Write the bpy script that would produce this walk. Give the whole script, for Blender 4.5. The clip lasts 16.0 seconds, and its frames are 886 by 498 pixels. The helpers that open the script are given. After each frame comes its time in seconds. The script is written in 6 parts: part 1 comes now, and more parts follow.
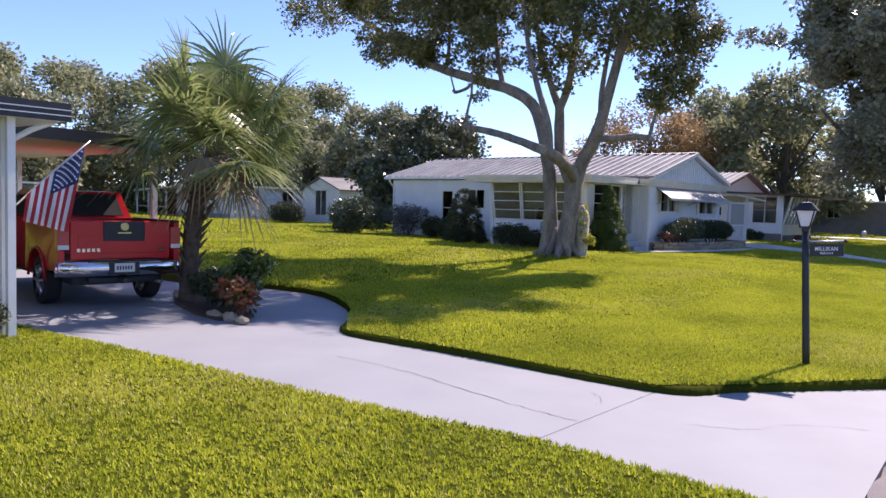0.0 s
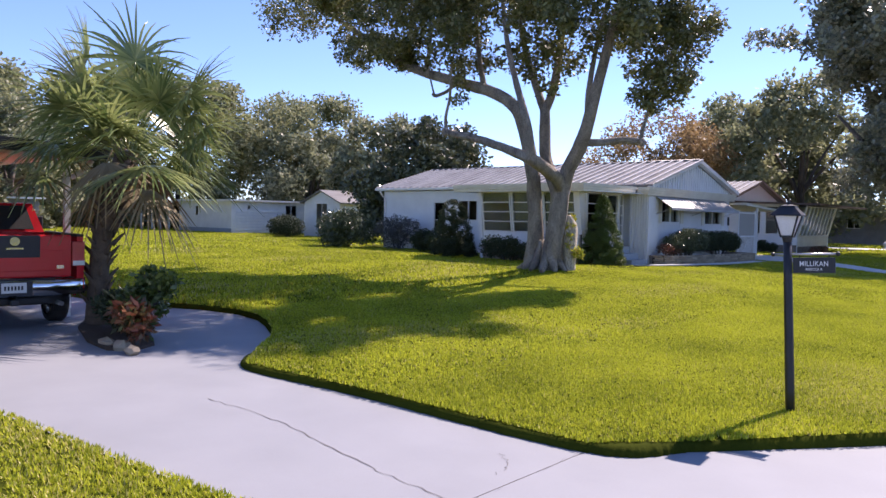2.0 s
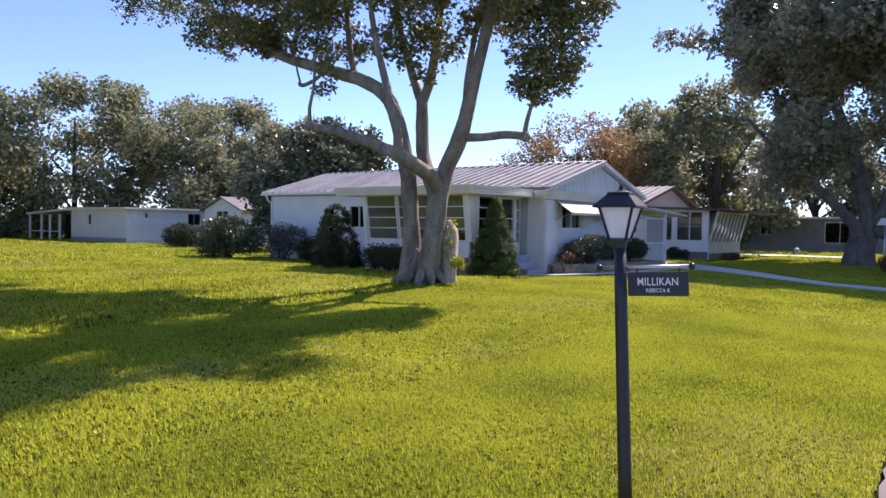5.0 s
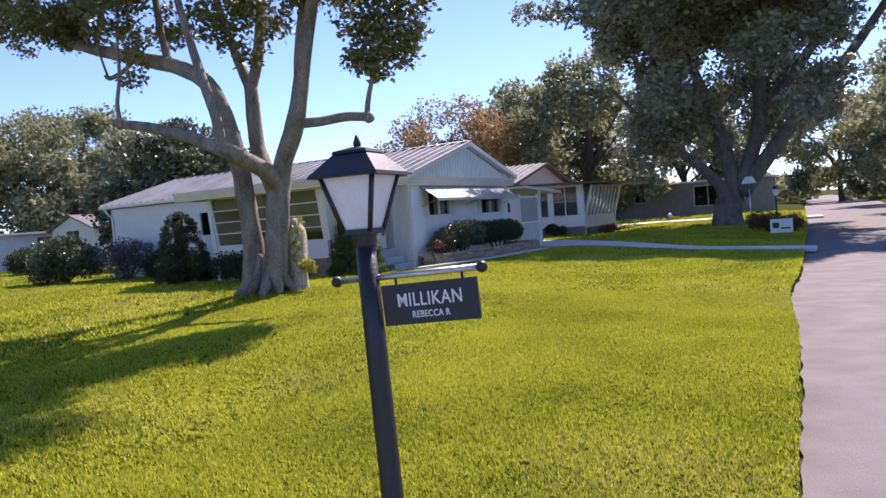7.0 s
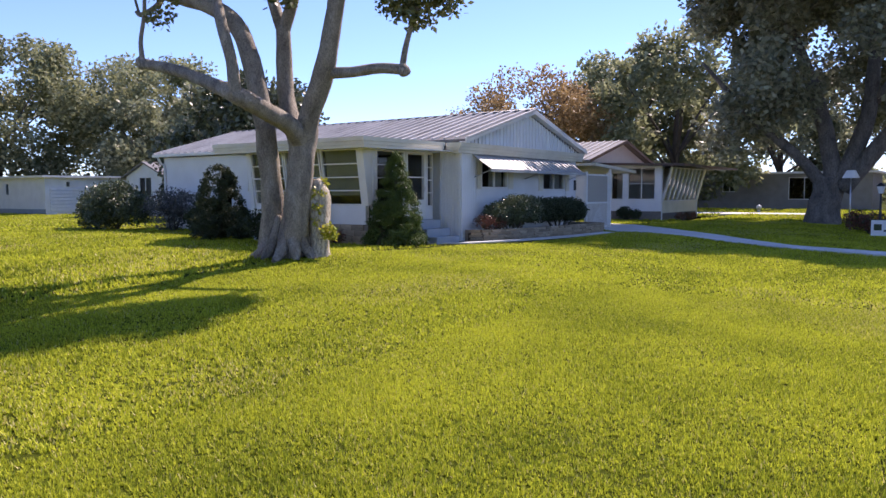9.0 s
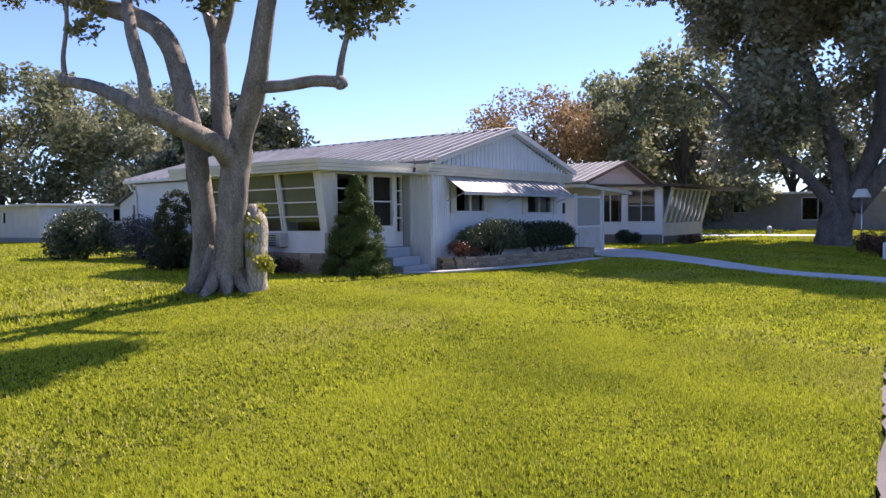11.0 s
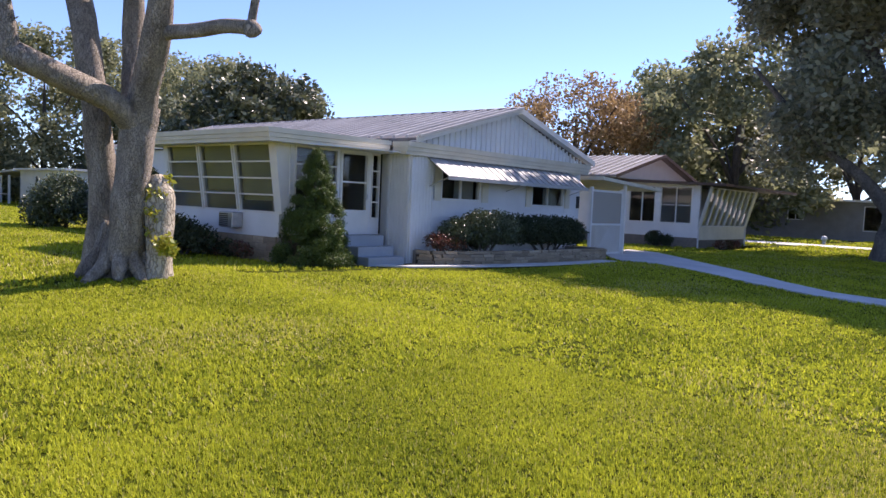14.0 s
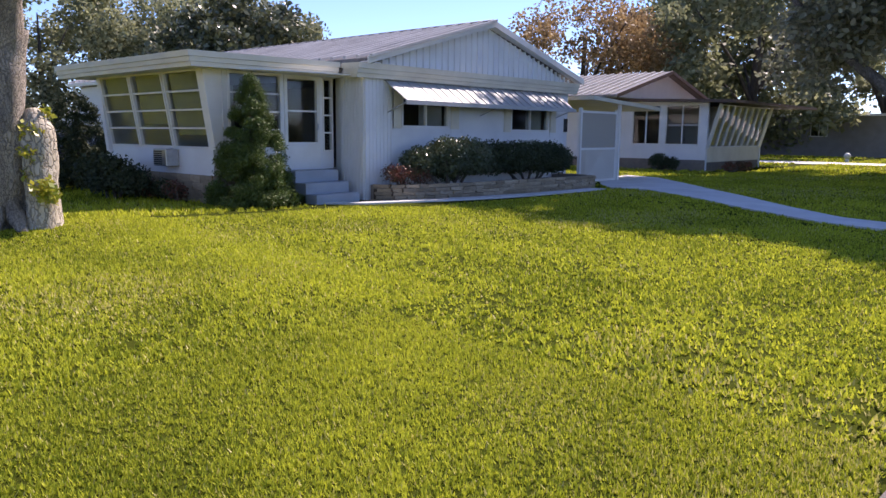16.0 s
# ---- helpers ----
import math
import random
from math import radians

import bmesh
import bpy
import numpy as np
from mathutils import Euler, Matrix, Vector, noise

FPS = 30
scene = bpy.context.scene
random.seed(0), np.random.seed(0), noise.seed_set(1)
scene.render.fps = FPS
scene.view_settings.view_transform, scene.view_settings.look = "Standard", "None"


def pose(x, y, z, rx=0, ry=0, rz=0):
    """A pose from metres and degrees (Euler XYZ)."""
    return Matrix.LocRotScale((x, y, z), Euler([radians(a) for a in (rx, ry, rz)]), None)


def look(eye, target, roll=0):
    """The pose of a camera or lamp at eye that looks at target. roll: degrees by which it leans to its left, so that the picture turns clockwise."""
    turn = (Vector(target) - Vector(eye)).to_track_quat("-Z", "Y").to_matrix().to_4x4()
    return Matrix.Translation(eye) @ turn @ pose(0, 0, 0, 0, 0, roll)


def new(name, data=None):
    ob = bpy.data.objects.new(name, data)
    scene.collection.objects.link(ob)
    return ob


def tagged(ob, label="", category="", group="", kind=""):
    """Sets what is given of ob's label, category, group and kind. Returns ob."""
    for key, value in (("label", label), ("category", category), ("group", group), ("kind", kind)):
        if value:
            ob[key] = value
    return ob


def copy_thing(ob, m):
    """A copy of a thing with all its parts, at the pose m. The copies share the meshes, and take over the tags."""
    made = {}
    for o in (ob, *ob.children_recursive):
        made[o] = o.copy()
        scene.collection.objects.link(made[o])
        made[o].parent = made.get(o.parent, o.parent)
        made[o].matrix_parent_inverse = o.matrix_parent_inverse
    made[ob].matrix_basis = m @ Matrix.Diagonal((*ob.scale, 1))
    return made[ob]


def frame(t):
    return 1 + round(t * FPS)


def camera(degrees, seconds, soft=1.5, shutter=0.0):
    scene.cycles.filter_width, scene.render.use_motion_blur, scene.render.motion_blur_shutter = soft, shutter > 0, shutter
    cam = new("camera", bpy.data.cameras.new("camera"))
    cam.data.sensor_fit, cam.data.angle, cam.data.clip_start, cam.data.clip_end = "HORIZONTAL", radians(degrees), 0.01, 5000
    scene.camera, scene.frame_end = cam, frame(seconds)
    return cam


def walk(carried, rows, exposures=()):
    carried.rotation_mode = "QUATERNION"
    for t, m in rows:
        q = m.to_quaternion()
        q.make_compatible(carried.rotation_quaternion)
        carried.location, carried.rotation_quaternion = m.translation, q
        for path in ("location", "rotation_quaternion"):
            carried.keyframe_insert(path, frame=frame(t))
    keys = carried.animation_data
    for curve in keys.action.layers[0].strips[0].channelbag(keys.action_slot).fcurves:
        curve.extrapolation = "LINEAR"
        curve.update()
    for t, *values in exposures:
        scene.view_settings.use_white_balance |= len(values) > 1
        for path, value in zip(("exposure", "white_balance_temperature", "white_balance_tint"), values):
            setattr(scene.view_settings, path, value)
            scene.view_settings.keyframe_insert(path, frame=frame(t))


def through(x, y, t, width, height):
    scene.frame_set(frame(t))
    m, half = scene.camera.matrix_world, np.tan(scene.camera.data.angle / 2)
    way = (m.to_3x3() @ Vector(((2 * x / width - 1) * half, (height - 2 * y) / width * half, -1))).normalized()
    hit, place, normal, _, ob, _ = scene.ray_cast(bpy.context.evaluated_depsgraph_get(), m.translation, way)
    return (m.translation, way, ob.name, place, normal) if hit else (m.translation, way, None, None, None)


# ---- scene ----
cam = camera(61.6, 16.0)
PATH = [
    (0, (2.282, -9.16, 1.827), (0.986, -7.641, 1.71), 1.6),
    (0.5, (2.256, -8.716, 1.813), (0.925, -7.23, 1.67), 2.3),
    (1, (2.165, -8.144, 1.804), (0.939, -6.569, 1.686), -0.1),
    (1.5, (2.136, -7.637, 1.806), (0.839, -6.12, 1.684), 1.8),
    (2, (2.102, -7.103, 1.793), (0.766, -5.618, 1.711), 1.2),
    (2.5, (2.042, -6.541, 1.771), (0.752, -5.019, 1.632), 1.7),
    (3, (1.993, -5.993, 1.766), (0.754, -4.428, 1.637), 3.8),
    (3.2, (1.961, -5.762, 1.77), (0.801, -4.136, 1.678), 2.3),
    (5.3, (1.618, -3.763, 1.741), (0.419, -2.163, 1.691), 0.8),
    (5.5, (1.56, -3.532, 1.747), (0.408, -1.898, 1.728), -0.5),
    (6, (1.484, -3.015, 1.73), (0.412, -1.329, 1.641), -3.8),
    (6.5, (1.399, -2.579, 1.714), (0.256, -0.94, 1.633), -1.6),
    (7, (1.358, -2.051, 1.72), (0.402, -0.296, 1.637), -4.4),
    (7.5, (1.342, -1.563, 1.715), (0.266, 0.116, 1.569), -2.5),
    (8, (1.286, -1.014, 1.726), (0.213, 0.671, 1.632), -1.3),
    (8.5, (1.314, -0.541, 1.695), (0.183, 1.105, 1.569), -2.0),
    (9, (1.237, -0.061, 1.68), (0.099, 1.577, 1.529), -0.2),
    (9.5, (1.252, 0.453, 1.683), (0.199, 2.151, 1.592), -2.9),
    (9.7, (1.277, 0.658, 1.684), (0.162, 2.316, 1.608), -2.4),
    (11.8, (1.476, 2.595, 1.703), (0.287, 4.201, 1.608), -1.0),
    (12, (1.525, 2.787, 1.702), (0.313, 4.375, 1.606), -2.3),
    (12.5, (1.446, 3.252, 1.715), (0.104, 4.732, 1.623), 0.7),
    (13, (1.375, 3.825, 1.72), (0.121, 5.381, 1.638), 0.8),
    (13.5, (1.426, 4.333, 1.717), (0.163, 5.879, 1.603), 1.6),
    (14, (1.247, 4.817, 1.718), (-0.039, 6.344, 1.596), 2.5),
    (14.5, (1.347, 5.317, 1.714), (0.054, 6.84, 1.617), 0.4),
    (15, (1.154, 5.84, 1.709), (-0.142, 7.353, 1.528), 3.0),
    (15.5, (1.14, 6.376, 1.696), (-0.08, 7.935, 1.409), 0.8),
    (16, (1.174, 6.825, 1.692), (-0.143, 8.298, 1.384), 0.5),
]
walk(cam, [(t, look(eye, target, roll)) for t, eye, target, roll in PATH], exposures=[(0, 0.82, 6500, 30), (16, 0.82, 6500, 30)])

# ---- world and sun ----
SUN_AZ, SUN_EL = radians(4), radians(47)
world = bpy.data.worlds.new("world")
scene.world = world
world.use_nodes = True
wn = world.node_tree
sky = wn.nodes.new("ShaderNodeTexSky")
sky.sky_type, sky.sun_disc = "NISHITA", False
sky.sun_elevation, sky.sun_rotation = SUN_EL, SUN_AZ
sky.altitude, sky.air_density, sky.dust_density, sky.ozone_density = 2600, 1.0, 0.02, 6.0
wn.links.new(sky.outputs[0], wn.nodes["Background"].inputs[0])
wn.nodes["Background"].inputs[1].default_value = 0.145
sun = new("sun", bpy.data.lights.new("sun", "SUN"))
sun.data.energy, sun.data.angle, sun.data.color = 5.0, radians(0.53), (1.0, 0.93, 0.80)
toward = Vector((math.sin(SUN_AZ) * math.cos(SUN_EL), math.cos(SUN_AZ) * math.cos(SUN_EL), math.sin(SUN_EL)))
sun.matrix_world = look(toward * 60, (0, 0, 0))

# ---- materials ----


def mat(name, color, dark=None, rough=0.6, scale=6.0, fine=90.0, bump=0.15, metal=0.0, stretch=(1, 1, 1), rand=0.0, spec=0.5, object_rand=0.0):
    """A surface with stains at a wide scale, grain at a fine one, and a fine relief."""
    m = bpy.data.materials.new(name)
    m.use_nodes = True
    nt, n = m.node_tree, m.node_tree.nodes
    p = n["Principled BSDF"]
    dark = dark or tuple(c * 0.72 for c in color)
    tc, mp = n.new("ShaderNodeTexCoord"), n.new("ShaderNodeMapping")
    mp.inputs["Scale"].default_value = stretch
    nt.links.new(tc.outputs["Object"], mp.inputs[0])
    wide, grain = n.new("ShaderNodeTexNoise"), n.new("ShaderNodeTexNoise")
    wide.inputs["Scale"].default_value, wide.inputs["Detail"].default_value = scale, 5
    grain.inputs["Scale"].default_value, grain.inputs["Detail"].default_value = fine, 3
    for tex in (wide, grain):
        nt.links.new(mp.outputs[0], tex.inputs["Vector"])
    add = n.new("ShaderNodeMath")
    add.operation = "MULTIPLY_ADD"
    nt.links.new(grain.outputs["Fac"], add.inputs[0])
    add.inputs[1].default_value = 0.45
    nt.links.new(wide.outputs["Fac"], add.inputs[2])
    ramp = n.new("ShaderNodeMapRange")
    ramp.inputs[1].default_value, ramp.inputs[2].default_value = 0.42, 1.0
    nt.links.new(add.outputs[0], ramp.inputs[0])
    mix = n.new("ShaderNodeMix")
    mix.data_type = "RGBA"
    mix.inputs[6].default_value, mix.inputs[7].default_value = (*dark, 1), (*color, 1)
    nt.links.new(ramp.outputs[0], mix.inputs[0])
    out = mix.outputs[2]
    if rand or object_rand:
        src = n.new("ShaderNodeObjectInfo").outputs["Random"] if object_rand else n.new("ShaderNodeNewGeometry").outputs["Random Per Island"]
        vary = n.new("ShaderNodeMapRange")
        amount = rand or object_rand
        vary.inputs[3].default_value, vary.inputs[4].default_value = 1 - amount, 1 + amount
        nt.links.new(src, vary.inputs[0])
        hsv = n.new("ShaderNodeHueSaturation")
        nt.links.new(vary.outputs[0], hsv.inputs["Value"])
        nt.links.new(out, hsv.inputs["Color"])
        out = hsv.outputs[0]
    nt.links.new(out, p.inputs["Base Color"])
    p.inputs["Roughness"].default_value, p.inputs["Metallic"].default_value = rough, metal
    p.inputs["Specular IOR Level"].default_value = spec
    if bump:
        b = n.new("ShaderNodeBump")
        b.inputs["Strength"].default_value, b.inputs["Distance"].default_value = bump, 0.02
        nt.links.new(add.outputs[0], b.inputs["Height"])
        nt.links.new(b.outputs[0], p.inputs["Normal"])
    return m


def leaf_mat(name, color, second, through=0.35, rough=0.5, share=0.5):
    """Leaves and blades: two tones spread over the pieces, some light passing through."""
    m = bpy.data.materials.new(name)
    m.use_nodes = True
    nt, n = m.node_tree, m.node_tree.nodes
    p, out = n["Principled BSDF"], n["Material Output"]
    geo, tc, wide = n.new("ShaderNodeNewGeometry"), n.new("ShaderNodeTexCoord"), n.new("ShaderNodeTexNoise")
    wide.inputs["Scale"].default_value, wide.inputs["Detail"].default_value = share, 4
    nt.links.new(tc.outputs["Object"], wide.inputs["Vector"])
    add = n.new("ShaderNodeMath")
    add.operation = "MULTIPLY_ADD"
    nt.links.new(geo.outputs["Random Per Island"], add.inputs[0])
    add.inputs[1].default_value = 0.7
    nt.links.new(wide.outputs["Fac"], add.inputs[2])
    ramp = n.new("ShaderNodeMapRange")
    ramp.inputs[1].default_value, ramp.inputs[2].default_value = 0.5, 1.1
    nt.links.new(add.outputs[0], ramp.inputs[0])
    mix = n.new("ShaderNodeMix")
    mix.data_type = "RGBA"
    mix.inputs[6].default_value, mix.inputs[7].default_value = (*color, 1), (*second, 1)
    nt.links.new(ramp.outputs[0], mix.inputs[0])
    nt.links.new(mix.outputs[2], p.inputs["Base Color"])
    p.inputs["Roughness"].default_value = rough
    tr, ms = n.new("ShaderNodeBsdfTranslucent"), n.new("ShaderNodeMixShader")
    nt.links.new(mix.outputs[2], tr.inputs["Color"])
    ms.inputs[0].default_value = through
    nt.links.new(p.outputs[0], ms.inputs[1])
    nt.links.new(tr.outputs[0], ms.inputs[2])
    nt.links.new(ms.outputs[0], out.inputs["Surface"])
    return m


def pane_mat(name, tint, rough=0.03):
    """Thin window glass: clear, with a gloss that grows at a slant."""
    m = bpy.data.materials.new(name)
    m.use_nodes = True
    nt, n = m.node_tree, m.node_tree.nodes
    n.remove(n["Principled BSDF"])
    lw, tr, gl, ms = n.new("ShaderNodeLayerWeight"), n.new("ShaderNodeBsdfTransparent"), n.new("ShaderNodeBsdfGlossy"), n.new("ShaderNodeMixShader")
    lw.inputs["Blend"].default_value = 0.5
    steep, fr = n.new("ShaderNodeMath"), n.new("ShaderNodeMath")
    steep.operation, fr.operation = "POWER", "MULTIPLY_ADD"
    steep.inputs[1].default_value, fr.inputs[1].default_value, fr.inputs[2].default_value = 5.0, 0.9, 0.03
    nt.links.new(lw.outputs["Facing"], steep.inputs[0])
    nt.links.new(steep.outputs[0], fr.inputs[0])
    tr.inputs["Color"].default_value = (*tint, 1)
    gl.inputs["Roughness"].default_value = rough
    nt.links.new(fr.outputs[0], ms.inputs[0])
    nt.links.new(tr.outputs[0], ms.inputs[1])
    nt.links.new(gl.outputs[0], ms.inputs[2])
    nt.links.new(ms.outputs[0], n["Material Output"].inputs["Surface"])
    return m


# Soil coloured extra dark to include the shadow between the blades.
M_SOIL = mat("lawn_soil_shaded", (0.06, 0.072, 0.008), (0.028, 0.036, 0.005), 0.95, 0.9, 45, 0.6, spec=0.02)
M_GRASS = leaf_mat("grass_blade", (0.17, 0.22, 0.016), (0.60, 0.62, 0.05), 0.42, 0.6, 0.55)
M_DRYGRASS = leaf_mat("dry_grass_blade", (0.46, 0.42, 0.10), (0.66, 0.58, 0.20), 0.35, 0.6, 0.7)
M_GRASS.node_tree.nodes["Principled BSDF"].inputs["Specular IOR Level"].default_value = 0.12
M_DIRT = mat("garden_soil", (0.09, 0.06, 0.04), None, 0.95, 5, 60, 0.6)
M_CONC = mat("painted_concrete", (0.275, 0.285, 0.305), (0.232, 0.242, 0.26), 0.75, 1.2, 120, 0.12)
M_WALK = mat("old_concrete", (0.68, 0.67, 0.64), (0.50, 0.49, 0.47), 0.85, 1.5, 80, 0.2)
M_CRACK = mat("crack_dirt", (0.16, 0.15, 0.15), None, 0.95, 8, 60, 0.1)
M_ASPHALT = mat("asphalt", (0.22, 0.197, 0.193), (0.11, 0.098, 0.098), 0.9, 1.6, 75, 0.9)
M_WHITE = mat("white_paint", (0.82, 0.82, 0.81), (0.70, 0.70, 0.69), 0.55, 1.6, 60, 0.06)
M_CREAM = mat("cream_paint", (0.78, 0.73, 0.60), (0.62, 0.57, 0.45), 0.5, 2.0, 60, 0.06)
M_TRIM = mat("white_trim", (0.82, 0.81, 0.77), (0.72, 0.70, 0.65), 0.45, 3, 80, 0.04)
# Weathered metal; sheet darkened and ribs paled to paint in the ribs' light and shade.
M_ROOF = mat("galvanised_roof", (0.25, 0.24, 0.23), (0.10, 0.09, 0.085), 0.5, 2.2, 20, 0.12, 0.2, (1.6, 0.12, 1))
M_RIB = mat("weathered_rib_lit", (0.70, 0.68, 0.65), (0.40, 0.38, 0.36), 0.5, 2.2, 20, 0.1, 0.1, (1.6, 0.12, 1))
M_AWNING = mat("weathered_awning_paint", (0.50, 0.50, 0.49), (0.34, 0.335, 0.32), 0.5, 3.0, 60, 0.06, stretch=(1, 0.4, 1))
M_STONE = mat("tan_stone", (0.42, 0.34, 0.23), (0.28, 0.21, 0.14), 0.9, 3, 50, 0.5, object_rand=0.28)
M_STONE_J = mat("tan_stone_rest", (0.42, 0.34, 0.23), (0.28, 0.21, 0.14), 0.9, 3, 50, 0.5, rand=0.25)
M_MORTAR = mat("mortar", (0.26, 0.22, 0.18), None, 0.95, 8, 80, 0.4)


def bark_mat(name, light, dark, plates=16.0):
    """Furrowed bark: upright plates between dark cracks, with grey lichen tones."""
    m = mat(name, light, dark, 0.95, 4, 30, 0.0, stretch=(1, 1, 0.4))
    nt, n = m.node_tree, m.node_tree.nodes
    p, tc, mp = n["Principled BSDF"], n.new("ShaderNodeTexCoord"), n.new("ShaderNodeMapping")
    mp.inputs["Scale"].default_value = (1, 1, 0.33)
    vor, warp, add = n.new("ShaderNodeTexVoronoi"), n.new("ShaderNodeTexNoise"), n.new("ShaderNodeVectorMath")
    vor.feature = "DISTANCE_TO_EDGE"
    vor.inputs["Scale"].default_value, warp.inputs["Scale"].default_value = plates, 9
    nt.links.new(tc.outputs["Object"], mp.inputs[0])
    nt.links.new(tc.outputs["Object"], warp.inputs["Vector"])
    add.operation = "MULTIPLY_ADD"
    add.inputs[1].default_value = (0.12, 0.12, 0.12)
    nt.links.new(warp.outputs["Color"], add.inputs[0])
    nt.links.new(mp.outputs[0], add.inputs[2])
    nt.links.new(add.outputs[0], vor.inputs["Vector"])
    ramp = n.new("ShaderNodeMapRange")
    ramp.inputs[1].default_value, ramp.inputs[2].default_value, ramp.inputs[3].default_value = 0.0, 0.13, 0.55
    nt.links.new(vor.outputs["Distance"], ramp.inputs[0])
    mix = n.new("ShaderNodeMix")
    mix.data_type, mix.blend_type = "RGBA", "MULTIPLY"
    mix.inputs[0].default_value = 1.0
    nt.links.new(p.inputs["Base Color"].links[0].from_socket, mix.inputs[6])
    nt.links.new(ramp.outputs[0], mix.inputs[7])
    nt.links.new(mix.outputs[2], p.inputs["Base Color"])
    b = n.new("ShaderNodeBump")
    b.inputs["Strength"].default_value, b.inputs["Distance"].default_value = 1.0, 0.03
    nt.links.new(ramp.outputs[0], b.inputs["Height"])
    nt.links.new(b.outputs[0], p.inputs["Normal"])
    return m


M_BARK = bark_mat("furrowed_grey_bark", (0.52, 0.45, 0.36), (0.17, 0.14, 0.11), 32)
M_STUMP = bark_mat("pale_dead_bark", (0.62, 0.55, 0.43), (0.34, 0.29, 0.21), 18)
M_BARK_D = mat("dark_bark", (0.13, 0.11, 0.09), (0.05, 0.04, 0.035), 0.95, 4, 30, 1.0, stretch=(1, 1, 0.35))
M_BARK_O = bark_mat("oak_bark", (0.27, 0.24, 0.21), (0.10, 0.09, 0.08), 14)
M_OAK = leaf_mat("oak_leaf", (0.095, 0.115, 0.04), (0.24, 0.24, 0.10), 0.26, 0.38)
M_DARKLEAF = leaf_mat("dark_leaf", (0.15, 0.165, 0.09), (0.34, 0.35, 0.20), 0.34, 0.5)
M_OAKLEAF = leaf_mat("roadside_oak_leaf", (0.16, 0.17, 0.11), (0.36, 0.37, 0.24), 0.3, 0.4)
M_FARLEAF = leaf_mat("far_leaf", (0.15, 0.17, 0.085), (0.34, 0.35, 0.19), 0.42, 0.6, 0.25)
M_RUST = leaf_mat("autumn_leaf", (0.20, 0.13, 0.06), (0.44, 0.31, 0.15), 0.35, 0.55)
M_HEDGE = leaf_mat("hedge_leaf", (0.024, 0.040, 0.016), (0.055, 0.072, 0.028), 0.1, 0.75, 2)
M_TWIGGY = leaf_mat("purple_grey_leaf", (0.05, 0.055, 0.06), (0.15, 0.15, 0.14), 0.15, 0.5, 2)
M_MAGNOLIA = leaf_mat("magnolia_leaf", (0.05, 0.065, 0.03), (0.17, 0.185, 0.10), 0.16, 0.32, 0.6)
M_VARIEG = leaf_mat("pale_hedge_leaf", (0.04, 0.062, 0.024), (0.13, 0.155, 0.08), 0.15, 0.35, 2)
M_CEDAR = leaf_mat("cedar_leaf", (0.050, 0.090, 0.018), (0.11, 0.16, 0.03), 0.2, 0.55, 2)
M_LIME = leaf_mat("lime_leaf", (0.25, 0.30, 0.03), (0.50, 0.45, 0.06), 0.35, 0.4, 3)
M_RED_LEAF = leaf_mat("red_leaf", (0.05, 0.06, 0.02), (0.24, 0.08, 0.055), 0.2, 0.45, 3)
M_CROTON = leaf_mat("croton_leaf", (0.045, 0.075, 0.02), (0.27, 0.08, 0.04), 0.25, 0.35, 3)
M_BROADLEAF = leaf_mat("broad_green_leaf", (0.04, 0.07, 0.018), (0.13, 0.18, 0.04), 0.25, 0.35, 3)
M_PALM = leaf_mat("palm_leaf", (0.11, 0.16, 0.045), (0.34, 0.38, 0.14), 0.32, 0.28, 1)
M_PALMDRY = leaf_mat("dry_palm_leaf", (0.24, 0.17, 0.08), (0.33, 0.26, 0.14), 0.2, 0.7, 1)
M_BOOT = mat("palm_trunk", (0.17, 0.12, 0.08), (0.07, 0.05, 0.035), 0.95, 7, 40, 0.9)
M_BLACK = mat("black_enamel", (0.022, 0.022, 0.026), (0.012, 0.012, 0.014), 0.42, 8, 90, 0.12)
M_BOARD = mat("black_sign_board", (0.028, 0.030, 0.036), (0.018, 0.019, 0.023), 0.5, 5, 80, 0.05)
M_LETTER = mat("white_lettering", (0.82, 0.82, 0.82), (0.7, 0.7, 0.7), 0.5, 12, 120, 0.0)
M_STEEL = mat("bright_steel", (0.62, 0.62, 0.63), (0.42, 0.42, 0.43), 0.3, 8, 90, 0.05, 0.9)
M_FROST = mat("frosted_lantern_glass", (0.80, 0.80, 0.80), (0.62, 0.62, 0.62), 0.35, 6, 60, 0.05)
M_GLASS = pane_mat("window_glass", (0.78, 0.80, 0.79))
M_SCREEN = pane_mat("beige_screen_cloth", (0.55, 0.52, 0.46), 0.6)
_sn = M_SCREEN.node_tree
_d, _m = _sn.nodes.new("ShaderNodeBsdfDiffuse"), _sn.nodes.new("ShaderNodeMixShader")
_d.inputs["Color"].default_value, _m.inputs[0].default_value = (0.58, 0.54, 0.47, 1), 0.62
_sn.links.new(_sn.nodes["Mix Shader"].outputs[0], _m.inputs[1])
_sn.links.new(_d.outputs[0], _m.inputs[2])
_sn.links.new(_m.outputs[0], _sn.nodes["Material Output"].inputs["Surface"])
M_DARKGLASS = pane_mat("tinted_glass", (0.10, 0.11, 0.12))
M_OLIVE_REFLECT = mat("olive_reflection_tint", (0.33, 0.33, 0.24), (0.24, 0.24, 0.17), 0.8, 2, 60, 0.05)
M_CURTAIN = mat("pale_curtain", (0.62, 0.60, 0.55), (0.45, 0.43, 0.4), 0.9, 3, 50, 0.2)
# Interior surfaces coloured dark: the rooms' lack of light is in the paint.
M_ROOM = mat("room_painted_dim", (0.12, 0.11, 0.10), (0.08, 0.075, 0.07), 0.9, 2, 30, 0.05)
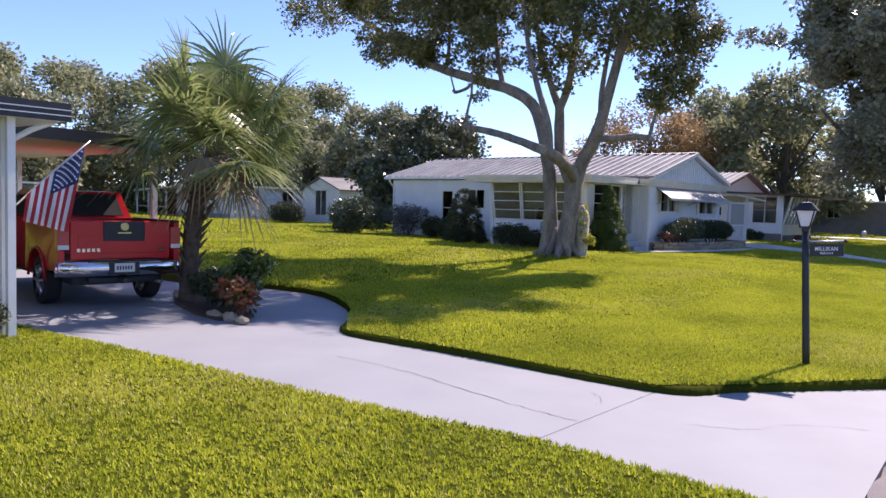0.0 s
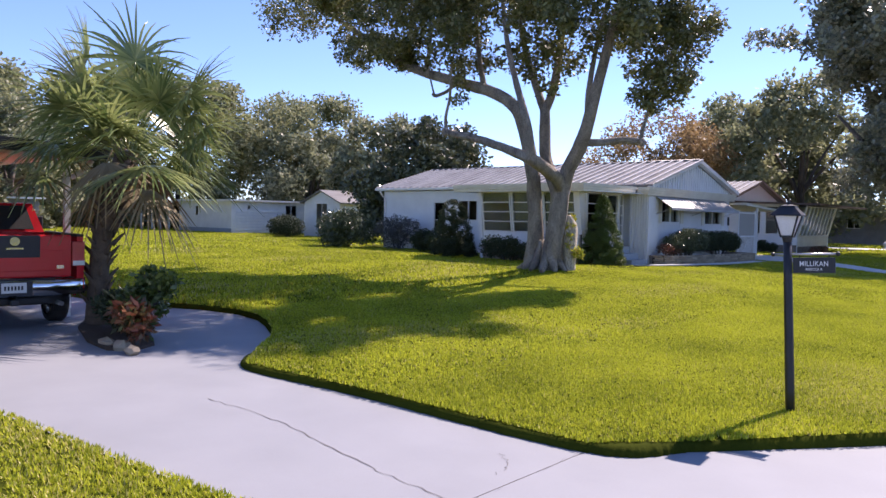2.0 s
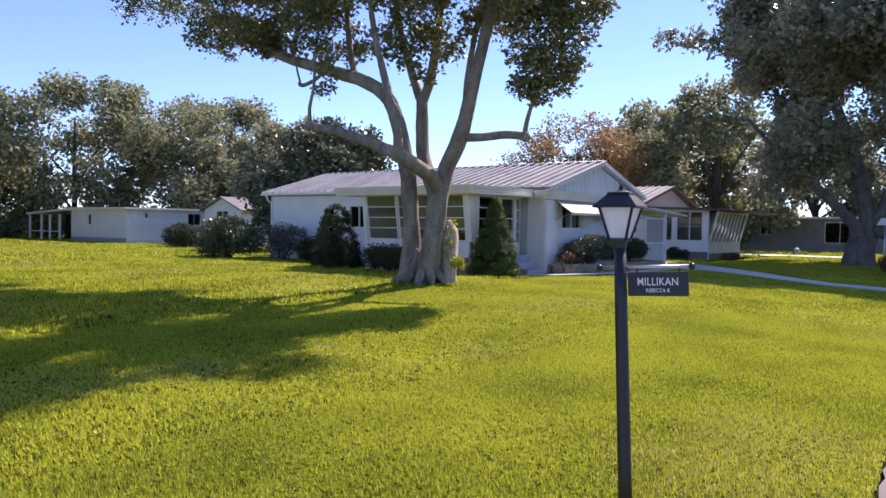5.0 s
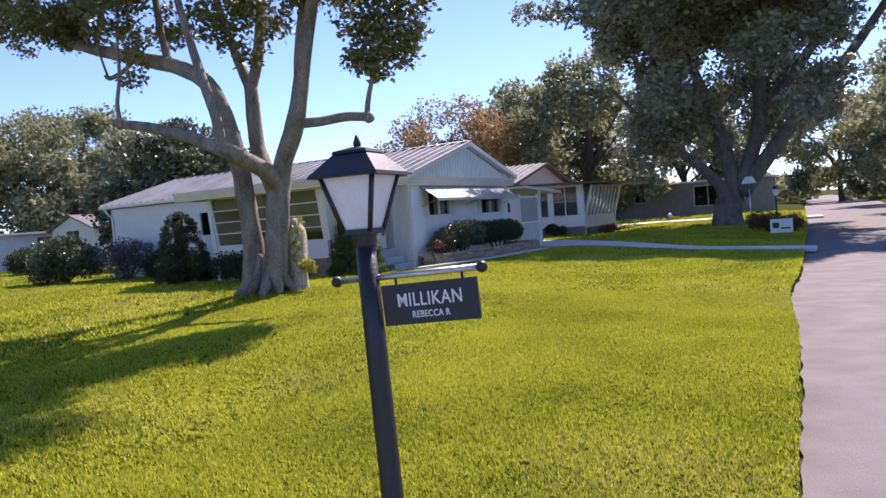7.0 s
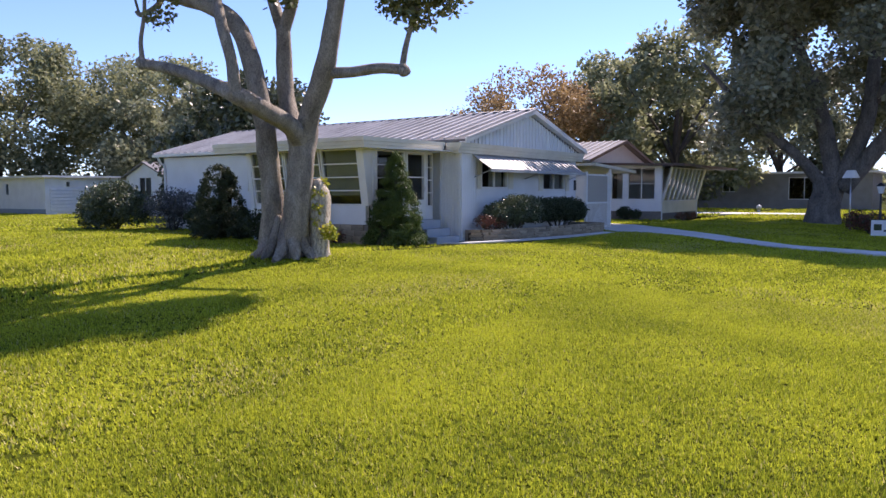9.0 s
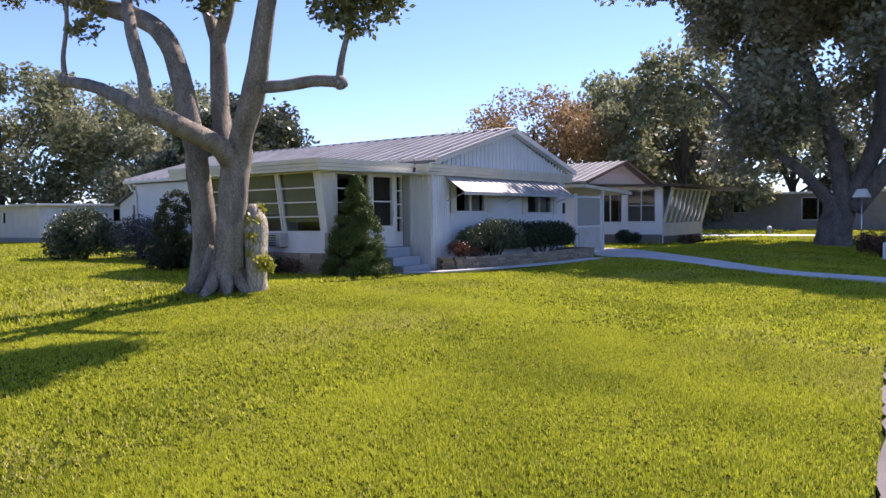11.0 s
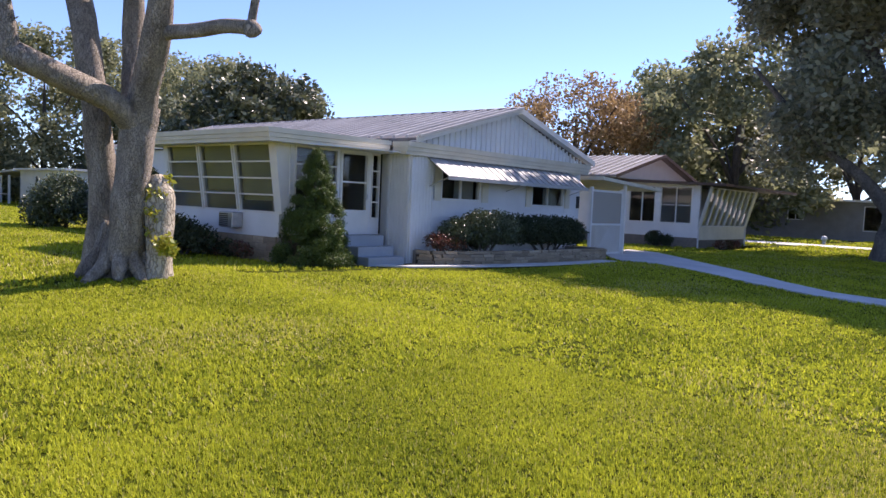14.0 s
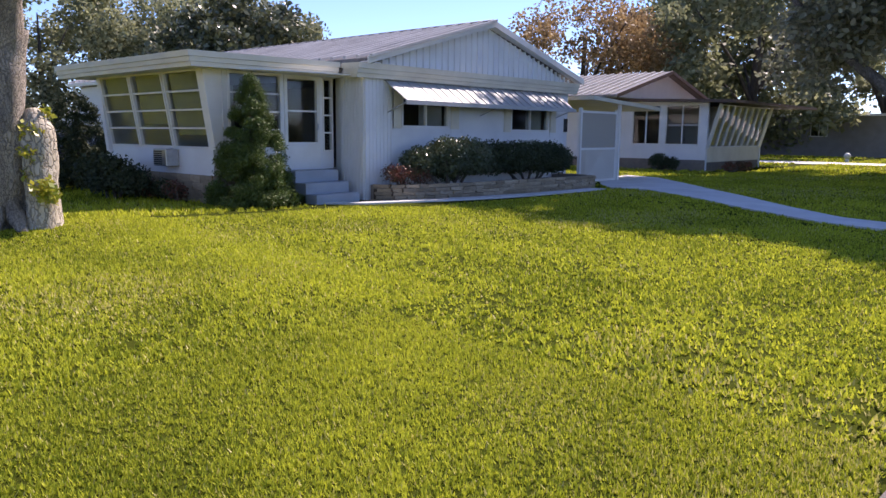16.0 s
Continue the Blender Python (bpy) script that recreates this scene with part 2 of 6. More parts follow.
M_RED = mat("red_car_paint", (0.58, 0.022, 0.028), (0.50, 0.018, 0.022), 0.22, 2, 200, 0.0)
M_CHROME = mat("chrome", (0.75, 0.75, 0.76), (0.62, 0.62, 0.63), 0.12, 4, 90, 0.0, 1.0)
M_RUBBER = mat("tyre_rubber", (0.025, 0.025, 0.025), None, 0.85, 8, 90, 0.3)
M_PLASTIC = mat("dark_plastic", (0.03, 0.03, 0.032), None, 0.6, 8, 90, 0.1)
M_LAMPRED = mat("red_lens", (0.60, 0.10, 0.09), None, 0.15, 4, 60, 0.0)
M_PLATE = mat("licence_plate", (0.7, 0.72, 0.68), None, 0.4, 4, 60, 0.0)
M_FLAGRED = mat("flag_red", (0.50, 0.025, 0.04), None, 0.8, 4, 120, 0.05)
M_FLAGBLUE = mat("flag_blue", (0.025, 0.04, 0.14), None, 0.8, 4, 120, 0.05)
M_FLAGWHITE = mat("flag_white", (0.80, 0.78, 0.76), None, 0.8, 4, 120, 0.05)
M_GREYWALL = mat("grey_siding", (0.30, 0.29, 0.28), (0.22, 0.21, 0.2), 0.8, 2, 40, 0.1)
M_BROWN = mat("brown_metal", (0.12, 0.07, 0.05), (0.07, 0.045, 0.035), 0.6, 3, 50, 0.1)
M_CARWHITE = mat("white_car_paint", (0.75, 0.75, 0.75), (0.70, 0.70, 0.70), 0.2, 2, 90, 0.0)
M_BLUESTEP = mat("blue_grey_paint", (0.36, 0.40, 0.43), (0.28, 0.31, 0.34), 0.6, 3, 60, 0.1)
M_BEIGE = mat("beige_panel", (0.60, 0.54, 0.45), (0.46, 0.41, 0.34), 0.7, 2.5, 60, 0.1)

# ---- building helpers ----


def box(bm, x0, y0, z0, x1, y1, z1, bevel=0.0):
    x0, x1, y0, y1, z0, z1 = min(x0, x1), max(x0, x1), min(y0, y1), max(y0, y1), min(z0, z1), max(z0, z1)
    made = bmesh.ops.create_cube(bm, size=1.0)["verts"]
    for v in made:
        v.co = Vector(((x0 + x1) / 2 + v.co.x * (x1 - x0), (y0 + y1) / 2 + v.co.y * (y1 - y0), (z0 + z1) / 2 + v.co.z * (z1 - z0)))
    if bevel:
        edges = list({e for v in made for e in v.link_edges})
        made = [v for v in bmesh.ops.bevel(bm, geom=edges, offset=bevel, segments=2, profile=0.5, affect="EDGES")["verts"]]
    return made


def prism(bm, outline, z0, z1):
    """A flat outline (x, y), carried up from z0 to z1."""
    low = [bm.verts.new((x, y, z0)) for x, y in outline]
    high = [bm.verts.new((x, y, z1)) for x, y in outline]
    bm.faces.new(high)
    bm.faces.new(low[::-1])
    for i in range(len(outline)):
        j = (i + 1) % len(outline)
        bm.faces.new((low[i], low[j], high[j], high[i]))


def slab(bm, corners, thick):
    """A sheet through three or four corners, thickened downwards."""
    top = [bm.verts.new(c) for c in corners]
    bot = [bm.verts.new((c[0], c[1], c[2] - thick)) for c in corners]
    bm.faces.new(top)
    bm.faces.new(bot[::-1])
    for i in range(len(corners)):
        j = (i + 1) % len(corners)
        bm.faces.new((bot[i], bot[j], top[j], top[i]))


def smooth_line(points, radii, steps):
    pts, out = [Vector(p) for p in points], []
    for i in range(len(pts) - 1):
        a, b = pts[max(i - 1, 0)], pts[i]
        c, d = pts[i + 1], pts[min(i + 2, len(pts) - 1)]
        for s in range(steps):
            t = s / steps
            out.append((0.5 * ((2 * b) + (c - a) * t + (2 * a - 5 * b + 4 * c - d) * t * t + (3 * b - a - 3 * c + d) * t ** 3), radii[i] + (radii[i + 1] - radii[i]) * t))
    out.append((pts[-1], radii[-1]))
    return out


def tube(bm, points, radii, seg=8, steps=3, rough=0.0):
    """A round limb through the points, tapering by the radii, capped."""
    line = smooth_line(points, radii, steps)
    rings, side = [], None
    for i, (p, r) in enumerate(line):
        ahead = (line[min(i + 1, len(line) - 1)][0] - line[max(i - 1, 0)][0]).normalized()
        side = (side or ahead.orthogonal()).cross(ahead).cross(ahead) * -1
        side = side.normalized() if side.length > 1e-6 else ahead.orthogonal().normalized()
        up = ahead.cross(side)
        ring = []
        for k in range(seg):
            a = 2 * math.pi * k / seg
            rr = r * (1 + rough * noise.noise(p * 2.2 + Vector((math.cos(a), math.sin(a), 0)) * 1.3))
            ring.append(bm.verts.new(p + (side * math.cos(a) + up * math.sin(a)) * rr))
        rings.append(ring)
    for a, b in zip(rings, rings[1:]):
        for k in range(seg):
            f = bm.faces.new((a[k], a[(k + 1) % seg], b[(k + 1) % seg], b[k]))
            f.smooth = True
    bm.faces.new(rings[0][::-1])
    bm.faces.new(rings[-1])


def thing(name, at, label, category, group=""):
    ob = new(name)
    ob.location = at
    ob.empty_display_size = 0.2
    bpy.context.view_layer.update()
    return tagged(ob, label, category, group)


def under(ob, parent):
    """Hang ob, modelled in world coordinates, under a thing or a part."""
    ob.parent = parent
    top = parent
    while top.parent:
        top = top.parent
    if parent.type == "EMPTY":
        ob.matrix_parent_inverse = Matrix.Translation(-Vector(parent.location))
    return ob


def mesh_of(name, bm, material):
    me = bpy.data.meshes.new(name)
    bmesh.ops.recalc_face_normals(bm, faces=bm.faces)
    bm.to_mesh(me)
    bm.free()
    me.materials.append(material)
    return me


def part(name, bm, material, parent, label=""):
    ob = new(name, mesh_of(name, bm, material))
    if parent is not None:
        under(ob, parent)
    return tagged(ob, label)


def solid(name, bm, material, label="", category="", group="", kind=""):
    return tagged(new(name, mesh_of(name, bm, material)), label, category, group, kind)


def box_part(name, material, parent, dims, label="", bevel=0.0):
    bm = bmesh.new()
    box(bm, *dims, bevel=bevel)
    return part(name, bm, material, parent, label)


def faces_mesh(name, verts, faces_n, material, smooth=False):
    """A mesh from an (n, k, 3) array: n separate faces of k corners."""
    count, k = verts.shape[0], verts.shape[1]
    me = bpy.data.meshes.new(name)
    me.vertices.add(count * k)
    me.vertices.foreach_set("co", np.ascontiguousarray(verts, dtype=np.float32).ravel())
    me.loops.add(count * k)
    me.loops.foreach_set("vertex_index", np.arange(count * k, dtype=np.int32))
    me.polygons.add(count)
    me.polygons.foreach_set("loop_start", np.arange(0, count * k, k, dtype=np.int32))
    me.update(calc_edges=True)
    me.materials.append(material)
    return me


def leaves(rng, clumps, count, size, flat=0.0, slim=0.5, fill=0.0):
    """Small pointed leaves in uneven clumps (x, y, z, radius), as separate four-cornered faces."""
    c = np.array(clumps, float)
    w = c[:, 3] ** 2.2
    pick = rng.choice(len(c), count, p=w / w.sum())
    d = rng.normal(size=(count, 3))
    d /= np.linalg.norm(d, axis=1)[:, None]
    # each clump breaks up into sprays, so that gaps stay between them
    sprays = rng.normal(size=(len(c), 26, 3))
    sprays /= np.linalg.norm(sprays, axis=2)[:, :, None]
    s = sprays[pick, rng.integers(0, 26, count)] * rng.uniform(0.35, 1.0, count)[:, None] * 0.85
    off = s + d * (rng.uniform(0, 1, count) ** 0.6)[:, None] * 0.30
    full = rng.uniform(0, 1, count) < fill
    off = np.where(full[:, None], d * (rng.uniform(0.3, 1, count) ** 0.5)[:, None], off)
    p = c[pick, :3] + off * c[pick, 3:4] * np.array([1, 1, 0.8])
    a, b = rng.normal(size=(count, 3)), rng.normal(size=(count, 3))
    a[:, 2] *= 1 - flat
    a /= np.linalg.norm(a, axis=1)[:, None]
    b -= (a * b).sum(1)[:, None] * a
    b /= np.linalg.norm(b, axis=1)[:, None]
    ln = (size * rng.uniform(0.6, 1.4, count))[:, None]
    return np.stack([p, p + a * ln * 0.5 + b * ln * slim * 0.5, p + a * ln, p + a * ln * 0.5 - b * ln * slim * 0.5], 1)


def leaf_part(name, verts, material, parent, label=""):
    ob = new(name, faces_mesh(name, verts, 4, material))
    if parent is not None:
        under(ob, parent)
    return tagged(ob, label)


def panel_wall(bm, axis, pos, thick, u0, u1, z0, z1, holes):
    """A wall across x or y at pos, with openings (u0, u1, z0, z1) left out of it."""
    us = sorted({u0, u1, *[h[0] for h in holes], *[h[1] for h in holes]})
    zs = sorted({z0, z1, *[h[2] for h in holes], *[h[3] for h in holes]})
    for a, b in zip(us, us[1:]):
        for c, d in zip(zs, zs[1:]):
            mu, mz = (a + b) / 2, (c + d) / 2
            if any(h[0] < mu < h[1] and h[2] < mz < h[3] for h in holes):
                continue
            if axis == "x":
                box(bm, pos - thick, a, c, pos, b, d)
            else:
                box(bm, a, pos, c, b, pos + thick, d)
    bmesh.ops.remove_doubles(bm, verts=bm.verts, dist=0.0005)


def window(parent, name, axis, pos, u0, u1, z0, z1, cols, rows, warp=None, bar=0.045, deep=0.07, glass=None, frame_mat=None, label=""):
    """A framed window in an outer wall face at pos; cols and rows of panes. warp leans it."""
    frame_mat, glass = frame_mat or M_TRIM, glass or M_GLASS

    def put(bm, a, b, c, d, n0, n1):
        if axis == "x":
            box(bm, pos + n0, a, c, pos + n1, b, d)
        else:
            box(bm, a, pos - n1, c, b, pos - n0, d)

    def bend(bm):
        if warp:
            for v in bm.verts:
                v.co = warp(v.co)
        return bm
    bm = bmesh.new()
    for a, b, c, d in ((u0, u1, z0, z0 + bar), (u0, u1, z1 - bar, z1), (u0, u0 + bar, z0 + bar, z1 - bar), (u1 - bar, u1, z0 + bar, z1 - bar)):
        put(bm, a, b, c, d, -deep, 0.02)
    w = part(name, bend(bm), frame_mat, parent, label)
    cu, cz = (u1 - u0 - 2 * bar) / cols, (z1 - z0 - 2 * bar) / rows
    for i in range(cols):
        for j in range(rows):
            a, c = u0 + bar + i * cu, z0 + bar + j * cz
            bm = bmesh.new()
            put(bm, a, a + cu, c, c + cz, -0.045, -0.039)
            pane = part("pane", bend(bm), glass, w)
            pane.visible_shadow = False
            if j:
                bm = bmesh.new()
                put(bm, a, a + cu, c - 0.016, c + 0.016, -0.06, 0.004)
                part("rail", bend(bm), frame_mat, w)
        if i:
            bm = bmesh.new()
            put(bm, u0 + bar + i * cu - 0.02, u0 + bar + i * cu + 0.02, z0 + bar, z1 - bar, -0.066, 0.010)
            part("mullion", bend(bm), frame_mat, w)
    return w

# ---- lie of the land ----


def ease(a, b, t):
    u = np.clip((t - a) / (b - a), 0, 1)
    return u * u * (3 - 2 * u)


def road_edge(y):
    """The wavering west edge of the asphalt."""
    return 1.17 - 0.045 * y - 0.15 * np.exp(-((y - 11.0) / 2.6) ** 2) + 0.012 * np.clip(y - 14.0, 0, 20)


def lawn_z(x, y):
    x, y = np.asarray(x, float), np.asarray(y, float)
    rise = 0.25 * ease(1, 13, y) * ease(0.8, -7, x) * ease(-45, -26, x)
    mound = 0.13 * np.exp(-((x + 9.5) ** 2 + (y - 10.8) ** 2) / 2.4)
    return 0.08 + 0.03 * ease(-3, 0, y) + rise + mound + 0.012 * np.sin(x * 1.1 + 0.4 * y) * np.cos(y * 0.8 - 0.3 * x)


DRIVE = [(1.36, -4.45), (-0.8, -4.45), (-2.7, -4.71), (-6.2, -5.09), (-8.46, -5.33), (-17, -5.6), (-17, -1.0), (-12.2, -0.7), (-11.1, -0.2), (-10.4, 0.12),
         (-9.4, 0.27), (-8.6, 0.12), (-7.93, -0.18), (-7.2, -0.58), (-6.68, -0.95), (-6.1, -1.55), (-5.3, -2.28), (-3.44, -2.2), (-0.85, -2.12), (-0.2, -1.42), (0.82, -0.13), (1.14, 0.25)]
WALK = [(-10.3, 26.6), (-8.9, 24.4), (-8.2, 23.5), (-7.2, 23.6), (-5.5, 22.4), (-3.9, 21.4), (-2.5, 20.7), (0.6, 20.4), (0.6, 21.4), (-2.4, 21.8), (-3.6, 22.7), (-5.0, 23.9), (-6.3, 25.1), (-7.6, 26.6), (-9.2, 28.3), (-10.6, 29.0)]
BED = [(-9.5, -2.45), (-8.2, -2.85), (-7.45, -2.92), (-7.15, -2.7), (-7.4, -2.3), (-8.8, -1.7), (-10.2, -1.4), (-11.0, -1.6)]


def inside(poly, x, y, grow=0.0):
    """Which points lie in an outline, or within grow metres of it."""
    x, y = np.asarray(x, float), np.asarray(y, float)
    hit, near = np.zeros(x.shape, bool), np.full(x.shape, 1e9)
    for (ax, ay), (bx, by) in zip(poly, poly[1:] + poly[:1]):
        cross = (ay > y) != (by > y)
        with np.errstate(divide="ignore", invalid="ignore"):
            hit ^= cross & (x < (bx - ax) * (y - ay) / (by - ay if by != ay else 1e-9) + ax)
        t = np.clip(((x - ax) * (bx - ax) + (y - ay) * (by - ay)) / ((bx - ax) ** 2 + (by - ay) ** 2), 0, 1)
        near = np.minimum(near, np.hypot(x - ax - t * (bx - ax), y - ay - t * (by - ay)))
    return (hit | (near < grow)) if grow >= 0 else (hit & (near > -grow))


xs = np.concatenate([np.array([-900, -400, -200, -130, -100]), np.arange(-80, -14, 1.5), np.arange(-14, 2.2, 0.14), np.arange(2.2, 12, 0.7), np.array([14, 20, 30, 50, 90, 200, 500, 900])])
ys = np.concatenate([np.array([-900, -400, -150, -70, -40, -25, -15, -10]), np.arange(-8, 2, 0.14), np.arange(2, 34, 0.5), np.arange(34, 90, 3), np.array([95, 120, 180, 400, 900])])
gx, gy = np.meshgrid(xs, ys)
gz = lawn_z(gx, gy)
paved = inside(DRIVE, gx, gy, 0.13) | ((gx > road_edge(gy) - 0.13) & (gx < road_edge(gy) + 7.1))
gz = np.where(paved, -0.05, gz)
nx, ny = len(xs), len(ys)
idx = np.arange(nx * ny).reshape(ny, nx)
quads = np.stack([idx[:-1, :-1], idx[:-1, 1:], idx[1:, 1:], idx[1:, :-1]], -1).reshape(-1, 4)
me = bpy.data.meshes.new("ground")
me.from_pydata(np.stack([gx.ravel(), gy.ravel(), gz.ravel()], 1).tolist(), [], quads.tolist())
me.polygons.foreach_set("use_smooth", np.ones(len(quads), bool))
me.materials.append(M_SOIL)
tagged(new("ground", me), "flat mown suburban lawn ground rising gently towards the house", "ground", kind="structure")

bm = bmesh.new()
rng_road = np.random.default_rng(5)
fine_y = np.concatenate([[-120, -60, -30], np.arange(-12, 24, 0.22), [30, 60, 120, 300]])
left = [bm.verts.new((road_edge(y) + (rng_road.uniform(-0.03, 0.03) if -12 < y < 24 else 0), y, 0.0)) for y in fine_y]
right = [bm.verts.new((road_edge(y) + 7.0, y, 0.0)) for y in fine_y]
lowl = [bm.verts.new((v.co.x, v.co.y, -0.06)) for v in left]
for i in range(len(fine_y) - 1):
    bm.faces.new((left[i], right[i], right[i + 1], left[i + 1]))
    bm.faces.new((lowl[i], left[i], left[i + 1], lowl[i + 1]))
solid("road", bm, M_ASPHALT, "worn grey asphalt residential road with crumbling edge", "road", kind="structure")

bm = bmesh.new()
prism(bm, [(x, y) for x, y in DRIVE], -0.08, 0.004)
driveway = solid("driveway", bm, M_CONC, "white-painted concrete driveway with cracks and a joint", "driveway", kind="structure")


def crack(points, width, seed):
    """A thin wandering crack let into the driveway."""
    r = random.Random(seed)
    bm, line = bmesh.new(), smooth_line([(x, y, 0) for x, y in points], [1] * len(points), 9)
    verts = []
    for i, (p, _) in enumerate(line):
        q = p + Vector((r.uniform(-0.02, 0.02), r.uniform(-0.02, 0.02), 0))
        w = width * r.uniform(0.3, 1.0)
        verts.append((bm.verts.new((q.x - 0.3 * w, q.y - w, 0.0075)), bm.verts.new((q.x + 0.3 * w, q.y + w, 0.0075))))
    for a, b in zip(verts, verts[1:]):
        bm.faces.new((a[0], a[1], b[1], b[0]))
    part("crack", bm, M_CRACK, driveway)


crack([(-0.88, -2.16), (-0.86, -3.0), (-0.85, -3.7), (-0.84, -4.4)], 0.003, 1)
crack([(-0.9, -3.6), (-1.6, -3.55), (-2.3, -3.45), (-3.2, -3.3), (-4.3, -3.3)], 0.006, 2)
crack([(-0.2, -3.0), (0.25, -2.75), (0.5, -2.3), (1.0, -2.0)], 0.005, 3)
bm = bmesh.new()
box(bm, -0.872, -4.44, -0.02, -0.866, -2.14, 0.0065)
part("joint", bm, M_CRACK, driveway, "straight joint between two slabs")
crack([(-1.3, -2.6), (-1.1, -2.8), (-1.05, -3.0)], 0.004, 4)

bm = bmesh.new()
top = [bm.verts.new((x, y, lawn_z(x, y) + 0.035)) for x, y in WALK]
low = [bm.verts.new((x, y, lawn_z(x, y) - 0.06)) for x, y in WALK]
half = len(WALK) // 2
for i in range(half - 1):
    bm.faces.new((top[i], top[i + 1], top[-2 - i], top[-1 - i]))
for i in range(len(WALK)):
    j = (i + 1) % len(WALK)
    bm.faces.new((low[i], low[j], top[j], top[i]))
solid("walkway", bm, M_WALK, "curving pale concrete garden walk across the lawn", "walkway", kind="structure")
bm = bmesh.new()
strip_l = [(-10.3, 15.7), (-9.6, 16.2), (-9.3, 16.9), (-8.95, 17.7), (-8.75, 18.8), (-8.5, 20.8), (-8.35, 23.0)]
tops = [[bm.verts.new((x + d, y, float(lawn_z(x + d, y)) + 0.03)) for x, y in strip_l] for d in (0.0, 0.42)]
lows = [[bm.verts.new((v.co.x, v.co.y, v.co.z - 0.1)) for v in row] for row in tops]
for i in range(len(strip_l) - 1):
    bm.faces.new((tops[0][i], tops[1][i], tops[1][i + 1], tops[0][i + 1]))
    bm.faces.new((tops[1][i], lows[1][i], lows[1][i + 1], tops[1][i + 1]))
solid("walkway_strip", bm, M_WALK, "narrow concrete strip along the stone planter", "walkway", kind="structure")


def lawn_lip(name, line, seed):
    """The cut turf edge that stands above the paving."""
    bm, r, rows = bmesh.new(), random.Random(seed), []
    dense = smooth_line([(x, y, 0) for x, y in line], [0] * len(line), 40)
    for i, (p, _) in enumerate(dense):
        d = (dense[min(i + 1, len(dense) - 1)][0] - dense[max(i - 1, 0)][0]).normalized()
        out = Vector((-d.y, d.x, 0))
        j = r.uniform(-0.010, 0.012)
        z = float(lawn_z(p.x, p.y))
        rows.append([bm.verts.new(p + out * (o + j) + Vector((0, 0, h))) for o, h in ((0.0, -0.04), (0.012, 0.04), (0.04, z * 0.85), (0.14, z - 0.012), (0.32, z - 0.05))])
    for a, b in zip(rows, rows[1:]):
        for k in range(4):
            f = bm.faces.new((a[k], a[k + 1], b[k + 1], b[k]))
            f.smooth = True
    solid(name, bm, M_SOIL, "dark cut turf edge beside the paving", "lawn edge", kind="structure")


lawn_lip("lawn_edge", DRIVE[8:] + [], 1)
lawn_lip("lawn_edge", DRIVE[:5], 2)
lawn_lip("lawn_edge", [(float(road_edge(y)) - 0.02, y) for y in (0.25, 4, 6.5, 8, 9.5, 11, 12.5, 14, 16, 19.4)], 3)
lawn_lip("lawn_edge", [(float(road_edge(y)) - 0.02, y) for y in (-30, -20, -12, -8, -4.45)], 4)

# ---- white house ----
GH = 0.33
house = thing("house", (-16, 20, GH), "low white house with galvanised metal roof and leaning bay windows", "house")
XE, XW, YS, YN = -9.94, -23.4, 17.05, 24.25
EAVE_Z, RIDGE_Y, RIDGE_Z = 3.13, 20.72, 4.21
FZ = 0.95  # floor level
YE = 24.62  # north eave

bm = bmesh.new()
panel_wall(bm, "x", XE, 0.14, YS, YN, GH - 0.1, EAVE_Z - 0.12, [(17.92, 19.42, 1.80, 2.62), (21.7, 23.35, 1.75, 2.55)])
east = part("wall", bm, M_WHITE, house, "white painted east wall")
bm = bmesh.new()
panel_wall(bm, "y", YS, 0.14, XW, -10.62, GH - 0.1, EAVE_Z - 0.12, [(-20.25, -19.5, 0.9, 2.56), (-18.75, -17.72, 1.72, 2.6), (-15.0, -11.0, FZ, 2.8)])
part("wall", bm, M_WHITE, house, "white painted south wall")
bm = bmesh.new()
panel_wall(bm, "y", YN - 0.14, 0.14, XW, XE - 0.14, GH - 0.1, EAVE_Z - 0.12, [])
part("wall", bm, M_WHITE, house)
bm = bmesh.new()
panel_wall(bm, "x", XW + 0.14, 0.14, YS + 0.14, YN - 0.14, GH - 0.1, EAVE_Z - 0.12, [])
part("wall", bm, M_WHITE, house)
# short return wall of upright boards beside the porch door, and the boarded corner
for i in range(7):
    x0 = -10.62 + i * 0.097
    box_part("siding_board", M_WHITE, house, (x0 + 0.004, 16.86, GH - 0.05, x0 + 0.093, 16.92, 2.98), bevel=0.006)
box_part("wall", M_WHITE, house, (-10.62, 16.92, GH - 0.1, XE, YS, 2.98))
for i in range(8):
    y0 = 16.88 + i * 0.1
    box_part("siding_board", M_WHITE, house, (XE + 0.003, y0 + 0.004, GH - 0.05, XE + 0.04, y0 + 0.096, 2.76), bevel=0.006)
# lap siding on the rest of the east wall
for i in range(11):
    z0 = 0.62 + i * 0.195
    for y0, y1 in ((17.69, YN - 0.02),):
        holes = [(17.86, 19.48, 1.74, 2.68), (21.64, 23.41, 1.69, 2.61)]
        spans = [(y0, y1)]
        for a, b, c, d in holes:
            if z0 + 0.19 > c and z0 < d:
                spans = [s for p, q in spans for s in ((p, min(q, a)), (max(p, b), q)) if s[1] - s[0] > 0.02]
        for p, q in spans:
            bm = bmesh.new()
            v = box(bm, XE + 0.002, p, z0, XE + 0.018, q, z0 + 0.19)
            for w in v:
                if w.co.z > z0 + 0.1 and w.co.x > XE + 0.01:
                    w.co.x = XE + 0.007
            part("siding_board", bm, M_WHITE, house)
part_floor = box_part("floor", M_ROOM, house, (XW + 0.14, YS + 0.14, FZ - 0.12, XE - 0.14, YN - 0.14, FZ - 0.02))
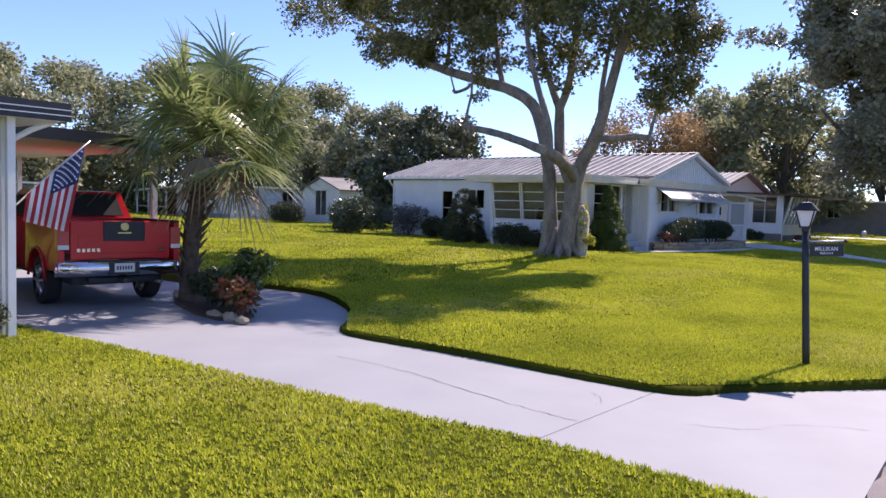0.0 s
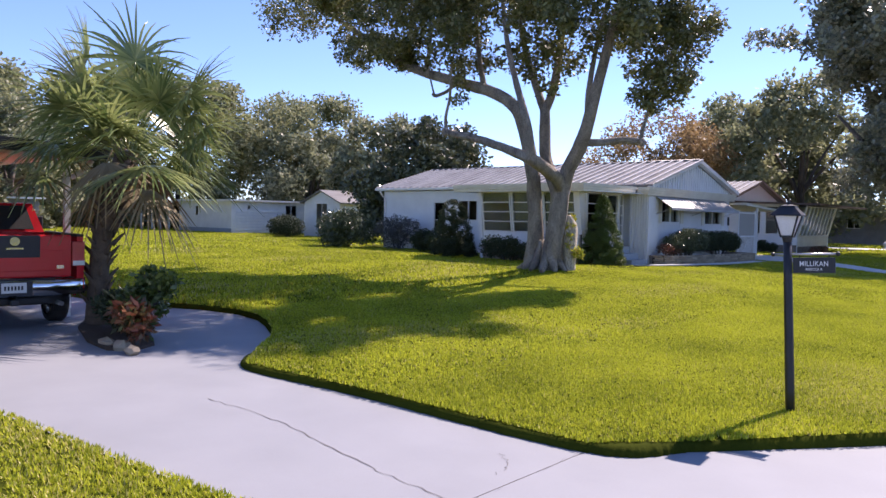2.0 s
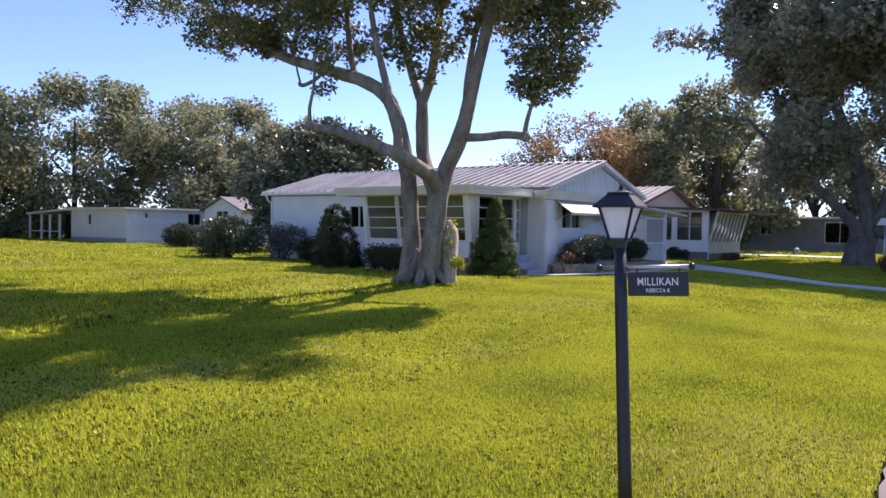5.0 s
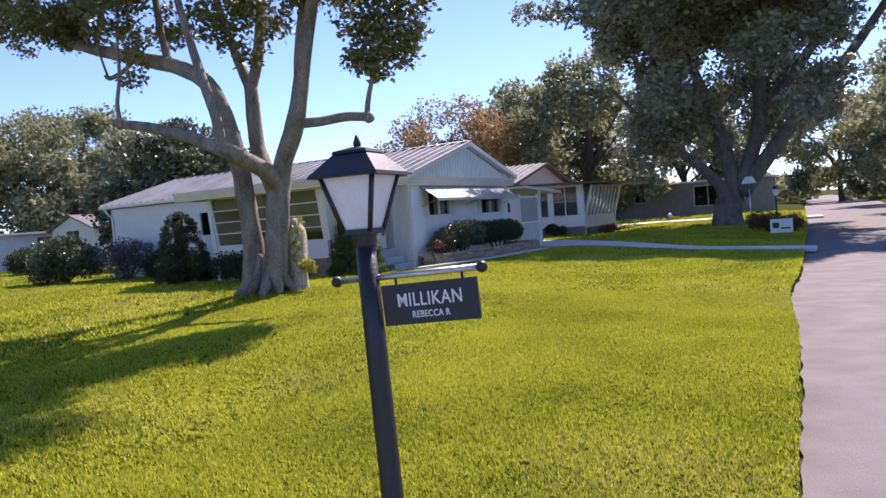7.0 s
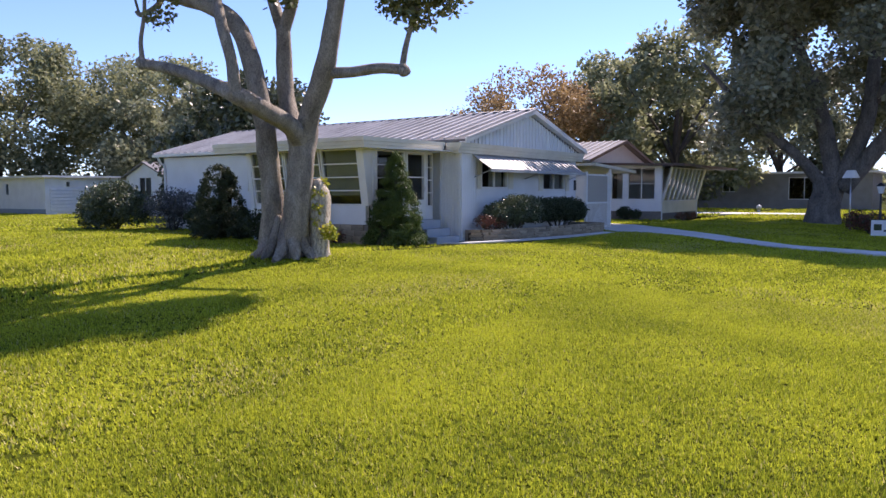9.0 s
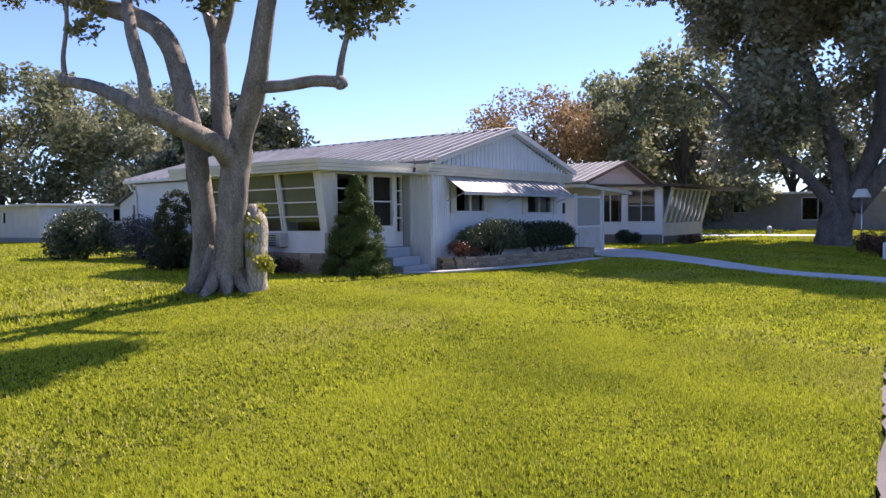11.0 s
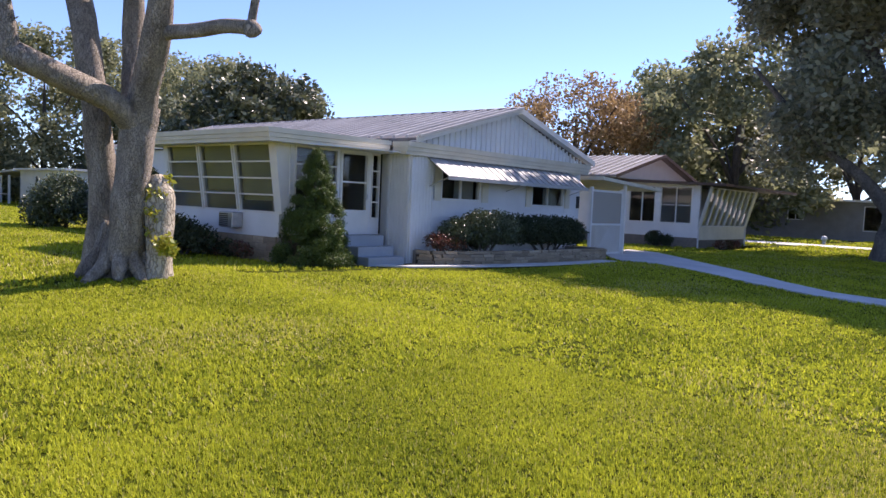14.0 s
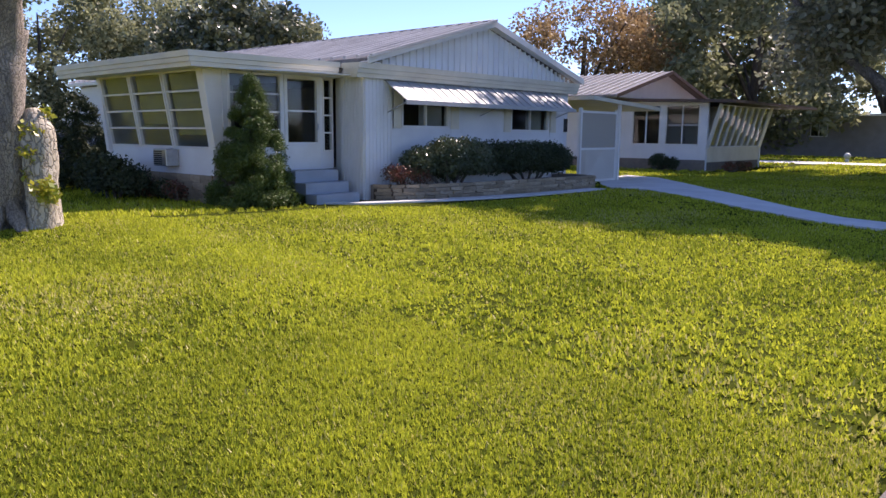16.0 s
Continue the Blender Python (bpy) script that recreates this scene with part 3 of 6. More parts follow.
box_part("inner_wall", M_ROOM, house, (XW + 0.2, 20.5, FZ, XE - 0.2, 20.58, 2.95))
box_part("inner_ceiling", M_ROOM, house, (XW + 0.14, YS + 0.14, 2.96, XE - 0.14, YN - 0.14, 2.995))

# gable with upright battens
bm = bmesh.new()
tri = [(YS - 0.02, EAVE_Z - 0.12), (YN + 0.02, EAVE_Z - 0.12), (RIDGE_Y, RIDGE_Z - 0.10)]
f = [bm.verts.new((XE - 0.14, y, z)) for y, z in tri]
g = [bm.verts.new((XE + 0.004, y, z)) for y, z in tri]
bm.faces.new(g)
bm.faces.new(f[::-1])
for i in range(3):
    j = (i + 1) % 3
    bm.faces.new((f[i], f[j], g[j], g[i]))
gable = part("gable", bm, M_WHITE, house, "white boarded gable")
f2 = bmesh.new()
for y, z in tri:
    f2.verts.new((XW, y, z))
    f2.verts.new((XW + 0.14, y, z))
f2.verts.ensure_lookup_table()
f2.faces.new((f2.verts[0], f2.verts[2], f2.verts[4]))
f2.faces.new((f2.verts[5], f2.verts[3], f2.verts[1]))
part("gable", f2, M_WHITE, house)
slope_s = (RIDGE_Z - EAVE_Z) / (RIDGE_Y - 16.85)
slope_n = (RIDGE_Z - EAVE_Z) / (YE - RIDGE_Y)


def roof_z(y):
    return EAVE_Z + (y - 16.85) * slope_s if y < RIDGE_Y else RIDGE_Z - (y - RIDGE_Y) * slope_n


for i in range(38):
    y = 17.15 + i * 0.2
    top_z = roof_z(y) - 0.13
    if top_z - 3.03 > 0.05:
        box_part("batten", M_WHITE, gable, (XE + 0.004, y, 3.03, XE + 0.034, y + 0.075, top_z))

# main roof: two sheets of ribbed metal with an overhang
bm = bmesh.new()
RX0, RX1 = -23.8, -9.74
slab(bm, [(RX0, 16.85, EAVE_Z), (RX1, 16.85, EAVE_Z), (RX1, RIDGE_Y, RIDGE_Z), (RX0, RIDGE_Y, RIDGE_Z)], 0.07)
south_roof = part("roof", bm, M_ROOF, house, "weathered ribbed galvanised roof sheet")
bm = bmesh.new()
slab(bm, [(RX1, YE, EAVE_Z), (RX0, YE, EAVE_Z), (RX0, RIDGE_Y, RIDGE_Z + 0.002), (RX1, RIDGE_Y, RIDGE_Z + 0.002)], 0.07)
north_roof = part("roof", bm, M_ROOF, house)
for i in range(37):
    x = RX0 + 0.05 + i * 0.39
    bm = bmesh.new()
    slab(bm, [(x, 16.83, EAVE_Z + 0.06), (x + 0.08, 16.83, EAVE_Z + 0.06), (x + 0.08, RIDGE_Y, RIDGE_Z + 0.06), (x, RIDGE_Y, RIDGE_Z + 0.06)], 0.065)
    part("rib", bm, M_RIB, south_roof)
bm = bmesh.new()
tube(bm, [(RX0, RIDGE_Y, RIDGE_Z + 0.02), (RX1, RIDGE_Y, RIDGE_Z + 0.02)], [0.05, 0.05], 6, 1)
part("ridge_cap", bm, M_ROOF, house)
# barge boards on the gable
for y0, y1 in ((16.8, RIDGE_Y), (YE + 0.03, RIDGE_Y)):
    bm = bmesh.new()
    slab(bm, [(RX1, y0, EAVE_Z + 0.02), (RX1 + 0.045, y0, EAVE_Z + 0.02), (RX1 + 0.045, y1, RIDGE_Z + 0.035), (RX1, y1, RIDGE_Z + 0.035)], 0.14)
    part("barge_board", bm, M_TRIM, house)
    bm = bmesh.new()
    slab(bm, [(-9.94, y0, EAVE_Z - 0.075), (RX1, y0, EAVE_Z - 0.075), (RX1, y1, RIDGE_Z - 0.075), (-9.94, y1, RIDGE_Z - 0.075)], 0.015)
    part("soffit", bm, M_WHITE, house)
for y in (16.8, YE - 0.03):
    box_part("gutter", M_TRIM, house, (RX0, y, EAVE_Z - 0.10, -15.98 if y < 20 else RX1, y + 0.1, EAVE_Z + 0.01), bevel=0.015)


def stepped_band(path, z_top, drop, parent, name="fascia"):
    """A cream fascia of three stepped bands along a path (x, y), stepping in downwards."""
    for k, (inset, h0, h1) in enumerate(((0.0, 0.0, 0.38), (0.035, 0.39, 0.70), (0.07, 0.71, 1.0))):
        bm = bmesh.new()
        pts = [Vector((x, y, 0)) for x, y in path]
        rows = []
        for i, p in enumerate(pts):
            d = (pts[min(i + 1, len(pts) - 1)] - pts[max(i - 1, 0)]).normalized()
            inn = Vector((-d.y, d.x, 0))
            a, b = p + inn * inset, p + inn * (inset + 0.06)
            rows.append([bm.verts.new((q.x, q.y, z)) for q, z in ((a, z_top - drop * h0), (a, z_top - drop * h1), (b, z_top - drop * h1), (b, z_top - drop * h0))])
        for a, b in zip(rows, rows[1:]):
            for m in range(4):
                bm.faces.new((a[m], a[(m + 1) % 4], b[(m + 1) % 4], b[m]))
        bm.faces.new(rows[0])
        bm.faces.new(rows[-1][::-1])
        part(name, bm, M_CREAM, parent)


# bay room roof with a stepped cream fascia that runs on across the gable wall
BR = [(-15.95, 13.42), (-10.42, 13.42), (-10.17, 16.48)]
bm = bmesh.new()
slab(bm, [(-15.95, 13.46, 3.0), (-10.45, 13.46, 3.0), (-10.2, 16.45, 2.985), (-10.2, 17.0, 3.0), (-15.95, 17.0, 3.17)], 0.05)
bay_roof = part("porch_roof", bm, M_ROOF, house, "flat metal roof of the bay room")
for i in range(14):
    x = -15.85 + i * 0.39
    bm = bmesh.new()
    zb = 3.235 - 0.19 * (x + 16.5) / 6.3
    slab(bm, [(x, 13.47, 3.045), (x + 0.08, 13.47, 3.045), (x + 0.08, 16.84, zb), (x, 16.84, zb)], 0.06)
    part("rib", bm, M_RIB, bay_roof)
stepped_band(BR, 3.03, 0.26, house)
stepped_band([(-10.15, 16.5), (-9.74, 16.58), (-9.74, 24.5)], 3.02, 0.27, house, "gable_band")
bm = bmesh.new()
slab(bm, [(-9.94, 16.9, 3.045), (-9.72, 16.9, 3.03), (-9.72, 24.5, 3.03), (-9.94, 24.5, 3.045)], 0.02)
part("band_cap", bm, M_CREAM, house)
bm = bmesh.new()
slab(bm, [(-15.9, 13.55, 2.80), (-10.55, 13.55, 2.80), (-9.98, 16.45, 2.80), (-9.98, 16.86, 2.80), (-15.9, 17.0, 2.80)], 0.02)
part("porch_soffit", bm, M_WHITE, house)

# bay room: leaning front windows on a white apron and a stone base
YB = 14.19


def lean(v):
    return Vector((v.x, v.y - 0.22 * max(0.0, (v.z - 1.33)) / 1.45, v.z))


bays = ((-15.05, -13.75), (-13.71, -12.41), (-12.37, -11.09))
for k, (a, b) in enumerate(bays):
    w = window(house, "window", "y", YB, a, b, 1.36, 2.80, 1, 4, lean, label="leaning four-light awning window with olive reflection panel")
    # Added olive panel whose colour stands in for the lawn reflected in the glass.
    bm = bmesh.new()
    if k:
        box(bm, a + 0.06, YB + 0.10, 1.82 if k == 1 else 1.62, b - 0.06, YB + 0.106, 2.76)
    else:
        box(bm, a + 0.06, YB + 0.10, 2.45, b - 0.06, YB + 0.106, 2.76)
    for v in bm.verts:
        v.co = lean(v.co)
    part("shade", bm, M_OLIVE_REFLECT, w, "olive panel coloured like the lawn mirrored in the panes")
bm = bmesh.new()
box(bm, -15.15, YB - 0.01, GH + 0.55, -11.02, YB + 0.12, 1.36)
part("apron", bm, M_WHITE, house)
box_part("base", M_MORTAR, house, (-15.2, YB + 0.0, GH - 0.2, -10.95, YB + 0.13, GH + 0.56))
box_part("base", M_MORTAR, house, (-11.03, YB + 0.13, GH - 0.2, -10.93, 16.9, GH + 0.62))
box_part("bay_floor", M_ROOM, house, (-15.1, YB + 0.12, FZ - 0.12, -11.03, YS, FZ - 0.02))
# corner posts and side walls of the bay
bm = bmesh.new()
box(bm, -11.09, YB - 0.03, 1.36, -10.9, YB + 0.16, 2.8)
for v in bm.verts:
    if v.co.y < YB + 0.05:
        v.co = lean(v.co)
part("corner_post", bm, M_TRIM, house)
bm = bmesh.new()
box(bm, -15.2, YB + 0.0, GH, -15.06, YS, 2.8)
for v in bm.verts:
    if v.co.y < YB + 0.05:
        v.co = lean(v.co)
part("wall", bm, M_WHITE, house)
# east face of the bay: big window, door, narrow sidelight
XB = -10.88
bm = bmesh.new()
panel_wall(bm, "x", XB, 0.10, YB + 0.13, 16.88, GH + 0.62, 2.8, [(14.42, 15.6, 1.35, 2.78), (15.66, 16.52, 0.98, 2.78), (16.6, 16.86, 1.3, 2.76)])
part("wall", bm, M_WHITE, house)
window(house, "window", "x", XB, 14.42, 15.6, 1.35, 2.78, 1, 4, label="four-light porch window")
window(house, "sidelight", "x", XB, 16.6, 16.86, 1.3, 2.76, 1, 4, bar=0.03, label="narrow four-pane sidelight")
door = window(house, "door", "x", XB, 15.66, 16.52, 1.42, 2.78, 1, 2, bar=0.07, label="white storm door with two glass panes")
box_part("kick_panel", M_TRIM, door, (XB - 0.07, 15.66, 0.98, XB + 0.02, 16.52, 1.418))
bm = bmesh.new()
tube(bm, [(XB + 0.02, 16.44, 1.75), (XB + 0.06, 16.44, 1.75), (XB + 0.06, 16.44, 1.85)], [0.012, 0.012, 0.012], 6, 2)
part("handle", bm, M_STEEL, door, "small steel handle")
box_part("inner_door", M_ROOM, house, (-11.9, 17.02, FZ, -11.2, 17.04, 2.6))
for i in range(3):
    z1 = 0.95 - i * 0.2
    box_part("step", M_BLUESTEP, house, (XB + 0.02 + 0.0, 15.55, GH - 0.1, XB + 0.45 + i * 0.32, 16.62, z1 - (0.02 if i else 0)), "blue-grey painted step", 0.012)
# windows of the east wall with shutters, and of the south wall
for y0, y1, z0, z1 in ((17.92, 19.42, 1.80, 2.62), (21.7, 23.35, 1.75, 2.55)):
    w = window(house, "window", "x", XE, y0, y1, z0, z1, 2, 1, deep=0.1, label="dark two-pane sliding window")
    box_part("curtain", M_CURTAIN, w, (XE - 0.2, y1 - 0.78, z0 + 0.05, XE - 0.18, y1 - 0.05, z1), "drawn pale curtain")
    for s0, s1 in ((y0 - 0.30, y0 - 0.03), (y1 + 0.03, y1 + 0.30)):
        sh = box_part("shutter", M_CREAM, house, (XE + 0.02, s0, z0 - 0.02, XE + 0.04, s1, z1 + 0.02), "cream slatted shutter")
        for i in range(8):
            zz = z0 + 0.03 + i * (z1 - z0 - 0.06) / 8
            box_part("slat", M_CREAM, sh, (XE + 0.04, s0 + 0.03, zz, XE + 0.05, s1 - 0.03, zz + (z1 - z0) / 14))
window(house, "window", "y", YS, -18.75, -17.72, 1.72, 2.6, 2, 1, deep=0.1, label="two-pane window on the shaded side")
side_door = window(house, "side_door", "y", YS, -20.25, -19.5, 0.9, 2.56, 1, 2, bar=0.08, glass=M_DARKGLASS, label="narrow glazed side door")
# sloped metal awning over the east windows
awning = thing("awning", (XE, 20.5, 2.3), "sloped cream ribbed metal awning over the windows", "awning")
bm = bmesh.new()
slab(bm, [(XE + 0.02, 17.4, 2.76), (XE + 0.62, 17.45, 2.34), (XE + 0.62, 23.65, 2.30), (XE + 0.02, 23.7, 2.74)], 0.02)
sheet = part("sheet", bm, M_AWNING, awning)
for i in range(22):
    y = 17.46 + i * 0.283
    bm = bmesh.new()
    slab(bm, [(XE + 0.02, y, 2.768), (XE + 0.63, y, 2.338), (XE + 0.63, y + 0.12, 2.338), (XE + 0.02, y + 0.12, 2.768)], 0.02)
    part("rib", bm, M_AWNING, sheet)
box_part("front_rail", M_AWNING, awning, (XE + 0.61, 17.43, 2.25, XE + 0.64, 23.67, 2.335))
for y in (17.5, 20.5, 23.6):
    bm = bmesh.new()
    tube(bm, [(XE + 0.02, y, 2.1), (XE + 0.6, y, 2.31)], [0.012, 0.012], 6, 1)
    part("strut", bm, M_STEEL, awning)
# house number board and downpipe
plaque = thing("number_plaque", (XE + 0.03, 24.15, 1.95), "small dark house-number plaque on the white wall", "plaque")
box_part("board", M_PLASTIC, plaque, (XE + 0.02, 24.05, 1.75, XE + 0.045, 24.2, 2.1))
downpipe = thing("downpipe", (-23.3, 17.0, 0.4), "white downpipe at the corner of the house", "downpipe")
bm = bmesh.new()
tube(bm, [(-23.5, 16.85, 3.03), (-23.4, 16.95, 2.75), (-23.3, 17.0, 2.6), (-23.3, 17.0, 0.45)], [0.045] * 4, 8, 2)
part("pipe", bm, M_TRIM, downpipe)
# air conditioner under the bay windows
aircon = thing("air_conditioner", (-13.0, YB, 1.1), "small grey window air conditioner under the bay window", "air conditioner")
box_part("case", M_STEEL, aircon, (-12.75, YB - 0.28, 1.02, -12.25, YB - 0.012, 1.35), bevel=0.015)
for i in range(7):
    box_part("fin", M_PLASTIC, aircon, (-12.72, YB - 0.288, 1.05 + i * 0.04, -12.4, YB - 0.281, 1.07 + i * 0.04))
# tan stones of the bay's base
base_r = random.Random(12)
base_meshes = []
for k in range(5):
    bm = bmesh.new()
    box(bm, -0.5, -0.5, -0.5, 0.5, 0.5, 0.5)
    for v in bm.verts:
        v.co += Vector((base_r.uniform(-0.03, 0.03), base_r.uniform(-0.1, 0.1), base_r.uniform(-0.06, 0.06)))
    base_meshes.append(mesh_of("stone", bm, M_STONE))
base_wall = [o for o in house.children if o.name.startswith("base")]
for row in range(4):
    z = GH - 0.02 + row * 0.143
    s = -15.18 + base_r.uniform(0, 0.2)
    while s < -11.1:
        ln = base_r.uniform(0.28, 0.5)
        ob = new("stone", base_meshes[base_r.randrange(5)])
        under(ob, base_wall[0])
        ob.matrix_basis = Matrix.Translation((min(s + ln / 2, -11.1), YB - 0.005, z + 0.07)) @ Matrix.Diagonal((ln * 0.96, 0.05, 0.132, 1))
        s += ln
    s = YB + 0.2
    while s < 16.7:
        ln = base_r.uniform(0.28, 0.5)
        ob = new("stone", base_meshes[base_r.randrange(5)])
        under(ob, base_wall[1])
        ob.matrix_basis = Matrix.Translation((-10.925, min(s + ln / 2, 16.6), z + 0.07)) @ Matrix.Rotation(math.pi / 2, 4, "Z") @ Matrix.Diagonal((ln * 0.96, 0.05, 0.132, 1))
        s += ln

# ---- lantern post with hanging name sign ----
lamp = thing("lamp_post", (0, 0, 0.09), "black lantern post with hanging name sign, leaning a little", "lamp post")
AX = Vector((-0.10, 0.08, 1.42)).normalized()  # the post's own lean
FOOT = Vector((0.0, 0.0, 0.02))


def on_post(h):
    return FOOT + AX * (h / AX.z)


bm = bmesh.new()
tube(bm, [on_post(-0.1), on_post(0.8), on_post(1.66)], [0.041, 0.039, 0.036], 12, 2)
part("post", bm, M_BLACK, lamp)
LC = on_post(1.66)
bm = bmesh.new()
tube(bm, [on_post(1.62), on_post(1.635), on_post(1.655), on_post(1.668)], [0.036, 0.041, 0.043, 0.05], 12, 2)
part("collar", bm, M_BLACK, lamp)


def frustum(bm, at, z0, z1, r0, r1, turn=0.62):
    ring0 = [bm.verts.new((at.x + r0 * math.cos(turn + k * math.pi / 2), at.y + r0 * math.sin(turn + k * math.pi / 2), at.z + z0)) for k in range(4)]
    ring1 = [bm.verts.new((at.x + r1 * math.cos(turn + k * math.pi / 2), at.y + r1 * math.sin(turn + k * math.pi / 2), at.z + z1)) for k in range(4)]
    for k in range(4):
        bm.faces.new((ring0[k], ring0[(k + 1) % 4], ring1[(k + 1) % 4], ring1[k]))
    bm.faces.new(ring0[::-1])
    bm.faces.new(ring1)
    return ring0, ring1


TURN = 0.90
bm = bmesh.new()
frustum(bm, LC, 0.022, 0.205, 0.066, 0.135, TURN)
lantern = part("lantern_glass", bm, M_FROST, lamp, "frosted white lantern panes")
bm = bmesh.new()
frustum(bm, LC, 0.005, 0.024, 0.078, 0.078, TURN)
for k in range(4):
    a = TURN + k * math.pi / 2
    d = Vector((math.cos(a), math.sin(a), 0))
    tube(bm, [LC + d * 0.07 + Vector((0, 0, 0.015)), LC + d * 0.14 + Vector((0, 0, 0.21))], [0.009, 0.009], 4, 1)
part("lantern_frame", bm, M_BLACK, lamp)
bm = bmesh.new()
frustum(bm, LC, 0.203, 0.215, 0.188, 0.182, TURN)
frustum(bm, LC, 0.2151, 0.285, 0.180, 0.088, TURN)
frustum(bm, LC, 0.2851, 0.295, 0.096, 0.088, TURN)
frustum(bm, LC, 0.2951, 0.308, 0.082, 0.025, TURN)
tube(bm, [LC + Vector((0, 0, 0.305)), LC + Vector((0, 0, 0.318)), LC + Vector((0, 0, 0.33)), LC + Vector((0, 0, 0.35))], [0.009, 0.015, 0.011, 0.003], 8, 2)
part("lantern_roof", bm, M_BLACK, lamp, "black pyramid lantern roof with finial")
SD = Vector((0.335, 0.056, 0.018)).normalized()  # direction of the arm
ARM = on_post(1.51)
bm = bmesh.new()
tube(bm, [ARM - SD * 0.12, ARM + SD * 0.405], [0.011, 0.011], 8, 1)
arm = part("arm", bm, M_STEEL, lamp, "bright steel arm")
for s in (-0.125, 0.41):
    bm = bmesh.new()
    bmesh.ops.create_uvsphere(bm, u_segments=10, v_segments=8, radius=0.02, matrix=Matrix.Translation(ARM + SD * s))
    part("end_knob", bm, M_BLACK, arm)
SN = Vector((SD.y, -SD.x, 0)).normalized()
UPV = SN.cross(SD) * -1
UPV = UPV if UPV.z > 0 else -UPV
S0 = ARM + SD * 0.045 - Vector((0, 0, 0.03))
bm = bmesh.new()
for n in (0.007, -0.007):
    for a, b in ((0, -0.140), (0.345, -0.140), (0.345, 0), (0, 0)):
        bm.verts.new(S0 + SD * a + UPV * b + SN * n)
bm.verts.ensure_lookup_table()
v = bm.verts
bm.faces.new(v[0:4])
bm.faces.new([v[7], v[6], v[5], v[4]])
for i in range(4):
    bm.faces.new((v[i], v[(i + 1) % 4], v[4 + (i + 1) % 4], v[4 + i]))
board = part("sign_board", bm, M_BOARD, lamp, "black hanging name board")
for s in (0.08, 0.32):
    bm = bmesh.new()
    tube(bm, [ARM + SD * (s + 0.02), ARM + SD * (s + 0.02) - Vector((0, 0, 0.03))], [0.005, 0.005], 6, 1)
    part("hook", bm, M_BLACK, lamp)


def letters(text, height, center, parent, condensed):
    cu = bpy.data.curves.new("lettering", "FONT")
    cu.space_character = 1.06
    cu.body, cu.size, cu.align_x, cu.align_y, cu.extrude = text, height * 1.38, "CENTER", "CENTER", 0.0008
    cu.offset = 0.0006 if height > 0.03 else 0.0004
    ob = new("lettering_source", cu)
    bpy.context.view_layer.update()
    me = bpy.data.meshes.new_from_object(ob.evaluated_get(bpy.context.evaluated_depsgraph_get()))
    bpy.data.objects.remove(ob)
    m = Matrix((SD * condensed, UPV, SN)).transposed().to_4x4()
    me.transform(Matrix.Translation(center) @ m)
    me.materials.clear()
    me.materials.append(M_LETTER)
    ob = new("lettering", me)
    under(ob, parent)


mid = S0 + SD * 0.1725
letters("MILLIKAN", 0.047, mid - UPV * 0.058 + SN * 0.0085, board, 0.80)
letters("REBECCA R", 0.023, mid - UPV * 0.108 + SN * 0.0085, board, 0.80)

# ---- front tree ----
rng = np.random.default_rng(3)
tree = thing("tree", (-9.5, 10.7, 0.35), "large forked shade tree with grey bark and sawn limbs", "tree")
bm = bmesh.new()
tube(bm, [(-10.02, 10.1, 0.0), (-9.98, 10.08, 0.5), (-9.9, 10.09, 1.5), (-9.9, 9.98, 2.5), (-9.97, 9.9, 3.37), (-10.24, 9.82, 4.5), (-10.67, 9.8, 5.1), (-11.5, 9.8, 5.52), (-12.6, 9.8, 5.86), (-14.3, 9.8, 6.42), (-15.8, 9.8, 7.1), (-17.4, 9.8, 8.15), (-19.4, 9.8, 9.3)],
     [0.33, 0.27, 0.215, 0.20, 0.195, 0.18, 0.175, 0.165, 0.155, 0.14, 0.12, 0.09, 0.05], 14, 4, 0.16)
tube(bm, [(-9.52, 10.22, 0.0), (-9.5, 10.2, 0.45), (-9.35, 10.17, 1.1), (-9.26, 10.18, 1.8), (-9.2, 10.22, 2.5), (-9.14, 10.26, 2.95)], [0.40, 0.32, 0.265, 0.25, 0.26, 0.24], 16, 4, 0.16)
for k in range(11):
    a = k * 0.571
    c = Vector((-9.62 + 0.16 * math.cos(a), 10.2 + 0.05 * math.sin(a), 0))
    d = Vector((math.cos(a), math.sin(a), 0))
    tube(bm, [c + d * 0.12 + Vector((0, 0, 1.25)), c + d * 0.22 + Vector((0, 0, 0.85)), c + d * 0.36 + Vector((0, 0, 0.58)), c + d * (0.58 + 0.14 * math.sin(k * 2.3)) + Vector((0, 0, 0.4))], [0.05, 0.11, 0.12, 0.05], 8, 4, 0.25)
trunk = part("trunk", bm, M_BARK, tree, "two grown-together grey trunks")


def limb(points, radii, rough=0.14):
    bm = bmesh.new()
    tube(bm, points, radii, 10, 4, rough)
    return part("limb", bm, M_BARK, tree)


def collar(at, r):
    """The swollen ring of bark left where a limb was sawn."""
    bm = bmesh.new()
    bmesh.ops.create_icosphere(bm, subdivisions=2, radius=r, matrix=Matrix.Translation(at))
    for v in bm.verts:
        v.co += noise.noise_vector(v.co * 6) * r * 0.35
    for f in bm.faces:
        f.smooth = True
    part("sawn_knot", bm, M_BARK, tree)


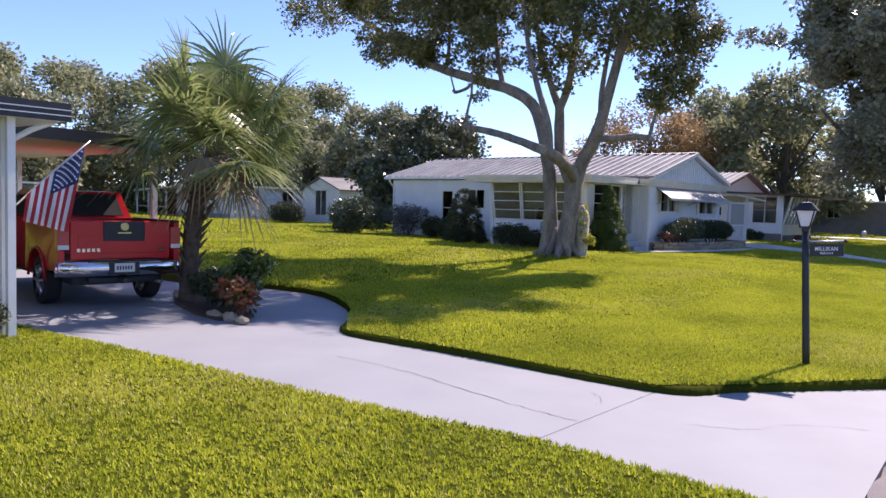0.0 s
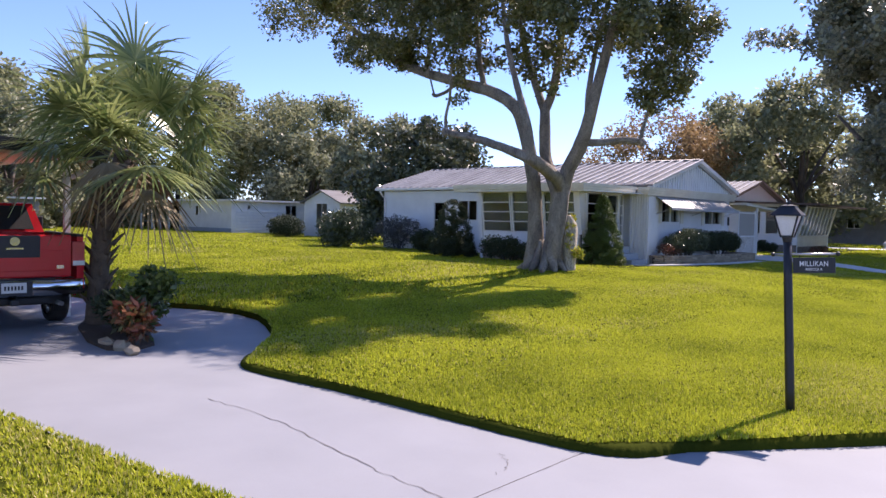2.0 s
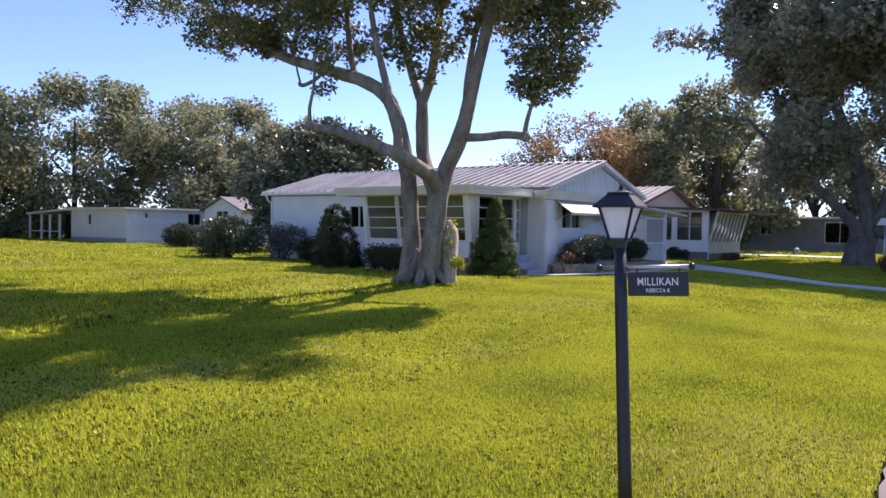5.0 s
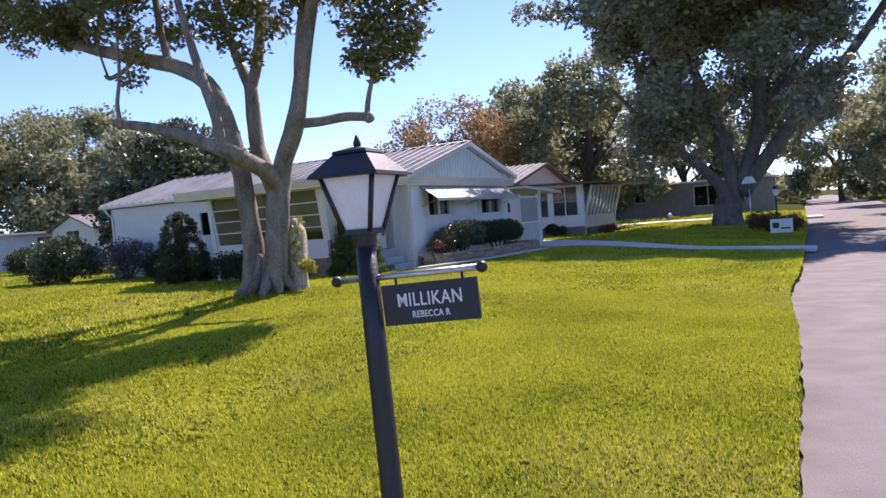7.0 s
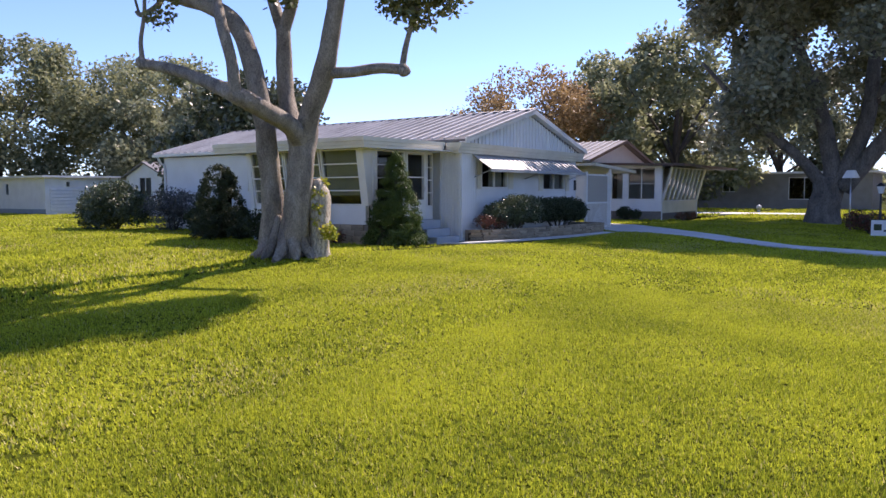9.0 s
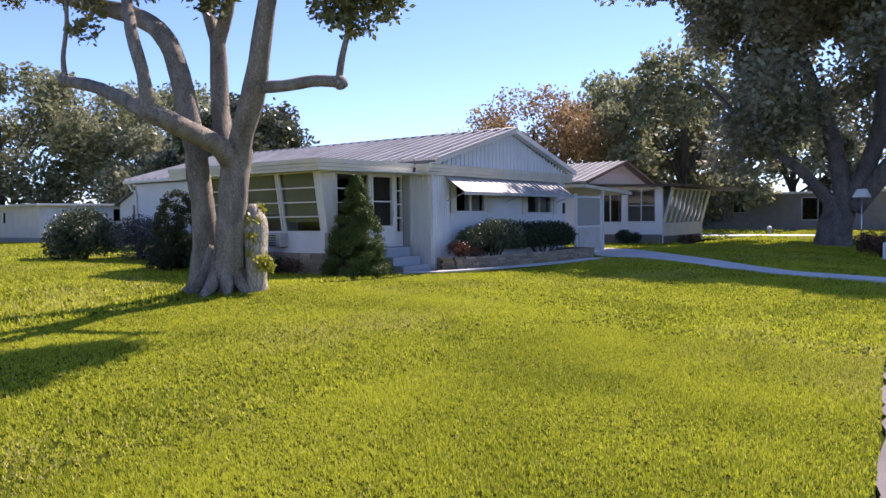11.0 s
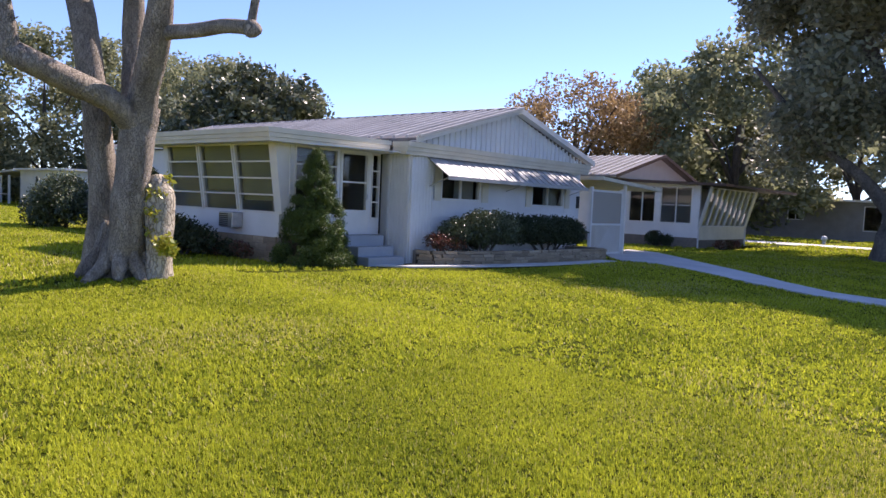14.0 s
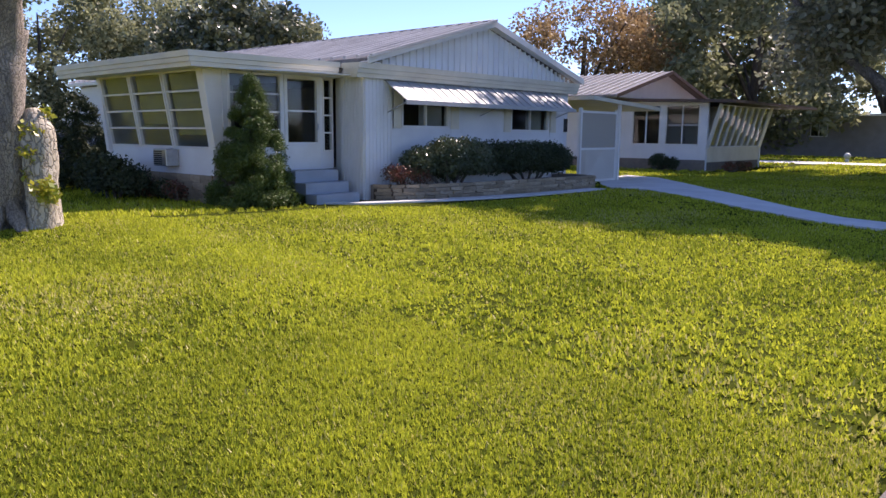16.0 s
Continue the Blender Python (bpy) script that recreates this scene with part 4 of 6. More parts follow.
# middle stem, which forks twice
limb([(-9.3, 10.25, 2.55), (-9.62, 10.38, 3.05), (-9.9, 10.5, 3.6), (-9.98, 10.54, 4.3), (-10.0, 10.55, 5.0)], [0.2, 0.19, 0.17, 0.16, 0.15])
limb([(-10.0, 10.55, 4.85), (-10.35, 10.6, 5.6), (-10.9, 10.75, 6.8), (-11.4, 10.9, 8.6), (-11.9, 11, 11)], [0.12, 0.11, 0.09, 0.06, 0.03])
limb([(-10.0, 10.55, 4.85), (-9.72, 10.6, 5.7), (-9.6, 10.7, 7.2), (-9.5, 10.8, 9.4), (-9.6, 10.7, 12)], [0.13, 0.12, 0.10, 0.07, 0.03])
# right stem
limb([(-9.18, 10.24, 2.6), (-8.95, 10.2, 3.2), (-8.5, 10.12, 3.9), (-8.17, 10.05, 4.8), (-7.8, 10.15, 6.4), (-7.3, 10.3, 8.4), (-6.9, 10.3, 11)], [0.23, 0.21, 0.19, 0.155, 0.13, 0.09, 0.04])
limb([(-8.3, 10.08, 4.3), (-8.45, 10.3, 5.2), (-8.4, 10.6, 6.6), (-8.2, 11, 8.4)], [0.09, 0.08, 0.06, 0.03])
# sawn side arm of the right stem with its upright shoot
limb([(-8.45, 10.18, 3.9), (-8.0, 10.3, 3.88), (-7.5, 10.5, 3.93), (-7.05, 10.62, 3.88)], [0.115, 0.10, 0.095, 0.10])
collar((-7.02, 10.62, 3.86), 0.115)
limb([(-7.06, 10.62, 3.9), (-6.98, 10.65, 4.35), (-6.8, 10.7, 4.9), (-6.5, 10.7, 5.7), (-6.1, 10.8, 6.6)], [0.06, 0.05, 0.045, 0.035, 0.02])
# sawn arm that reaches forward, then aside, with two upright shoots
limb([(-9.2, 10.2, 2.6), (-9.02, 9.75, 2.92), (-8.93, 9.1, 3.13), (-8.99, 8.5, 3.36), (-9.7, 8.5, 3.62), (-10.9, 8.7, 3.98), (-12.25, 8.9, 4.27)], [0.19, 0.175, 0.165, 0.16, 0.12, 0.105, 0.10])
collar((-12.3, 8.9, 4.28), 0.13)
limb([(-8.99, 8.47, 3.3), (-8.94, 8.36, 3.9), (-9.05, 8.27, 4.5), (-9.4, 8.4, 5.2), (-9.85, 8.5, 6.5), (-10.2, 8.6, 8.4)], [0.115, 0.10, 0.095, 0.085, 0.065, 0.03])
limb([(-12.27, 8.9, 4.3), (-12.28, 8.88, 4.7), (-12.15, 8.9, 5.3), (-12.1, 8.9, 6.2), (-11.9, 9, 7.4)], [0.055, 0.045, 0.038, 0.03, 0.015])
# upper boughs and the short sawn stub
limb([(-11.6, 9.8, 5.55), (-11.9, 9.9, 6.4), (-12.3, 10.1, 8.2), (-12.6, 10.2, 10.5)], [0.09, 0.08, 0.06, 0.03])
limb([(-14.0, 9.8, 6.3), (-14.2, 10.2, 7.4), (-14.6, 10.5, 9.4)], [0.08, 0.06, 0.03])
limb([(-9.6, 10.7, 6.8), (-9.0, 10.0, 7.8), (-8.4, 9.2, 9.4)], [0.07, 0.06, 0.03])
limb([(-12.7, 9.78, 5.85), (-13.0, 9.7, 5.62), (-13.4, 9.65, 5.52), (-13.5, 9.62, 5.6)], [0.05, 0.05, 0.055, 0.05])
limb([(-13.45, 9.63, 5.58), (-13.6, 9.6, 6.1), (-13.7, 9.6, 6.8)], [0.03, 0.025, 0.012])
clumps = [(-20.5, 9.6, 9.4, 1.6), (-18.0, 10, 9.3, 1.5), (-15.6, 10.2, 8.9, 1.3), (-13.4, 10.6, 8.4, 1.2), (-12.6, 8.8, 7.7, 0.8), (-11.7, 9.6, 8.9, 1.2), (-10.4, 11.2, 8.0, 1.0), (-9.4, 10.2, 8.6, 1.2), (-8.0, 9.4, 8.3, 1.1), (-7.0, 11, 8.4, 1.2),
          (-8.2, 11.6, 6.9, 0.7), (-9.8, 10.5, 6.5, 0.55), (-10.9, 10.2, 6.4, 0.6), (-12.0, 8.9, 6.3, 0.5), (-7.6, 10.4, 6.8, 0.6), (-12.1, 9.3, 5.7, 0.4), (-9.9, 8.6, 7.0, 0.5), (-14.6, 9.7, 6.9, 0.5), (-16.6, 9.8, 7.7, 0.6),
          (-9.65, 10.3, 5.5, 0.45), (-10.4, 10.4, 6.1, 0.6), (-9.1, 10.4, 6.1, 0.6), (-8.3, 10.3, 6.5, 0.6), (-12.1, 9.2, 5.2, 0.38), (-12.5, 9.7, 6.3, 0.5), (-15.6, 9.8, 7.0, 0.5), (-13.6, 9.6, 6.6, 0.45)]
for k in range(56):
    a, r0 = rng.uniform(0, 6.28), rng.uniform(0.1, 1) ** 0.6
    clumps.append((-9.8 + 5.4 * r0 * math.cos(a), 10.3 + 4.2 * r0 * math.sin(a), rng.uniform(8.8, 14.2 - 2.6 * r0), rng.uniform(0.8, 1.3)))
for k in range(80):
    u = rng.uniform(0, 1)
    clumps.append((-17.5 + 11.5 * u, 9.8 + rng.uniform(-2.2, 1.2), 7.8 - 0.9 * u + rng.uniform(-0.9, 1.6), rng.uniform(0.45, 0.8)))
clumps = [c for c in clumps if c[1] - 0.93 * c[2] - 0.8 * c[3] > -3.4]
side_clump = [(-6.75, 10.7, 4.75, 0.32), (-7.0, 10.4, 5.0, 0.42), (-6.3, 10.9, 5.05, 0.45), (-6.75, 10.65, 5.2, 0.6), (-6.35, 10.75, 5.6, 0.7), (-7.15, 10.6, 5.75, 0.5), (-6.2, 10.8, 6.2, 0.8), (-5.75, 10.8, 6.7, 0.75), (-6.7, 10.7, 6.7, 0.8), (-5.9, 10.8, 5.4, 0.35), (-6.3, 10.7, 7.4, 0.8)]
leaf_part("crown", leaves(rng, side_clump, 9000, 0.115, 0.3, 0.55, 0.3), M_OAK, tree)
leaf_part("crown", leaves(rng, clumps, 130000, 0.125, 0.3, 0.55, 0.12), M_OAK, tree, "dense dark small-leaved crown")
# sawn side stump with suckers at the foot of the tree
bm = bmesh.new()
tube(bm, [(-9.1, 10.55, 0.1), (-9.06, 10.52, 0.6), (-9.04, 10.5, 1.2), (-9.08, 10.5, 1.7), (-9.12, 10.48, 1.95)], [0.30, 0.22, 0.20, 0.19, 0.09], 14, 4, 0.3)
stump = part("sawn_stem", bm, M_STUMP, tree, "pale sawn-off side stem")
suck = [(-8.96, 10.38, 1.7, 0.17), (-8.92, 10.34, 1.4, 0.14), (-8.76, 10.4, 0.98, 0.2), (-8.66, 10.45, 0.86, 0.14), (-9.0, 10.6, 1.9, 0.13), (-8.95, 10.33, 1.15, 0.1)]
tagged(leaf_part("young_shoot", leaves(rng, suck, 420, 0.085, 0.2, 0.6), M_LIME, tree, "yellow-green young shoots"), kind="stuff")


# ---- trees behind ----
def make_tree(name, label, height, spread, count, leaf, material, seed, low=0.3, trunk_r=0.3, bark=M_BARK_D, group="trees behind the houses", forks=6):
    """A broad tree at the origin: tapered trunk, forking limbs, uneven crown of leaf clumps."""
    r, g = random.Random(seed), np.random.default_rng(seed)
    t = thing(name, (0, 0, 0), label, "tree", group)
    bm = bmesh.new()
    tube(bm, [(0, 0, -0.3), (0.1, 0.05, height * 0.15), (0, 0.1, height * 0.4), (0.2, 0, height * 0.75)], [trunk_r * 1.4, trunk_r, trunk_r * 0.8, trunk_r * 0.2], 9, 3, 0.12)
    cl = []
    for k in range(forks):
        a = 6.28 * k / forks + r.uniform(-0.4, 0.4)
        z0, out, up = height * r.uniform(0.16, 0.35), spread * r.uniform(0.5, 0.9), height * r.uniform(0.45, 0.85)
        d = Vector((math.cos(a), math.sin(a), 0))
        tube(bm, [(0, 0.05, z0), d * out * 0.4 + Vector((0, 0, z0 + (up - z0) * 0.5)), d * out + Vector((0, 0, up))], [trunk_r * 0.5, trunk_r * 0.35, trunk_r * 0.12], 7, 4, 0.15)
    part("trunk", bm, bark, t)
    for k in range(48):
        a, e = r.uniform(0, 6.28), r.uniform(low, 1.0)
        wide = spread * math.sqrt(max(0.05, 1 - ((e - 0.52) / 0.56) ** 2)) * r.uniform(0.55, 0.98)
        cl.append((wide * math.cos(a), wide * math.sin(a), height * e * r.uniform(0.9, 1.0), spread * r.uniform(0.20, 0.34)))
    leaf_part("crown", leaves(g, cl, count, leaf, 0.2, 0.6, 0.3), material, t)
    return t


oak_a = make_tree("tree", "tall broad oak behind the mobile homes", 17.0, 9.2, 30000, 0.45, M_FARLEAF, 11, low=0.06)
oak_b = make_tree("tree", "broad dark-leaved tree behind the houses", 11, 6.3, 27000, 0.41, M_DARKLEAF, 12, low=0.04)
oak_c = make_tree("tree", "rounded grey-green tree in the distance", 13, 7.0, 21000, 0.41, M_FARLEAF, 13, low=0.12)
magnolia = make_tree("tree", "dense dark glossy magnolia behind the white house", 7.1, 4.3, 30000, 0.27, M_MAGNOLIA, 15, low=0.1, trunk_r=0.22)
rust = make_tree("tree", "tree with rust-brown autumn leaves behind the roof", 11.0, 6.2, 15000, 0.26, M_RUST, 14, low=0.45)


def plant_at(ob, x, y, turn, first=False, sink=0.0):
    if first:
        ob.location, ob.rotation_euler = (x, y, float(lawn_z(x, y)) - sink), (0, 0, radians(turn))
        return ob
    return copy_thing(ob, pose(x, y, float(lawn_z(x, y)) - sink, 0, 0, turn))


plant_at(oak_a, -78, 36, 0, True)
plant_at(magnolia, -30.5, 26.5, 0, True)
plant_at(oak_b, -51, 43.5, 0, True)
plant_at(oak_c, -24, 66, 0, True)
plant_at(rust, -27.5, 53.5, 0, True)
for x, y, a in ((-74, 50, 70), (-82, 24, 150), (-82, 12, 200), (-68, -4, 40), (-66, -18, 100), (12, 112, 200)):
    plant_at(oak_a, x, y, a)
for x, y, a in ((-70, 16, 20), (-66, 46, 200), (-12, 72, 120), (16, 50, 40), (-48, -18, 10)):
    plant_at(oak_b, x, y, a)
for x, y, a in ((-17, 58, 80), (8, 75, 260), (18, 85, 0), (11, 56, 140), (1, 104, 190), (-55, -10, 60)):
    plant_at(oak_c, x, y, a)

# the great spreading tree by the road
big = thing("tree", (-3.3, 36.5, 0.1), "great spreading roadside oak with dense dark crown", "tree")
bm = bmesh.new()
tube(bm, [(-3.75, 36.5, -0.2), (-3.7, 36.5, 0.8), (-3.5, 36.5, 2.3)], [1.05, 0.66, 0.58], 14, 4, 0.25)
for pts, rr in (([(-3.5, 36.5, 1.6), (-4.7, 36, 3.2), (-6.4, 35.5, 4.8), (-8.6, 34.8, 7.5)], [0.32, 0.22, 0.15, 0.07]),
                ([(-3.3, 36.5, 2), (-3.9, 36.5, 5), (-5.1, 36.5, 8.5), (-6.7, 36.5, 12)], [0.40, 0.32, 0.22, 0.10]),
                ([(-3.1, 36.5, 2), (-2.1, 36.5, 5), (-1.9, 36.7, 9), (-1.2, 37.5, 13)], [0.40, 0.30, 0.22, 0.10]),
                ([(-3, 36.5, 1.8), (-0.9, 36.1, 4.5), (1.8, 35.7, 7.5), (4.3, 35.5, 11)], [0.40, 0.32, 0.22, 0.10]),
                ([(-1.9, 36.6, 5.5), (0.9, 36, 9), (1.8, 35.5, 12)], [0.25, 0.2, 0.1])):
    tube(bm, pts, rr, 10, 5, 0.12)
part("trunk", bm, M_BARK_O, big, "thick forking dark trunk")
cl = []
rb = np.random.default_rng(21)
for k in range(120):
    a, q = rb.uniform(0, 6.28), rb.uniform(0.1, 1.0) ** 0.5
    cl.append((1.2 + 9.4 * q * math.cos(a), 38.4 + 9.8 * q * math.sin(a), rb.uniform(6.2, 17) - 1.8 * q * q + (3.0 if q < 0.5 else 0), rb.uniform(1.2, 2.2)))
# clumps culled and added for the shade they cast; the crown reaches out west
cl = [c for c in cl if c[1] - 0.93 * c[2] - 0.85 * c[3] > (16.6 if c[0] < 0 else 19.5)]
for k in range(170):
    z = rb.uniform(9.5, 15.0)
    cl.append((rb.uniform(-8.4, 1.5), 0.93 * z + rb.uniform(17.5, 30.0), z, rb.uniform(0.9, 1.5)))
cl += [(-7.4 + rb.uniform(-2.0, 1.2), 34.2 + rb.uniform(-1.8, 2.2), rb.uniform(8.8, 13.2), rb.uniform(0.9, 1.4)) for k in range(16)]
cl += [(-6.6 + rb.uniform(-1.2, 1.2), 35 + rb.uniform(-1.5, 1.5), rb.uniform(5.4, 8.5), rb.uniform(0.7, 1.2)) for k in range(9)]
cl += [(-12.3, 33.5, 11.6, 0.8), (-10.9, 33.5, 11.4, 0.9)]
leaf_part("crown", leaves(rb, cl, 230000, 0.24, 0.2, 0.6, 0.25), M_OAKLEAF, big)
# ---- distant woods ----
wood = np.random.default_rng(77)
belt = []
for k in range(420):
    a = wood.uniform(0, 6.28)
    d = wood.uniform(88, 104)
    belt.append((-18 + d * math.cos(a), 22 + d * math.sin(a), wood.uniform(0.3, 3.6), wood.uniform(2.0, 3.2)))
tagged(leaf_part("distant_woods", leaves(wood, belt, 42000, 1.0, 0.2, 0.7, 0.4), M_FARLEAF, None), "far belt of woodland closing the horizon", "woods", kind="stuff")
under_g = np.random.default_rng(78)
low = [(-79 + under_g.uniform(-2, 2), y + under_g.uniform(-1, 1), under_g.uniform(0.4, 2.6), under_g.uniform(1.0, 1.8)) for y in np.linspace(-30, 52, 64)]
tagged(leaf_part("undergrowth", leaves(under_g, low, 16000, 0.35, 0.2, 0.6, 0.4), M_DARKLEAF, None), "dark undergrowth beneath the far trees", "shrubs", kind="stuff")

# ---- shrubs ----


def shrub(name, at, label, clumps, count, leaf, material, seed, stems=3, category="shrub", slim=0.55):
    g = np.random.default_rng(seed)
    z = float(lawn_z(at[0], at[1]))
    t = thing(name, (at[0], at[1], z), label, category)
    bm = bmesh.new()
    for k in range(stems):
        c = clumps[k % len(clumps)]
        tube(bm, [(at[0] + 0.1 * math.cos(k * 2.1), at[1] + 0.1 * math.sin(k * 2.1), z - 0.1), (at[0] + c[0] * 0.5, at[1] + c[1] * 0.5, z + c[2] * 0.5), (at[0] + c[0], at[1] + c[1], z + c[2])], [0.04, 0.03, 0.012], 6, 3)
    part("stems", bm, M_BARK_D, t)
    leaf_part("foliage", leaves(g, [(at[0] + a, at[1] + b, z + c, r) for a, b, c, r in clumps], int(count * 2.2), leaf * 0.8, 0.1, slim, 0.55), material, t)
    return t


def cone_shrub(at, label, height, radius, count, material, seed, top=1.0, leaf=0.07):
    """Upright conical evergreen: sprays packed on a cone."""
    g = np.random.default_rng(seed)
    z = float(lawn_z(*at))
    cl = []
    for k in range(170):
        u = g.uniform(0, 1) ** 1.25
        a = g.uniform(0, 6.28)
        w = radius * (1 - u) ** (0.75 * top) * g.uniform(0.85, 0.97)
        cl.append((at[0] + w * math.cos(a), at[1] + w * math.sin(a), z + 0.08 + u * height * 0.94, radius * (0.13 + 0.13 * (1 - u))))
    for k in range(14):
        cl.append((at[0], at[1], z + 0.2 + k * height * 0.06, radius * 0.5 * (1 - k / 16)))
    t = thing("conifer_shrub", (*at, z), label, "shrub")
    bm = bmesh.new()
    tube(bm, [(at[0], at[1], z - 0.1), (at[0], at[1], z + height * 0.8)], [0.06, 0.02], 7, 3)
    part("stem", bm, M_BARK_D, t)
    leaf_part("foliage", leaves(g, cl, int(count * 1.7), leaf, 0.0, 0.4, 0.35), material, t)
    return t


cone_shrub((-10.35, 14.55), "bright green conical cedar beside the porch steps", 2.4, 0.76, 46000, M_CEDAR, 31, leaf=0.04)
cone_shrub((-16.35, 13.95), "dark rounded conical shrub beside the bay windows", 2.15, 0.82, 15000, M_HEDGE, 32, 0.5)
shrub("shrub", (-13.2, 13.3), "low dark leafy shrub under the bay windows", [(0, 0, 0.5, 0.5), (0.6, 0.1, 0.4, 0.4), (-0.7, 0, 0.5, 0.5)], 2600, 0.09, M_HEDGE, 33)
shrub("shrub", (-18.6, 15.6), "dark low shrub by the side door", [(0, 0, 0.5, 0.6), (-1.0, 0.2, 0.5, 0.6), (1.1, 0.0, 0.4, 0.55)], 5000, 0.1, M_HEDGE, 34)
shrub("shrub", (-21.3, 15.9), "grey-green twiggy shrub beside the house wall", [(0, 0, 1.0, 0.7), (0.6, 0.1, 0.95, 0.6), (-0.6, 0, 0.9, 0.7), (0.1, -0.2, 0.5, 0.7)], 3000, 0.09, M_TWIGGY, 35)
shrub("shrub", (-24.3, 15.6), "broad pale variegated shrub at the house corner", [(0, 0, 1.1, 0.95), (-1.2, 0.2, 1.0, 0.9), (1.1, 0, 0.8, 0.8), (-0.3, -0.4, 0.6, 0.9)], 8500, 0.12, M_VARIEG, 36)
shrub("shrub", (-44.6, 26.9), "dark clipped round shrub by the shed", [(0, 0, 0.9, 1.1), (-1.2, 0.3, 0.8, 1.0), (1.0, 0, 0.8, 0.9)], 5000, 0.14, M_HEDGE, 37)
for k in range(5):
    shrub("flower_clump", (-13.9 + k * 0.55, 13.75 + 0.05 * (k % 2)), "small dark red flowering plant at the foot of the bay", [(0, 0, 0.25, 0.24), (0.15, 0, 0.2, 0.2)], 420, 0.06, M_HEDGE if k % 2 else M_RED_LEAF, 60 + k, 2, "plant")

# ---- planter of stacked stone with hedge ----
PL = [(-9.85, 16.95), (-9.5, 17.1), (-9.2, 17.5), (-8.98, 18.2), (-8.85, 19.2), (-8.72, 20.6), (-8.62, 22.0), (-8.55, 23.3), (-9.0, 23.55), (-9.85, 23.6)]
planter = thing("stone_planter", (-9.3, 20.2, 0.28), "raised garden bed walled with stacked tan stone", "planter")
line = smooth_line([(x, y, 0) for x, y in PL], [0] * len(PL), 10)
bm = bmesh.new()
rows = []
for i, (p, _) in enumerate(line):
    d = (line[min(i + 1, len(line) - 1)][0] - line[max(i - 1, 0)][0]).normalized()
    inn = Vector((-d.y, d.x, 0))
    rows.append([bm.verts.new((q.x, q.y, z)) for q, z in ((p + inn * 0.02, 0.15), (p + inn * 0.02, 0.66), (p + inn * 0.16, 0.66), (p + inn * 0.16, 0.15))])
for a, b in zip(rows, rows[1:]):
    for k in range(4):
        bm.faces.new((a[k], a[(k + 1) % 4], b[(k + 1) % 4], b[k]))
core = part("core", bm, M_MORTAR, planter)
bm = bmesh.new()
prism(bm, [(x + (0.1 if x < -9.3 else -0.1), y) for x, y in PL], 0.2, 0.58)
part("soil", bm, M_DIRT, planter)
stone_r = random.Random(8)
stone_meshes = []
for k in range(6):
    bm = bmesh.new()
    box(bm, -0.5, -0.5, -0.5, 0.5, 0.5, 0.5)
    bmesh.ops.subdivide_edges(bm, edges=[e for e in bm.edges if abs(e.verts[0].co.x - e.verts[1].co.x) > 0.5], cuts=1)
    for v in bm.verts:
        v.co += Vector((stone_r.uniform(-0.06, 0.06), stone_r.uniform(-0.12, 0.12), stone_r.uniform(-0.10, 0.10)))
    stone_meshes.append(mesh_of("stone", bm, M_STONE))
total = sum((b[0] - a[0]).length for a, b in zip(line, line[1:]))


def on_line(s):
    for (a, _), (b, _) in zip(line, line[1:]):
        d = (b - a).length
        if s <= d:
            return a + (b - a) * (s / d), (b - a).normalized()
        s -= d
    return line[-1][0], (line[-1][0] - line[-2][0]).normalized()


for course in range(6):
    s = stone_r.uniform(0, 0.2)
    while s < total - 0.1:
        ln = stone_r.uniform(0.16, 0.42)
        p, d = on_line(min(s + ln / 2, total - 0.01))
        ob = new("stone", stone_meshes[stone_r.randrange(6)])
        under(ob, planter)
        base = 0.235 + 0.075 * course
        ob.matrix_basis = Matrix.Translation((p.x, p.y, base + 0.03)) @ Matrix.Rotation(math.atan2(d.y, d.x) + stone_r.uniform(-0.05, 0.05), 4, "Z") @ Matrix.Diagonal((ln * 0.96, stone_r.uniform(0.11, 0.16), 0.068, 1))
        s += ln
shrub("hedge", (-9.3, 18.7), "pale glossy hedge plant in the stone bed", [(-0.1, -0.8, 0.75, 0.42), (0.1, -0.2, 0.86, 0.52), (0.1, 0.5, 0.86, 0.52), (0.0, 1.0, 0.78, 0.45), (-0.2, 0.2, 0.7, 0.5)], 8500, 0.075, M_VARIEG, 41, 5, "hedge")
shrub("hedge", (-9.3, 21.6), "dark green clipped hedge in the stone bed", [(0, -1.4, 0.8, 0.5), (0.1, -0.7, 0.8, 0.5), (0.1, 0, 0.8, 0.5), (0.1, 0.7, 0.78, 0.5), (0, 1.2, 0.72, 0.45)], 11000, 0.07, M_HEDGE, 42, 6, "hedge")
shrub("flower_clump", (-9.35, 17.4), "reddish low bedding plant in the stone bed", [(0, 0, 0.5, 0.26), (0.12, 0.35, 0.48, 0.24), (-0.1, -0.2, 0.55, 0.25)], 900, 0.06, M_RED_LEAF, 43, 3, "plant")

# ---- screen gate and carport roof on the far side of the house ----
gate = thing("screen_gate", (-9.6, 25.4, 0.3), "white lattice screen gate beside the house", "gate")
for y in (24.34, 26.28):
    box_part("gate_post", M_TRIM, gate, (-9.62, y - 0.04, 0.2, -9.54, y + 0.04, 2.4))
for z in (0.42, 1.3, 2.3):
    box_part("gate_rail", M_TRIM, gate, (-9.61, 24.38, z - 0.03, -9.55, 26.24, z + 0.03))
box_part("infill", M_BEIGE, gate, (-9.59, 24.38, 0.45, -9.575, 26.24, 1.27), "beige lower panel")
box_part("infill", M_SCREEN, gate, (-9.585, 24.38, 1.33, -9.575, 26.24, 2.27), "pale screen sheet")
